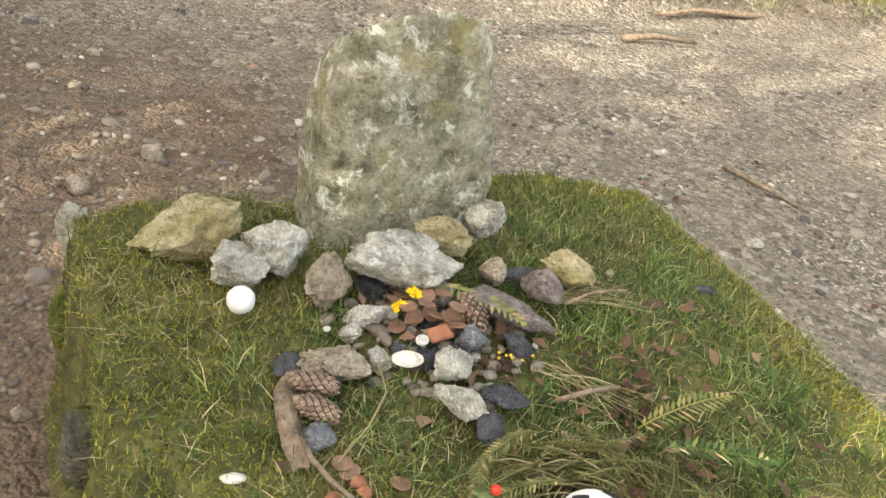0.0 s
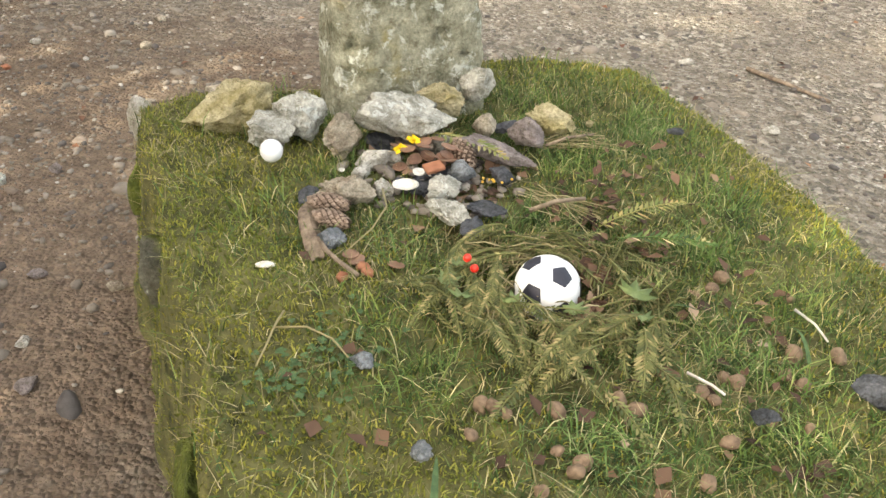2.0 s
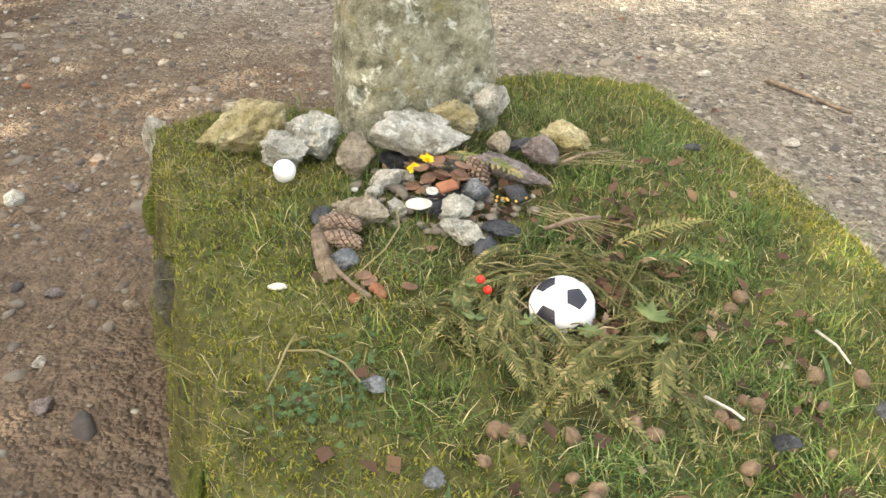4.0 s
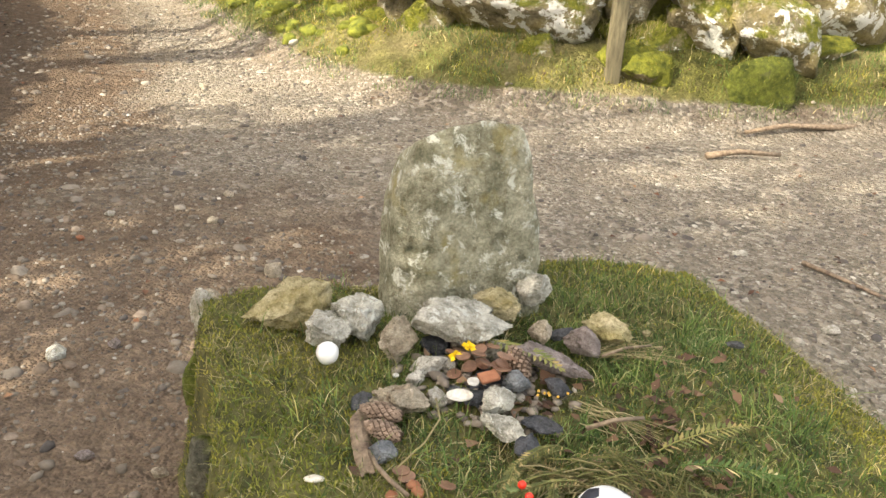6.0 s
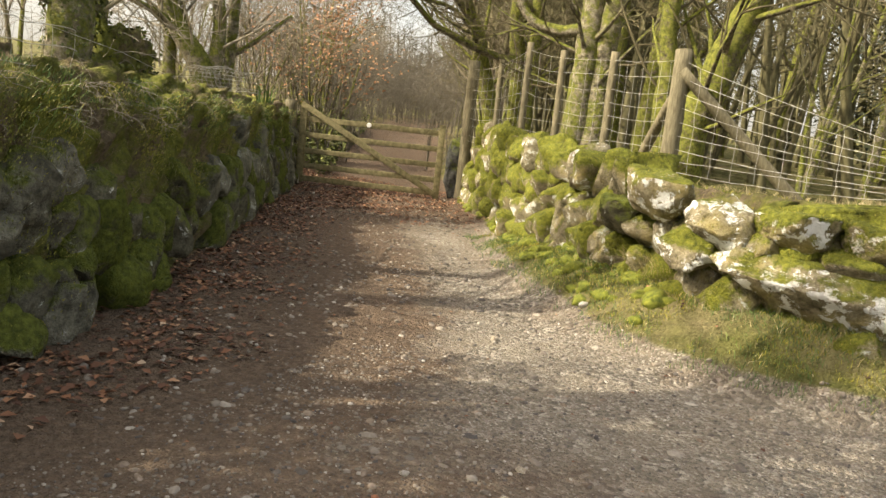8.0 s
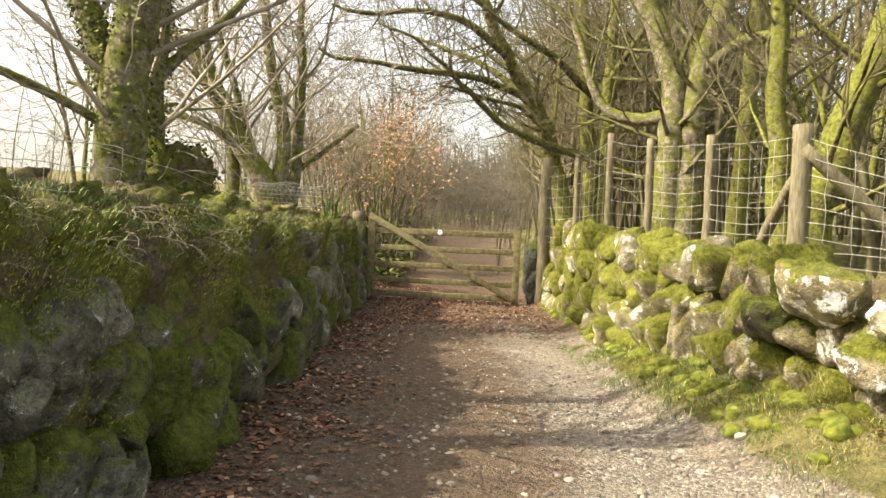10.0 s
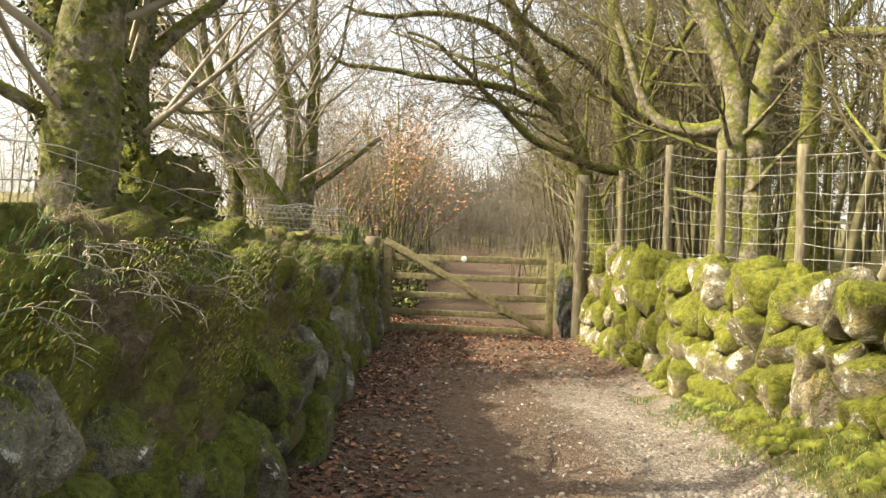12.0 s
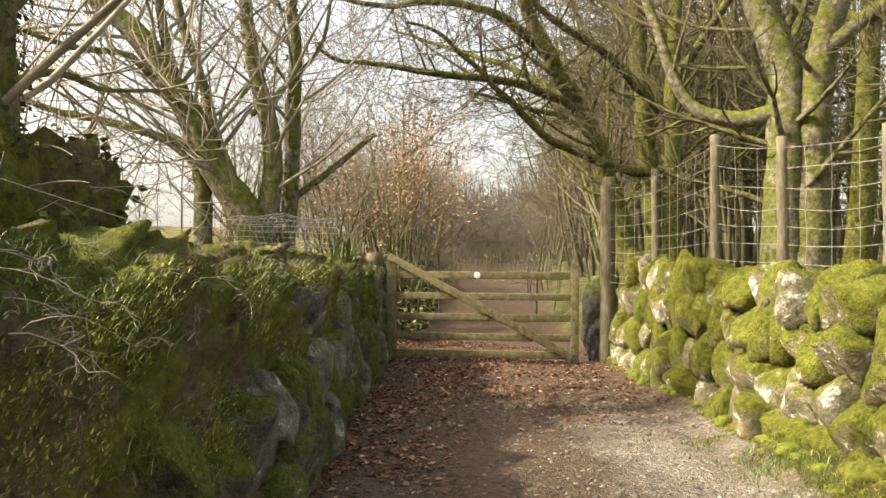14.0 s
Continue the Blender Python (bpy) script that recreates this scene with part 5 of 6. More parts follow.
def lane_left(X, Y):
    d = LEFT.distance(X, Y)
    q = (X + 8) * -0.5 + (Y - 12.8) * 0.866
    return np.where(d < 0.05, 1.0, 0.0) * np.clip(smooth(-1.3, -0.2, d) * 0.85 + 0.75 * smooth(-5.5, -1.5, q) * smooth(-4.6, -1.6, d), 0, 1) * (0.35 + 0.65 * (wobble(X, Y, 2.7) > -0.3))


litter("leaf_litter", 80000, 0.05, 51, -10.5, -2.6, 0.5, 15.0, lane_left, height, LEAF, "fallen brown leaves along the lane edge")
litter("lane_leaves", 700, 0.028, 52, -4.0, 3.5, 1.0, 8.0, lambda X, Y: np.where((LEFT.distance(X, Y) < -0.1) & (RIGHT.distance(X, Y) < -0.1), 0.6, 0.0), height, LEAF, "scattered small leaves on the lane")
litter("verge_leaves", 1200, 0.04, 53, -6.5, 3.5, 4.3, 13.5, lambda X, Y: smooth(-0.8, -0.4, RIGHT.distance(X, Y)) * smooth(0.2, 0.0, RIGHT.distance(X, Y)) * 0.6, height, LEAF, "dead leaves in the verge")


def build_gravel(name, count, lo, hi, seed, x0, x1, y0, y1, label, power=2.5, chance=None, zf=height, material=None):
    def keep(X, Y):
        if chance:
            return chance(X, Y)
        dx, dy = X - HEAD.x, Y - HEAD.y
        u, v = dx * ACROSS.x + dy * ACROSS.y, dx * ALONG.x + dy * ALONG.y
        on = (u > -0.74) & (u < 0.7) & (v > -0.1) & (v < 1.6)
        free = (LEFT.distance(X, Y) < -0.15) & (RIGHT.distance(X, Y) < -0.45) & ~on
        return np.where(free, 0.45 + 0.55 * (wobble(X, Y, 1.9) > -0.2), 0.0)
    X, Y = scatter(count, seed, x0, x1, y0, y1, keep)
    Z = zf(X, Y)
    r = np.random.RandomState(seed)
    forms = []
    for k in range(6):
        me = rock_mesh("form", 900 + k, 2 if hi > 0.02 else 1, 5)
        forms.append((np.array([v.co for v in me.vertices]), [tuple(p.vertices) for p in me.polygons]))
        bpy.data.meshes.remove(me)
    V, F, base = [], [], 0
    for x, y, z in zip(X, Y, Z):
        vs, fs = forms[r.randint(6)]
        s = lo + (hi - lo) * r.uniform() ** power
        a = r.uniform(0, 6.28)
        c, d = math.cos(a), math.sin(a)
        sx, sy, sz = s * r.uniform(0.7, 1.3), s * r.uniform(0.6, 1.0), s * r.uniform(0.4, 0.75)
        P = vs * np.array([sx, sy, sz])
        Q = np.stack([P[:, 0] * c - P[:, 1] * d + x, P[:, 0] * d + P[:, 1] * c + y, P[:, 2] + z + sz * 0.35], 1)
        V.append(Q)
        F.extend([tuple(i + base for i in f) for f in fs])
        base += len(vs)
    me = bpy.data.meshes.new(name)
    me.from_pydata(np.concatenate(V).tolist(), [], F)
    me.shade_smooth()
    return tagged(part(name, me, material or PEBBLES), label, "gravel", kind="stuff")


build_gravel("sunken_pebbles", 300, 0.009, 0.026, 66, -2.2, -0.45, 0.3, 4.0, "brown pebbles half sunk in the lane earth", 2.0, None, lambda X, Y: height(X, Y) - 0.007, PEBBLE_BROWN)
build_gravel("lane_grit", 17000, 0.003, 0.012, 61, -2.4, 2.3, 1.2, 4.3, "fine pale grit strewn over the lane")
build_gravel("lane_pebbles", 9000, 0.005, 0.02, 62, -3.6, 3.6, 0.2, 7.5, "grey and brown pebbles on the lane", 3.0)
build_gravel("bedded_stones", 1500, 0.009, 0.034, 67, -3.4, 2.6, 0.4, 7.0, "stones bedded in the worn lane", 2.2, None, lambda X, Y: height(X, Y) - 0.010)
def by_the_wall(X, Y):
    d = RIGHT.distance(X, Y)
    return smooth(-0.5 + 0.22 * smooth(6.3, 9.5, Y), -0.2, d) * smooth(0.2, 0.05, d) * (0.4 + 0.6 * (wobble(X, Y, 5.3) > 0)) * smooth(-0.7, -1.5, X)


build_gravel("moss_cushions", 9000, 0.03, 0.11, 68, -6.4, 1.4, 4.4, 13.4, "bright moss cushions at the wall foot", 1.6, by_the_wall, lambda X, Y: height(X, Y) - 0.032, MOSS)
build_gravel("lane_chippings", 9000, 0.006, 0.024, 63, -9.0, -0.5, 4.5, 13.5, "stone chippings along the lane")
mound_zs = lambda X, Y: np.array([mound_z(a, b) for a, b in zip(X, Y)]) + 0.006
build_gravel("offering_chips", 420, 0.005, 0.016, 64, 0.0, 0.34, 0.93, 1.2, "small stone and slate chips among the offerings", 1.5, lambda X, Y: smooth(0.16, 0.06, np.hypot((X - 0.17) * 0.9, Y - 1.06)), mound_zs)


def build_hedge_bank():
    """Low dark ivy and bramble leaf along the lane bank beyond the gate."""
    r = random.Random(14)
    g = Geo()
    for _ in range(9000):
        q, t, b = LEFT.at(S_GATE_L + 2.0 + 18 * r.random())
        w, up = r.uniform(-0.5, 1.2), r.random() ** 1.5 * 0.75
        x, y = q.x + b.x * w, q.y + b.y * w
        k = 0.6 + 0.6 * noise.noise(Vector((x, y, 1)))
        a = Vector((r.gauss(0, 1), r.gauss(0, 1), r.gauss(0, 0.6))).normalized() * 0.09
        g.card(Vector((x, y, hz(x, y) + up * k)), a, a.orthogonal().normalized() * 0.06, 0.006)
    return tagged(part("hedge_foliage", g, IVY), "dark ivy and bramble on the lane bank", "hedge", kind="stuff")


build_hedge_bank()


# ---- stones set against the headstone ----
R = "ring of stones on the grave"
for nm, loc, size, mat, lab, seed, turn in (
    ("grave_stone", (-0.205, 1.185, 0.445), (0.185, 0.10, 0.095), ROCK_YELLOW, "long ochre lichened stone beside the headstone", 1, (0, -14, 25)),
    ("grave_stone", (-0.135, 1.115, 0.44), (0.085, 0.085, 0.075), ROCK_GREY, "pale grey lichen-spotted stone on the turf", 2, (0, 8, 10)),
    ("grave_stone", (-0.085, 1.16, 0.45), (0.10, 0.08, 0.085), ROCK_GREY, "white-grey crusted stone by the headstone", 3, (5, -10, 30)),
    ("grave_stone", (0.0, 1.105, 0.445), (0.078, 0.07, 0.085), ROCK_TAN, "blocky tan stone on the turf", 4, (0, 12, 40)),
    ("grave_stone", (0.10, 1.17, 0.458), (0.178, 0.11, 0.10), ROCK_GREY, "large grey boulder flecked with white lichen", 5, (0, 9, 18)),
    ("grave_stone", (0.165, 1.245, 0.465), (0.095, 0.07, 0.065), ROCK_YELLOW, "small rounded ochre stone against the headstone", 6, (0, 0, 10)),
    ("grave_stone", (0.225, 1.285, 0.48), (0.06, 0.055, 0.085), ROCK_GREY, "small upright grey stone against the headstone", 7, (0, 5, 0)),
    ("grave_stone", (0.25, 1.215, 0.435), (0.045, 0.04, 0.04), ROCK_TAN, "small tan pebble among the stones", 8, (0, 0, 0)),
    ("grave_stone", (0.265, 1.125, 0.425), (0.125, 0.06, 0.045), ROCK_PINK, "flat pinkish grey slab of stone", 9, (6, 14, -18)),
    ("grave_stone", (0.325, 1.19, 0.435), (0.07, 0.055, 0.06), ROCK_PINK, "pinkish stone with a white broken edge", 10, (0, 10, 15)),
    ("grave_stone", (0.365, 1.235, 0.44), (0.09, 0.055, 0.055), ROCK_YELLOW, "pale yellow stone on the grass", 11, (0, 10, -10)),
    ("slate_piece", (0.285, 1.215, 0.43), (0.055, 0.03, 0.02), SLATE, "dark slate piece among the stones", 12, (0, -12, 30)),
    ("slate_piece", (0.065, 1.135, 0.42), (0.06, 0.05, 0.03), SLATE, "dark slate piece among the stones", 13, (0, 0, 0)),
    ("slate_piece", (-0.028, 0.955, 0.405), (0.04, 0.045, 0.016), SLATE, "square dark slate chip on the turf", 14, (10, 0, -8)),
    ("grave_stone", (0.035, 0.955, 0.42), (0.10, 0.062, 0.055), ROCK_TAN, "oblong tan sandstone on the offerings", 15, (0, 0, -6)),
    ("grave_stone", (0.028, 0.84, 0.405), (0.042, 0.038, 0.03), BLUE_STONE, "blue-grey pebble beside the pine cones", 16, (0, 0, 30)),
    ("quartz_piece", (0.062, 1.06, 0.425), (0.058, 0.04, 0.04), ROCK_PALE, "pale broken quartz among the offerings", 17, (0, -15, 20)),
    ("quartz_piece", (0.046, 1.03, 0.415), (0.036, 0.034, 0.03), ROCK_PALE, "pale broken quartz among the offerings", 18, (0, 0, 0)),
    ("quartz_piece", (0.095, 1.075, 0.425), (0.026, 0.026, 0.026), ROCK_PALE, "small white quartz cube", 19, (0, 0, 15)),
    ("quartz_piece", (0.16, 1.135, 0.425), (0.066, 0.045, 0.035), ROCK_PALE, "pale flat quartz stone under a fern", 20, (0, -8, 20)),
    ("grave_stone", (0.09, 0.985, 0.412), (0.045, 0.034, 0.022), ROCK_PALE, "pale stone chip on the turf", 21, (0, 10, -30)),
    ("grave_stone", (0.215, 1.04, 0.425), (0.05, 0.036, 0.036), BLUE_STONE, "grey veined pebble among the offerings", 22, (0, 0, 0)),
    ("grave_stone", (0.19, 0.985, 0.42), (0.066, 0.05, 0.042), ROCK_GREY, "grey and white veined stone", 23, (0, 0, 35)),
    ("grave_stone", (0.205, 0.92, 0.415), (0.085, 0.05, 0.036), ROCK_GREY, "long greenish white stone", 24, (0, 12, -12)),
    ("slate_piece", (0.242, 0.885, 0.41), (0.04, 0.06, 0.022), SLATE, "dark slate chip leaning on a pale stone", 25, (0, 15, -20)),
    ("slate_piece", (0.262, 0.95, 0.412), (0.072, 0.045, 0.02), SLATE, "flat dark slate on the turf", 26, (0, 0, -15)),
    ("slate_piece", (0.285, 1.055, 0.415), (0.045, 0.058, 0.03), SLATE, "dark blue slate chip by the offerings", 27, (0, 10, 20)),
    ("slate_piece", (0.12, 1.01, 0.405), (0.04, 0.06, 0.018), SLATE, "dark slate sliver among the offerings", 28, (0, 0, 40)),
    ("slate_piece", (0.155, 1.0, 0.41), (0.05, 0.04, 0.022), SLATE, "dark slate sliver among the offerings", 29, (0, 0, 0)),
    ("grave_stone", (0.118, 0.592, 0.392), (0.034, 0.028, 0.02), BLUE_STONE, "grey-blue pebble lying in the grass", 30, (0, 0, 0)),
    ("grave_stone", (0.205, 0.462, 0.378), (0.03, 0.028, 0.022), BLUE_STONE, "grey-blue pebble lying in the grass", 31, (0, 0, 0)),
    ("grave_stone", (0.605, 0.545, 0.40), (0.034, 0.028, 0.018), SLATE, "small dark pebble lying in the grass", 32, (0, 0, 0)),
    ("grave_stone", (0.775, 0.615, 0.39), (0.10, 0.05, 0.04), SLATE, "long dark stone at the mound's edge", 33, (0, 0, -20)),
    ("grave_stone", (0.445, 1.265, 0.425), (0.018, 0.016, 0.016), ROCK_YELLOW, "tiny cream pebble in the grass", 34, (0, 0, 0)),
    ("grave_stone", (0.61, 1.26, 0.425), (0.035, 0.025, 0.012), SLATE, "thin dark stone in the grass", 35, (0, 0, 0)),
    ("grave_stone", (0.165, 1.05, 0.405), (0.08, 0.09, 0.02), SLATE, "flat dark stone under the coins", 36, (0, 0, 10)),
    ("quartz_piece", (-0.415, 1.22, 0.33), (0.05, 0.08, 0.09), ROCK_PALE, "white lichened edging stone of the mound", 37, (0, 0, 30)),
):
    rock(nm, (loc[0], loc[1], max(loc[2], mound_z(loc[0], loc[1]) + size[2] * 0.28)), size, mat, lab, 500 + seed, turn, "stone", R, 5 if size[0] > 0.07 else 4, rough=0.38)

# loose stones on the lane
for k, (x, y, s, mat) in enumerate([(-1.03, 2.83, 0.055, ROCK_TAN), (-0.98, 2.55, 0.05, ROCK_TAN), (-0.62, 2.2, 0.085, ROCK_TAN), (-0.73, 1.95, 0.085, ROCK_TAN), (-1.34, 2.27, 0.04, CLAY),
                                    (-1.36, 2.5, 0.045, ROCK_PALE), (-0.55, 1.72, 0.07, ROCK_TAN), (-0.42, 1.95, 0.04, ROCK_TAN), (-0.98, 1.55, 0.07, ROCK_GREY), (-0.86, 1.62, 0.05, ROCK_PINK),
                                    (-0.66, 0.72, 0.09, ROCK_TAN), (-0.55, 0.86, 0.05, ROCK_PINK), (-0.62, 0.98, 0.035, ROCK_PALE), (-0.48, 0.55, 0.07, ROCK_TAN), (1.13, 2.19, 0.06, ROCK_PALE),
                                    (0.97, 2.77, 0.055, ROCK_PALE), (-0.38, 1.55, 0.06, ROCK_TAN), (-1.61, 5.48, 0.09, ROCK_PALE), (-1.9, 4.6, 0.07, ROCK_TAN), (-0.7, 1.2, 0.045, ROCK_PINK), (-0.52, 1.18, 0.04, ROCK_TAN)]):
    rock("lane_stone", (x, y, hz(x, y) + s * 0.15), (s, s * 0.75, s * 0.55), mat, "loose weathered stone on the lane", 700 + k, (0, 0, 37 * k), "stone", "loose stones on the lane", 3)


# ---- offerings ----
def pine_cone(loc, length, wide, turn, seed):
    r = random.Random(seed)
    thing = empty("pine_cone", pose(*loc, *turn), "closed brown pine cone lying among the offerings", "pine cone", "pine cones")
    g = Geo()
    core = []
    for k in range(9):
        f = k / 8
        core.append((Vector((length * (f - 0.5), 0, 0)), wide * 0.44 * math.sin(math.pi * (0.12 + 0.84 * f)) ** 0.8))
    g.tube([c[0] for c in core], [c[1] for c in core], 12)
    part("core", g, CONE_CORE, thing)
    s = Geo()
    for k in range(96):
        f = (k + 0.5) / 96
        w = k * 2.39996
        rad = wide * 0.5 * math.sin(math.pi * (0.10 + 0.86 * f)) ** 0.8
        o = Vector((0, math.cos(w), math.sin(w)))
        a = Vector((1, 0, 0))
        t = o.cross(a)
        e = length * 0.08
        p = Vector((length * (f - 0.5), 0, 0)) + o * rad * 0.9
        s.add([tuple(p - a * e), tuple(p - t * e * 0.8 + o * e * 0.2), tuple(p + a * e * 0.9 + o * e * 0.35), tuple(p + t * e * 0.8 + o * e * 0.2), tuple(p + o * e * 0.5)],
              [(0, 4, 1), (1, 4, 2), (2, 4, 3), (3, 4, 0)])
    tagged(part("scale_layer", s, CONE, thing, smooth=False), kind="stuff")


pine_cone((0.012, 0.915, 0.42), 0.066, 0.033, (0, 0, 172), 1)
pine_cone((0.024, 0.874, 0.417), 0.062, 0.031, (0, 0, 160), 2)
pine_cone((0.215, 1.095, 0.43), 0.066, 0.042, (0, 20, -58), 3)


def disc(name, loc, rad, thick, mat, label, turn=(0, 0, 0), category="coin", group="coins left on the grave"):
    g = Geo()
    g.tube([Vector((0, 0, z)) for z in (-thick / 2, -thick / 3, thick / 3, thick / 2)], [rad * 0.95, rad, rad, rad * 0.95], 20)
    ob = part(name, g, mat, smooth=False)
    ob.matrix_world = pose(*loc, *turn)
    return tagged(ob, label, category, group)


rr = random.Random(17)
for k in range(16):
    x, y = 0.172 + rr.gauss(0, 0.022), 1.082 + rr.gauss(0, 0.016)
    disc("coin", (x, y, 0.422 + 0.002 * k), 0.0129, 0.002, COPPER, "tarnished copper coin in a small heap", (rr.uniform(-22, 22), rr.uniform(-22, 22), 0))
for x, y in ((0.075, 0.80), (0.135, 0.79), (0.065, 0.81), (0.13, 1.085), (0.108, 1.055)):
    disc("coin", (x, y, mound_z(x, y) + 0.012), 0.0129, 0.002, COPPER, "tarnished copper coin lying on the turf", (rr.uniform(-15, 15), rr.uniform(-15, 15), 0))

g = Geo()
g.box(pose(0, 0, 0), 0.034, 0.024, 0.008, 0.003)
shard = part("clay_shard", g, CLAY)
shard.matrix_world = pose(0.168, 1.035, 0.432, 8, -6, 30)
tagged(shard, "orange broken clay shard among the offerings", "shard")

golf = part("white_ball", rock_mesh("white_ball", 5, 4, 0, 0.0, 0.03), WHITE)
golf.matrix_world = pose(-0.108, 1.035, 0.44) @ Matrix.Diagonal((0.0195, 0.0195, 0.0195, 1))
tagged(golf, "small white ball resting in the grass", "ball")


def shell(loc, size, turn, label):
    g = Geo()
    n = 18
    for k in range(6):
        f = k / 5
        for j in range(n):
            w = 2 * math.pi * j / n
            g.v.append((math.cos(w) * size * 0.5 * f, math.sin(w) * size * 0.33 * f, size * 0.16 * f ** 2 * (1 + 0.06 * math.sin(5 * w)) - size * 0.05))
    for k in range(5):
        for j in range(n):
            q = (j + 1) % n
            g.f.append((k * n + j, k * n + q, (k + 1) * n + q, (k + 1) * n + j))
    ob = part("shell", g, SHELL)
    ob.matrix_world = pose(*loc, *turn)
    md = ob.modifiers.new("thickness", "SOLIDIFY")
    md.thickness = 0.0025
    return tagged(ob, label, "shell", "shells on the grave")


shell((0.127, 0.975, 0.425), 0.044, (10, 0, 10), "white oyster shell lying open side up")
shell((-0.052, 0.768, 0.402), 0.03, (170, 0, 10), "small white shell lying in the grass")
shell((0.143, 1.015, 0.43), 0.026, (30, 10, 50), "bluish white shell fragment")
shell((0.012, 1.025, 0.418), 0.014, (30, 10, 50), "tiny white shell fragment")


def twig_thing(name, pts, r0, r1, mat, label, category, sides=8):
    g = Geo()
    P = [Vector(p) for p in pts]
    n = len(P)
    g.tube(P, [r0 + (r1 - r0) * i / (n - 1) for i in range(n)], sides)
    return tagged(part(name, g, mat), label, category)


rock("driftwood_stick", (-0.012, 0.872, mound_z(-0.012, 0.872) + 0.016), (0.165, 0.028, 0.02), DRIFT, "short split piece of weathered driftwood", 640, (6, 5, -70), "stick", "", 5, box=0.75, rough=0.28)
twig_thing("twig", [(0.012, 0.835, 0.405), (0.03, 0.80, 0.41), (0.055, 0.775, 0.408), (0.085, 0.758, 0.40)], 0.004, 0.003, DRIFT, "thin grey twig on the turf", "stick", 6)
twig_thing("twig", [(0.36, 1.16, 0.425), (0.40, 1.19, 0.43), (0.45, 1.215, 0.428)], 0.003, 0.002, DRIFT, "dry brown stalk on the turf", "stick", 6)
twig_thing("twig", [(0.33, 0.955, 0.41), (0.37, 0.965, 0.425), (0.42, 0.99, 0.42)], 0.004, 0.003, DRIFT, "split pale twig on the turf", "stick", 6)
twig_thing("pale_stem", [(0.0, 0.665, 0.40), (0.0, 0.62, 0.412), (-0.005, 0.585, 0.402), (-0.01, 0.56, 0.395)], 0.0017, 0.0012, DRY, "pale curling dead stem in the grass", "stem", 5)
twig_thing("pale_stem", [(-0.005, 0.63, 0.40), (0.04, 0.625, 0.41), (0.075, 0.615, 0.402), (0.10, 0.59, 0.395)], 0.0017, 0.0012, DRY, "pale curling dead stem in the grass", "stem", 5)
twig_thing("pale_stem", [(0.09, 0.97, 0.42), (0.105, 0.91, 0.425), (0.09, 0.86, 0.415), (0.06, 0.80, 0.41)], 0.0018, 0.0012, DRY, "pale curling dead stem in the grass", "stem", 5)
twig_thing("pale_stem", [(0.525, 0.61, 0.40), (0.55, 0.585, 0.405), (0.565, 0.575, 0.40)], 0.0022, 0.0018, SHELL, "short whitish stalk in the grass", "stem", 5)
twig_thing("pale_stem", [(0.70, 0.76, 0.40), (0.715, 0.725, 0.405), (0.725, 0.695, 0.40)], 0.0022, 0.0016, SHELL, "short whitish stalk in the grass", "stem", 5)
twig_thing("fallen_stick", [(1.32, 4.55, 0.03), (1.55, 4.66, 0.06), (1.85, 4.76, 0.05), (2.15, 4.92, 0.04)], 0.012, 0.02, DRIFT, "pale fallen stick at the lane edge", "stick")
twig_thing("fallen_stick", [(1.03, 4.02, 0.02), (1.2, 4.1, 0.035), (1.42, 4.14, 0.025)], 0.018, 0.011, DRIFT, "brown fallen stick on the lane", "stick")
twig_thing("fallen_stick", [(1.18, 2.72, 0.015), (1.27, 2.6, 0.02), (1.4, 2.47, 0.012)], 0.009, 0.006, DRIFT, "thin grey stick on the lane", "stick")
twig_thing("fallen_log", [(-4.05, 2.0, 1.34), (-4.25, 2.6, 1.37), (-4.42, 3.05, 1.35), (-4.58, 3.45, 1.36)], 0.045, 0.055, LOG_BARK, "fallen mossy log lying on the bank", "log", 12)
twig_thing("fence_wire", [(-3.75, 2.4, 1.62), (-4.25, 3.7, 1.52), (-4.9, 4.75, 1.44), (-5.6, 5.8, 1.5)], 0.0014, 0.0014, WIRE, "loose strand of wire along the bank", "wire", 4)


def sprig(g, p, d, length, width, r, n=13, droop=0.0):
    """A frond: a midrib set with paired leaflets."""
    up = Vector((0, 0, 1))
    pts = [p]
    for k in range(n):
        d = (d + Vector((r.gauss(0, 0.05), r.gauss(0, 0.05), -droop))).normalized()
        pts.append(pts[-1] + d * length / n)
    g.tube(pts, [0.0012] * (n + 1), 3, False)
    side = d.cross(up).normalized()
    for k in range(1, n):
        w = width * math.sin(math.pi * (0.15 + 0.8 * k / n))
        for s in (-1, 1):
            a = (side * s + d * 0.75 + up * r.uniform(-0.1, 0.25)).normalized() * w
            g.card(pts[k], a, d * length / n * 0.75, 0.0006)


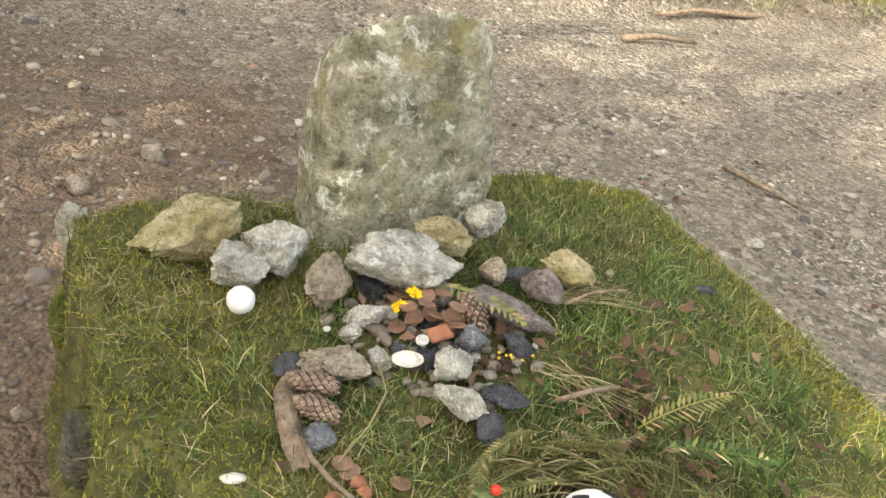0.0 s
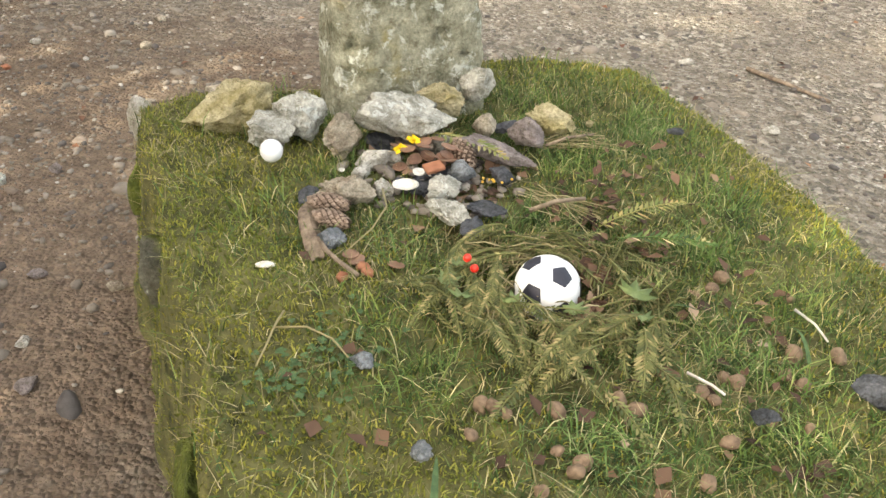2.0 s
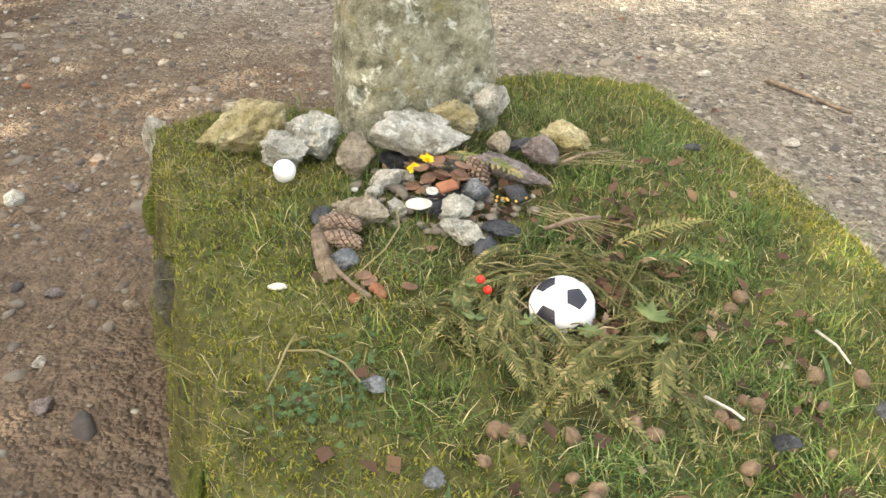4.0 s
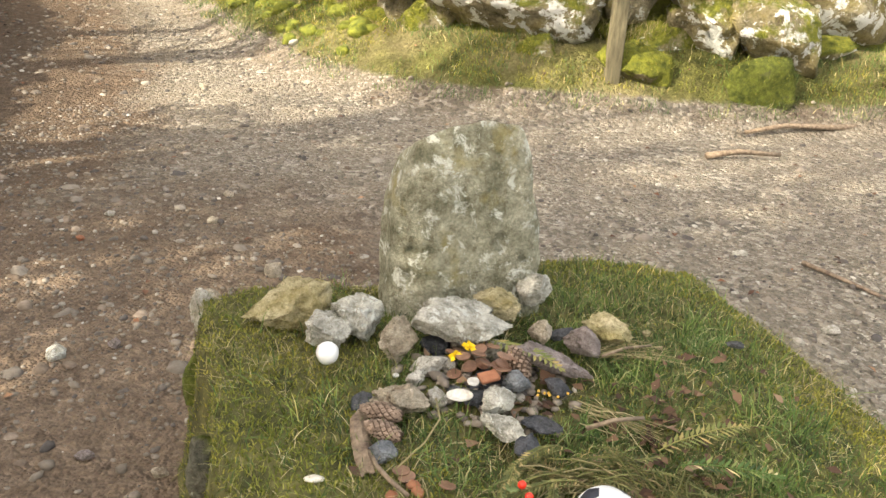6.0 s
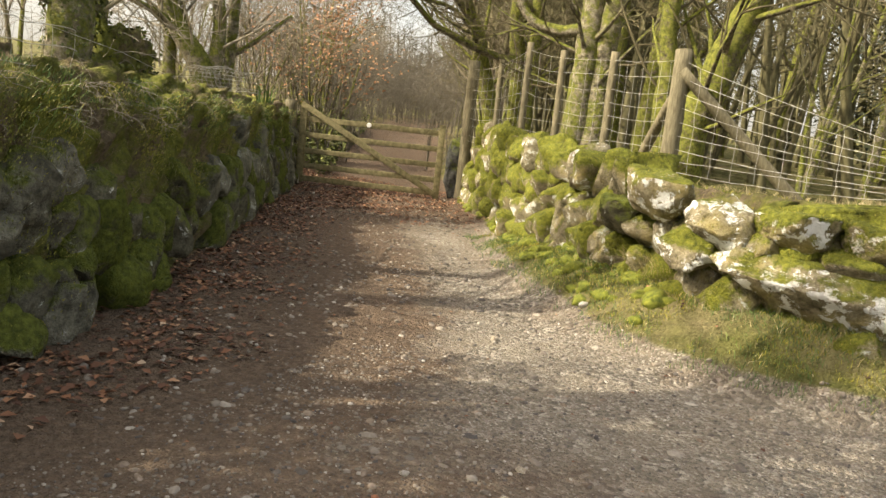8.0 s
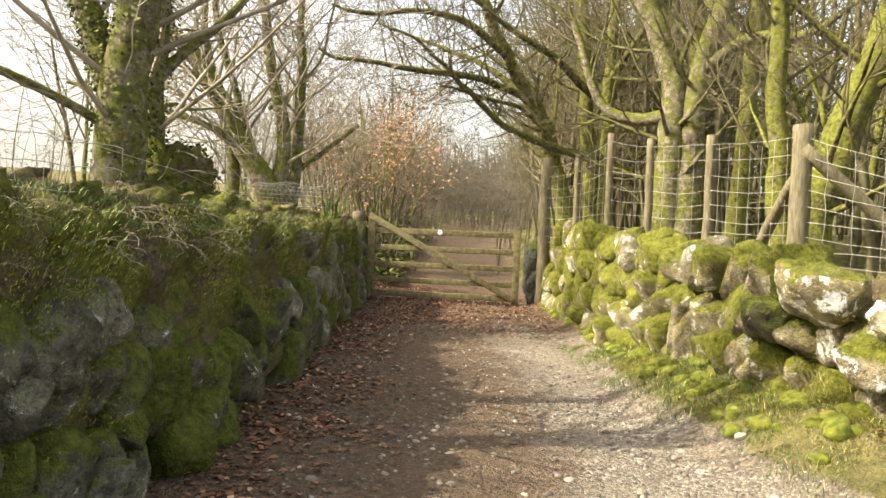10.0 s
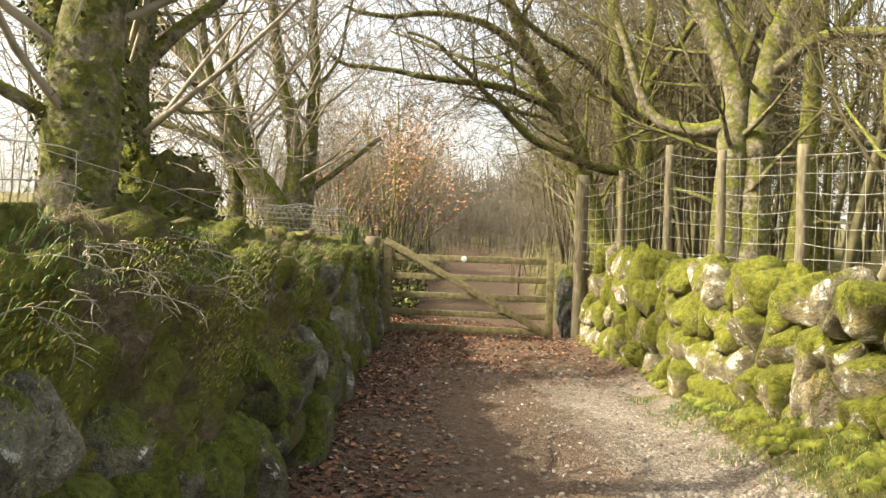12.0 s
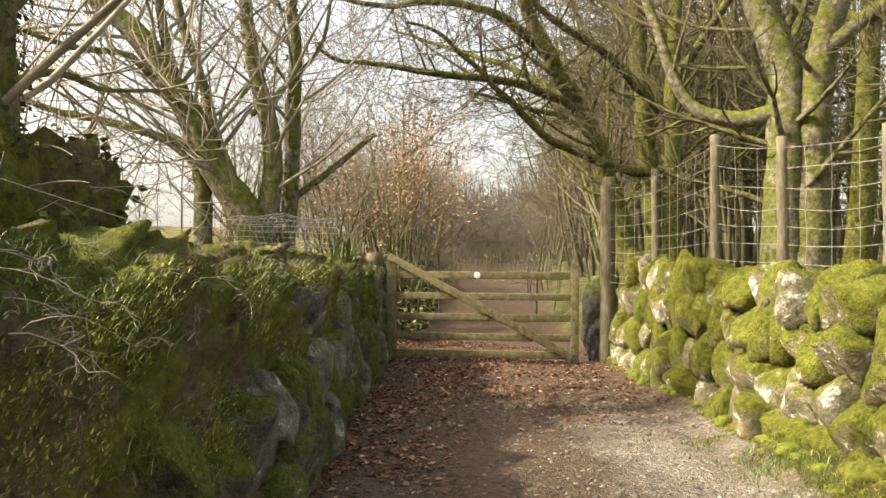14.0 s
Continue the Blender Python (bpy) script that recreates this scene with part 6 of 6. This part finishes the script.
def build_wreath():
    r = random.Random(41)
    thing = empty("conifer_wreath", pose(0.36, 0.755, 0.39), "wreath of withered conifer sprigs and straw on the turf", "wreath")
    for k in range(110):
        g = Geo()
        a = r.uniform(0, 6.28)
        rad = r.uniform(0.055, 0.15)
        p = Vector((math.cos(a) * rad * 1.1, math.sin(a) * rad, 0.018 + 0.025 * r.random()))
        b = a + math.pi / 2 * r.choice((1, 1, -1)) + r.gauss(0, 0.45)
        d = Vector((math.cos(b), math.sin(b), r.uniform(0.05, 0.45)))
        sprig(g, p, d.normalized(), r.uniform(0.07, 0.155), r.uniform(0.011, 0.02), r, 22, 0.05)
        part("sprig", g, CONIFER, thing)
    g = Geo()
    for k in range(170):
        a = r.uniform(0, 6.28)
        rad = r.uniform(0.05, 0.11)
        p = Vector((math.cos(a) * rad, math.sin(a) * rad, r.uniform(0.004, 0.03)))
        b = a + 1.57 + r.gauss(0, 0.5)
        q = p + Vector((math.cos(b), math.sin(b), r.uniform(-0.15, 0.3))) * r.uniform(0.03, 0.07)
        g.tube([p, p.lerp(q, 0.5) + Vector((0, 0, 0.006)), q], [0.0012, 0.0012, 0.0008], 3, False)
    tagged(part("straw", g, DRY, thing, "pale straw woven through the sprigs"), kind="stuff")
    g = Geo()
    for k in range(60):
        a = r.uniform(-1.2, 1.0)
        p = Vector((math.cos(a) * r.uniform(0.05, 0.085), math.sin(a) * r.uniform(0.04, 0.08), 0.01 + 0.02 * r.random()))
        e = Vector((r.gauss(0, 1), r.gauss(0, 1), 0.4)).normalized() * 0.022
        g.card(p, e, e.orthogonal().normalized() * 0.014, 0.003)
    tagged(part("dead_leaves", g, LEAF_DULL, thing, "brown dead leaves in the nest"), kind="stuff")


build_wreath()


def build_football():
    rad = 0.0465
    ball = empty("football", pose(0.352, 0.745, 0.414), "small black and white football in a nest of sprigs", "ball")
    bm = bmesh.new()
    bmesh.ops.create_icosphere(bm, subdivisions=1, radius=1)
    bm.verts.ensure_lookup_table()
    a = bm.verts[0].co.normalized()
    b = bm.verts[0].link_edges[0].other_vert(bm.verts[0]).co.normalized()
    view = (Vector((0.245, -0.176, 1.103)) - Vector((0.352, 0.745, 0.437))).normalized()
    rt = Vector((0, 0, 1)).cross(view).normalized()
    up = view.cross(rt)
    p, q = (rt * 0.38 + up * 0.41 + view * 0.83).normalized(), (rt * -0.42 + up * -0.26 + view * 0.87).normalized()

    def frame3(x, y):
        z = x.cross(y).normalized()
        return Matrix((x, z.cross(x), z)).transposed()

    spin = frame3(p, q) @ frame3(a, b).transposed()
    tris = [[spin @ v.co for v in f.verts] for f in bm.faces]
    bm.free()
    white, pent, n = Geo(), {}, 9
    for A, B, C in tris:
        for i in range(n):
            for j in range(n - i):
                cells = [((i, j), (i + 1, j), (i, j + 1))]
                if i + j < n - 1:
                    cells.append(((i + 1, j), (i + 1, j + 1), (i, j + 1)))
                for cell in cells:
                    bary = [((n - a - b) / n, a / n, b / n) for a, b in cell]
                    mid = [sum(t) / 3 for t in zip(*bary)]
                    q = [(A * x + B * y + C * z).normalized() for x, y, z in bary]
                    if max(mid) > 2 / 3:
                        key = tuple(round(c, 3) for c in (A, B, C)[mid.index(max(mid))])
                        pent.setdefault(key, Geo()).add([tuple(p * rad * 1.006) for p in q], [(0, 1, 2)])
                    white.add([tuple(p * rad) for p in q], [(0, 1, 2)])
    part("cover", white, WHITE, ball, "white panels")
    for g in pent.values():
        part("black_panel", g, BLACK, ball, "black five-sided panel")


build_football()


def build_fern(loc, d, length, width, mat, seed, name, label, n=17):
    g = Geo()
    sprig(g, Vector(loc), Vector(d).normalized(), length, width, random.Random(seed), n, 0.02)
    return tagged(part(name, g, mat), label, "fern", "fern fronds on the grave")


build_fern((0.13, 1.14, 0.445), (0.95, -0.35, 0.12), 0.18, 0.028, FERN, 3, "fern_frond", "browning fern frond across the offerings")
build_fern((0.44, 0.93, 0.405), (0.8, 0.5, 0.25), 0.17, 0.03, FERN, 4, "fern_frond", "green fern frond lying in the grass")
build_fern((0.47, 0.90, 0.405), (0.9, 0.2, 0.2), 0.15, 0.03, GRASS, 5, "fern_frond", "green fern frond lying in the grass")
for k, (x, y, dx, dy) in enumerate([(0.30, 0.86, 0.6, 0.5), (0.34, 0.89, 0.9, 0.2), (0.27, 0.70, -0.8, 0.2), (0.24, 0.66, -0.5, 0.4), (0.47, 0.66, 0.5, -0.7), (0.50, 0.63, 0.2, -0.9), (0.33, 0.60, -0.3, -0.7), (0.42, 0.58, 0.3, -0.8), (0.23, 0.78, -0.8, -0.1), (0.45, 0.84, 0.7, 0.6)]):
    build_fern((x, y, mound_z(x, y) + 0.015), (dx, dy, 0.2), 0.12, 0.015, CONIFER, 60 + k, "conifer_sprig", "withered conifer sprig on the turf", 14)


def holly_leaf(loc, size, turn):
    g = Geo()
    n = 14
    rim = []
    for k in range(n):
        w = 2 * math.pi * k / n
        s = 1.0 if k % 2 == 0 else 0.62
        rim.append((math.cos(w) * size * 0.5 * s, math.sin(w) * size * 0.28 * s, 0.12 * size * (1 if k % 2 == 0 else -0.3)))
    g.add([(0, 0, 0)] + rim, [(0, k + 1, (k + 1) % n + 1) for k in range(n)])
    ob = part("holly_leaf", g, HOLLY)
    ob.matrix_world = pose(*loc, *turn)
    md = ob.modifiers.new("thickness", "SOLIDIFY")
    md.thickness = 0.0008
    return tagged(ob, "spiny pale green holly leaf on the wreath", "leaf", "holly leaves")


for loc, s, t in (((0.215, 0.735, 0.425), 0.055, (20, 10, 60)), ((0.235, 0.70, 0.425), 0.045, (-10, 15, 20)), ((0.30, 0.70, 0.425), 0.04, (20, -20, -40)), ((0.385, 0.685, 0.428), 0.04, (30, 0, 10)), ((0.47, 0.73, 0.43), 0.06, (10, 10, -20)), ((0.475, 0.69, 0.42), 0.055, (0, 20, 80)), ((0.225, 0.765, 0.43), 0.04, (0, 20, 120))):
    holly_leaf(loc, s, t)
for x, y, z in ((0.238, 0.762, 0.442), (0.249, 0.748, 0.435)):
    b = part("red_berry", rock_mesh("red_berry", 9, 3, 0, 0.0, 0.02), RED)
    b.matrix_world = pose(x, y, z) @ Matrix.Diagonal((0.0062, 0.0062, 0.0062, 1))
    tagged(b, "bright red holly berry", "berry", "holly berries")


def flower(loc, seed):
    r = random.Random(seed)
    thing = empty("gorse_flower", pose(*loc), "yellow gorse blossom laid on the stones", "flower", "gorse blossoms")
    for k in range(5):
        g = Geo()
        a = Vector((r.gauss(0, 1), r.gauss(0, 1), r.uniform(0.2, 1))).normalized() * 0.012
        g.card(Vector((0, 0, 0.004)), a, a.orthogonal().normalized() * 0.011, 0.003)
        part("petal", g, YELLOW, thing)


flower((0.107, 1.07, 0.44), 1)
flower((0.100, 1.062, 0.436), 4)
flower((0.128, 1.10, 0.44), 2)
flower((0.122, 1.105, 0.443), 3)
for k in range(7):
    b = part("bead", rock_mesh("bead", 9, 2, 0, 0.0, 0.0), GOLD)
    b.matrix_world = pose(0.268 + rr.gauss(0, 0.012), 1.01 + rr.gauss(0, 0.008), 0.428) @ Matrix.Diagonal((0.0024, 0.0024, 0.0024, 1))
    tagged(b, "small gold bead among dead leaves", "bead", "gold beads")


def husk(x, y, seed):
    me = rock_mesh("beech_husk", seed, 2, 3, 0.0, 0.2)
    ob = part("beech_husk", me, HUSK)
    s = 0.009 + 0.002 * (seed % 3)
    ob.matrix_world = pose(x, y, mound_z(x, y) + 0.012, 20 * seed, 13 * seed, 0) @ Matrix.Diagonal((s, s, s * 0.8, 1))
    return tagged(ob, "brown beech-nut husk in the grass", "husk", "beech husks")


for k, (x, y) in enumerate([(0.36, 0.54), (0.30, 0.53), (0.285, 0.545), (0.39, 0.47), (0.36, 0.48), (0.38, 0.455), (0.46, 0.56), (0.56, 0.59), (0.545, 0.60), (0.69, 0.70), (0.67, 0.66), (0.685, 0.64), (0.60, 0.64), (0.585, 0.645), (0.44, 0.57), (0.27, 0.55), (0.67, 0.56), (0.63, 0.575), (0.57, 0.53), (0.72, 0.83), (0.60, 0.82), (0.62, 0.85), (0.34, 0.42), (0.53, 0.46), (0.75, 0.70), (0.26, 0.50)]):
    husk(x, y, 20 + k)
litter("offering_leaves", 1300, 0.024, 54, 0.0, 0.7, 0.35, 1.25, lambda X, Y: 0.5 * smooth(0.17, 0.05, np.hypot(X - 0.17, Y - 1.07)) + 0.6 * smooth(0.2, 0.05, np.hypot(X - 0.4, Y - 0.98)) + 0.05 + 0.20 * smooth(0.25, 0.5, X), lambda X, Y: np.array([mound_z(a, b) for a, b in zip(X, Y)]) + 0.004, LEAF_DULL, "brown dead leaves among the offerings", 0.6)


def build_straw_wisp(a, b, seed, count=34):
    """A loose wisp of dead stalks lying on the turf."""
    r = random.Random(seed)
    g = Geo()
    A, B = Vector((*a, mound_z(*a) + 0.02)), Vector((*b, mound_z(*b) + 0.016))
    for _ in range(count):
        p = A + Vector((r.gauss(0, 0.016), r.gauss(0, 0.016), r.uniform(-0.004, 0.012)))
        q = B + Vector((r.gauss(0, 0.032), r.gauss(0, 0.026), r.uniform(-0.008, 0.008)))
        m = p.lerp(q, 0.5) + Vector((0, 0, r.uniform(0.0, 0.014)))
        g.tube([p, m, q], [0.0008, 0.0008, 0.0005], 4, False)
    return tagged(part("straw_wisp", g, DRY), "wisp of pale dead stalks lying on the turf", "straw", kind="stuff")


build_straw_wisp((0.358, 1.20), (0.468, 1.226), 1)
build_straw_wisp((0.33, 1.02), (0.43, 0.99), 2, 20)


# clover, long blades and small clay crumbs in the turf
def build_clover(x, y, seed):
    r = random.Random(seed)
    g = Geo()
    for _ in range(45):
        px, py = x + r.gauss(0, 0.035), y + r.gauss(0, 0.025)
        c = Vector((px, py, mound_z(px, py) + r.uniform(0.006, 0.014)))
        a0 = r.uniform(0, 6.28)
        for k in range(3):
            a = a0 + 2.09 * k
            d = Vector((math.cos(a), math.sin(a), r.uniform(-0.1, 0.25))) * 0.0065
            g.card(c, d, Vector((-math.sin(a), math.cos(a), 0)) * 0.007, 0.001)
    return tagged(part("clover_patch", g, CLOVER), "patch of dark green clover leaves in the turf", "clover", kind="stuff")


build_clover(0.032, 0.557, 3)
build_clover(0.032 + 0.05, 0.557 + 0.07, 4)


def long_blade(a, b, width, seed):
    g = Geo()
    A, B = Vector((*a, mound_z(*a) + 0.01)), Vector((*b, mound_z(*b) + 0.022))
    side = (B - A).cross(Vector((0, 0, 1))).normalized() * width / 2
    pts = [A.lerp(B, k / 6) + Vector((0, 0, 0.018 * math.sin(math.pi * k / 6))) for k in range(7)]
    for k, q in enumerate(pts):
        w = side * (1 - (k / 6) ** 2 * 0.9)
        g.v += [tuple(q - w), tuple(q + Vector((0, 0, -0.0012))), tuple(q + w)]
    g.f += [(3 * k + j, 3 * k + j + 1, 3 * k + j + 4, 3 * k + j + 3) for k in range(6) for j in range(2)]
    return tagged(part("long_blade", g, CLOVER), "long bright green leaf blade lying in the turf", "leaf", "long leaf blades")


long_blade((0.226, 0.379), (0.223, 0.46), 0.009, 1)
long_blade((0.706, 0.681), (0.693, 0.751), 0.006, 2)
long_blade((0.476, 0.722), (0.564, 0.746), 0.007, 3)
for k, (x, y) in enumerate(((0.085, 0.789), (0.06, 0.764), (0.095, 0.776))):
    rock("clay_crumb", (x, y, mound_z(x, y) + 0.008), (0.026 - 0.004 * k, 0.02, 0.014), CLAY, "red-brown clay crumb beside the twig", 820 + k, (0, 0, 50 * k), "shard", "clay crumbs", 2)


def build_daffodils():
    thing = empty("daffodil_clump", pose(-6.95, 8.35, 1.36), "clump of green daffodil leaves on the bank", "plant")
    r = random.Random(3)
    for k in range(16):
        g = Geo()
        a = r.uniform(0, 6.28)
        p = Vector((r.gauss(0, 0.06), r.gauss(0, 0.06), 0))
        d = Vector((math.cos(a) * 0.35, math.sin(a) * 0.35, 1)).normalized() * r.uniform(0.2, 0.32)
        w = Vector((-math.sin(a), math.cos(a), 0)) * 0.008
        o = Vector((math.cos(a), math.sin(a), -0.6)) * 0.05
        g.add([tuple(p - w), tuple(p + w), tuple(p + d * 0.6 + w), tuple(p + d * 0.6 - w), tuple(p + d + o)], [(0, 1, 2, 3), (3, 2, 4)])
        part("leaf", g, GRASS, thing)


build_daffodils()


def build_bank_wire():
    """Sagging wire netting along the near bank top."""
    g = Geo()
    r = random.Random(2)
    def at(f, z):
        s = LEFT.s[3] + 0.4 + 2.0 * f
        q, t, b = LEFT.at(s)
        d = 0.34 + 0.08 * noise.noise(Vector((f * 6, z * 3, 1)))
        return Vector((q.x + b.x * d, q.y + b.y * d, z + 0.04 * noise.noise(Vector((f * 5, z, 4)))))
    for j in range(3):
        g.tube([at(k / 20, 1.36 + 0.11 * j) for k in range(21)], [0.0022] * 21, 4, False)
    for i in range(1, 20, 2):
        g.tube([at(i / 20 + 0.01 * noise.noise(Vector((i, j, 0.5))), 1.36 + 0.11 * j) for j in range(3)], [0.0016] * 3, 4, False)
    return tagged(part("bank_netting", g, WIRE), "rusty grey wire netting sagging along the bank", "netting", kind="stuff")


build_bank_wire()


def build_netting():
    """A crumpled length of wire netting left on the bank."""
    r = random.Random(12)
    g = Geo()
    def at(u, v):
        w = u * 5.5
        rad = 0.16 + 0.05 * noise.noise(Vector((u * 4, v * 3, 1)))
        return Vector((-7.05 + (v - 0.5) * 0.45 + 0.05 * noise.noise(Vector((u * 5, v * 5, 2))), 7.75 + (v - 0.5) * 0.55 + math.cos(w) * rad, 1.58 + math.sin(w) * rad * 0.8))
    for i in range(15):
        g.tube([at(k / 12, i / 14) for k in range(13)], [0.0022] * 13, 3, False)
        g.tube([at(i / 14, k / 12) for k in range(13)], [0.0022] * 13, 3, False)
    return tagged(part("wire_roll", g, WIRE), "crumpled roll of wire netting on the bank", "netting", kind="stuff")


build_netting()

# felled logs in the clearing behind the wall
for k, (x, y, L, a) in enumerate([(2.4, 11.6, 2.2, 20), (3.0, 12.3, 2.4, 12), (2.2, 10.6, 1.6, 35), (3.4, 11.2, 2.0, -10), (4.2, 12.8, 2.6, 25)]):
    z = hz(x, y) + 0.12
    c, s = math.cos(radians(a)), math.sin(radians(a))
    g = pole([(x, y, z), (x + c * L / 2, y + s * L / 2, z + 0.03), (x + c * L, y + s * L, z + 0.02)], [0.13, 0.125, 0.11], 12, k)
    tagged(part("felled_log", g, BARK_PALE if k % 2 else POST), "felled log lying in the clearing", "log", "felled logs")


# ---- wall stones ----
FORMS = [rock_mesh("wall_stone_form", 200 + k, 3, 10, 0.6, 0.22) for k in range(12)]
SLABS = [rock_mesh("slab_form", 230 + k, 3, 7, 0.85, 0.15) for k in range(8)]


def set_stone(parent, q, b, t, z, w, d, h, r, material, name="stone", form=None, tip=13):
    me = form or r.choice(FORMS)
    key = (me.name, material.name)
    if key not in SHARED:
        c = me.copy()
        c.materials.clear()
        c.materials.append(material)
        SHARED[key] = c
    ob = new(name, SHARED[key])
    ob.parent = parent
    yaw = math.degrees(math.atan2(t.y, t.x))
    ob.matrix_world = pose(q.x, q.y, z, r.uniform(-tip, tip), r.uniform(-tip, tip), yaw + r.uniform(-9, 9)) @ Matrix.Diagonal((w / 2, d / 2, h / 2, 1))
    return ob


SHARED = {}


def lay_courses(parent, line, s0, s1, z0, top, courses, wide, material, seed, back, batter, limit=290, depth=0.34, odd=None, rise=(0.85, 1.65), forms=None, tip=13):
    r = random.Random(seed)
    count = 0
    for c in range(courses):
        s = s0 + r.uniform(0, 0.2)
        while s < s1 and count < limit:
            w = r.uniform(*wide) * (1.15 - 0.12 * c)
            q, t, b = line.at(s + w / 2)
            tall = top(s)
            hc = (tall - z0) / courses
            z = z0 + hc * (c + 0.5) + r.uniform(-0.08, 0.08)
            k = back + batter * c + r.uniform(-0.035, 0.04)
            p = Vector((q.x + b.x * k, q.y + b.y * k))
            if not (odd and odd(p, z)):
                set_stone(parent, p, b, t, z, w * 1.12, depth * r.uniform(0.85, 1.2), hc * r.uniform(*rise), r, material, "stone", r.choice(forms or FORMS), tip)
                count += 1
            s += w * r.uniform(0.9, 1.02)


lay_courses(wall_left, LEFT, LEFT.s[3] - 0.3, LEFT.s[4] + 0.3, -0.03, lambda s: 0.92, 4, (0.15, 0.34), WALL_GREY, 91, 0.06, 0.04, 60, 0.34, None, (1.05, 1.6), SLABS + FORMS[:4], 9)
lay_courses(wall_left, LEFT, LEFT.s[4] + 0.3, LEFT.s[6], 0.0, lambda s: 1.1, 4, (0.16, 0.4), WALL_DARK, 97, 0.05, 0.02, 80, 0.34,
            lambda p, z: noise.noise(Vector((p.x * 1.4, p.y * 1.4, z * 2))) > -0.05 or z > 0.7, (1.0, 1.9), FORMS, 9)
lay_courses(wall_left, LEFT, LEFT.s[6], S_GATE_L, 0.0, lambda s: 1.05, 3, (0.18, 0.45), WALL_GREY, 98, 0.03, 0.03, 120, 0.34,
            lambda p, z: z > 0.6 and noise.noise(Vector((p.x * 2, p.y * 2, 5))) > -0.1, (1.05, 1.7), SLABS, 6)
lay_courses(wall_right, RIGHT, RIGHT.s[9] - 0.75, S_GATE_R - 0.15, 0.0, lambda s: 1.18 + 0.03 * (s - RIGHT.s[9]), 4, (0.25, 0.5), WALL_STONE, 92, 0.0, 0.05, 200, 0.42, None, (1.1, 1.75), FORMS + SLABS[:4], 10)
lay_courses(wall_right, RIGHT, RIGHT.s[3], RIGHT.s[5], 0.15, lambda s: 1.0, 3, (0.35, 0.8), WALL_BOULDER, 93, 0.06, 0.05, 40, 0.45)
lay_courses(wall_right, RIGHT, RIGHT.s[5], RIGHT.s[9] - 0.3, 0.14, lambda s: 0.82, 3, (0.24, 0.45), WALL_STONE, 94, 0.10, 0.03, 60, 0.4, None, (1.0, 1.6))
r_big = random.Random(95)
BIG_FORMS = [rock_mesh("boulder_form", 260 + k, 4, 16, 0.62, 0.26) for k in range(6)]
for x, y, z, w, d, h, yaw, tip, mat in ((-1.28, 5.80, 0.98, 0.62, 0.45, 0.36, -40, 4, WALL_BOULDER), (-0.74, 5.38, 0.86, 0.42, 0.4, 0.34, -20, 8, WALL_BOULDER), (-0.34, 5.30, 0.88, 0.46, 0.42, 0.28, -6, 6, WALL_BOULDER),
                                        (0.12, 5.30, 0.85, 0.38, 0.4, 0.32, 4, 8, WALL_BOULDER), (-0.98, 5.46, 0.67, 0.46, 0.4, 0.26, -35, 18, WALL_BOULDER), (-0.08, 5.20, 0.58, 1.15, 0.5, 0.38, 0, 3, WALL_BOULDER),
                                        (0.78, 5.28, 0.80, 0.75, 0.5, 0.17, 8, 5, WALL_BOULDER), (0.55, 5.42, 0.92, 0.7, 0.5, 0.2, 5, 4, WALL_STONE), (-0.05, 5.5, 1.02, 0.9, 0.5, 0.16, 5, 4, WALL_STONE),
                                        (-1.6, 6.15, 0.78, 0.4, 0.4, 0.3, -45, 6, WALL_DARK), (1.15, 5.25, 0.55, 0.42, 0.4, 0.4, 10, 10, WALL_BOULDER), (1.55, 5.2, 0.5, 0.5, 0.45, 0.5, 14, 12, WALL_BOULDER),
                                        (0.72, 4.9, 0.28, 0.42, 0.3, 0.26, 8, 6, WALL_STONE), (0.10, 4.95, 0.32, 0.3, 0.25, 0.22, 8, 6, WALL_STONE), (1.45, 4.95, 0.24, 0.5, 0.3, 0.34, 20, 10, WALL_GREY)):
    a = radians(yaw)
    set_stone(wall_right, Vector((x, y)), None, Vector((math.cos(a), math.sin(a))), z, w * 1.12, d, h * 1.12, r_big, mat, "boulder", r_big.choice(BIG_FORMS), tip)


def stone_moss(name, parent, count, tall, label, seed, low=-0.15):
    """Moss tufts rooted on the upward and weather faces of a wall's stones."""
    r = random.Random(seed)
    X, Y, Z, NX, NY = [], [], [], [], []
    stones = [o for o in parent.children if o.name.startswith(("stone", "boulder"))]
    while len(X) < count:
        o = r.choice(stones)
        f = r.choice(o.data.polygons)
        m = o.matrix_basis
        n = (m.to_3x3().inverted().transposed() @ f.normal).normalized()
        p = m @ f.center
        if n.z < low or noise.noise(p * 4.5) + 0.5 * n.z < r.uniform(-0.1, 0.35):
            continue
        a = m @ o.data.vertices[f.vertices[0]].co
        p = p.lerp(a, r.uniform(-0.5, 0.9))
        X.append(p.x)
        Y.append(p.y)
        Z.append(p.z - 0.003)
        NX.append(n.x * 0.6)
        NY.append(n.y * 0.6)
    me = blade_mesh(name, *[np.array(a) for a in (X, Y, Z)], tall, 0.005, 0.9, seed, np.array(NX), np.array(NY))
    return tagged(part(name, me, MOSS_BLADES), label, "moss", kind="stuff")


stone_moss("wall_moss", wall_right, 42000, 0.017, "bright moss tufts on the wall stones", 39)
stone_moss("damp_wall_moss", wall_left, 18000, 0.018, "moss tufts on the left wall stones", 41)
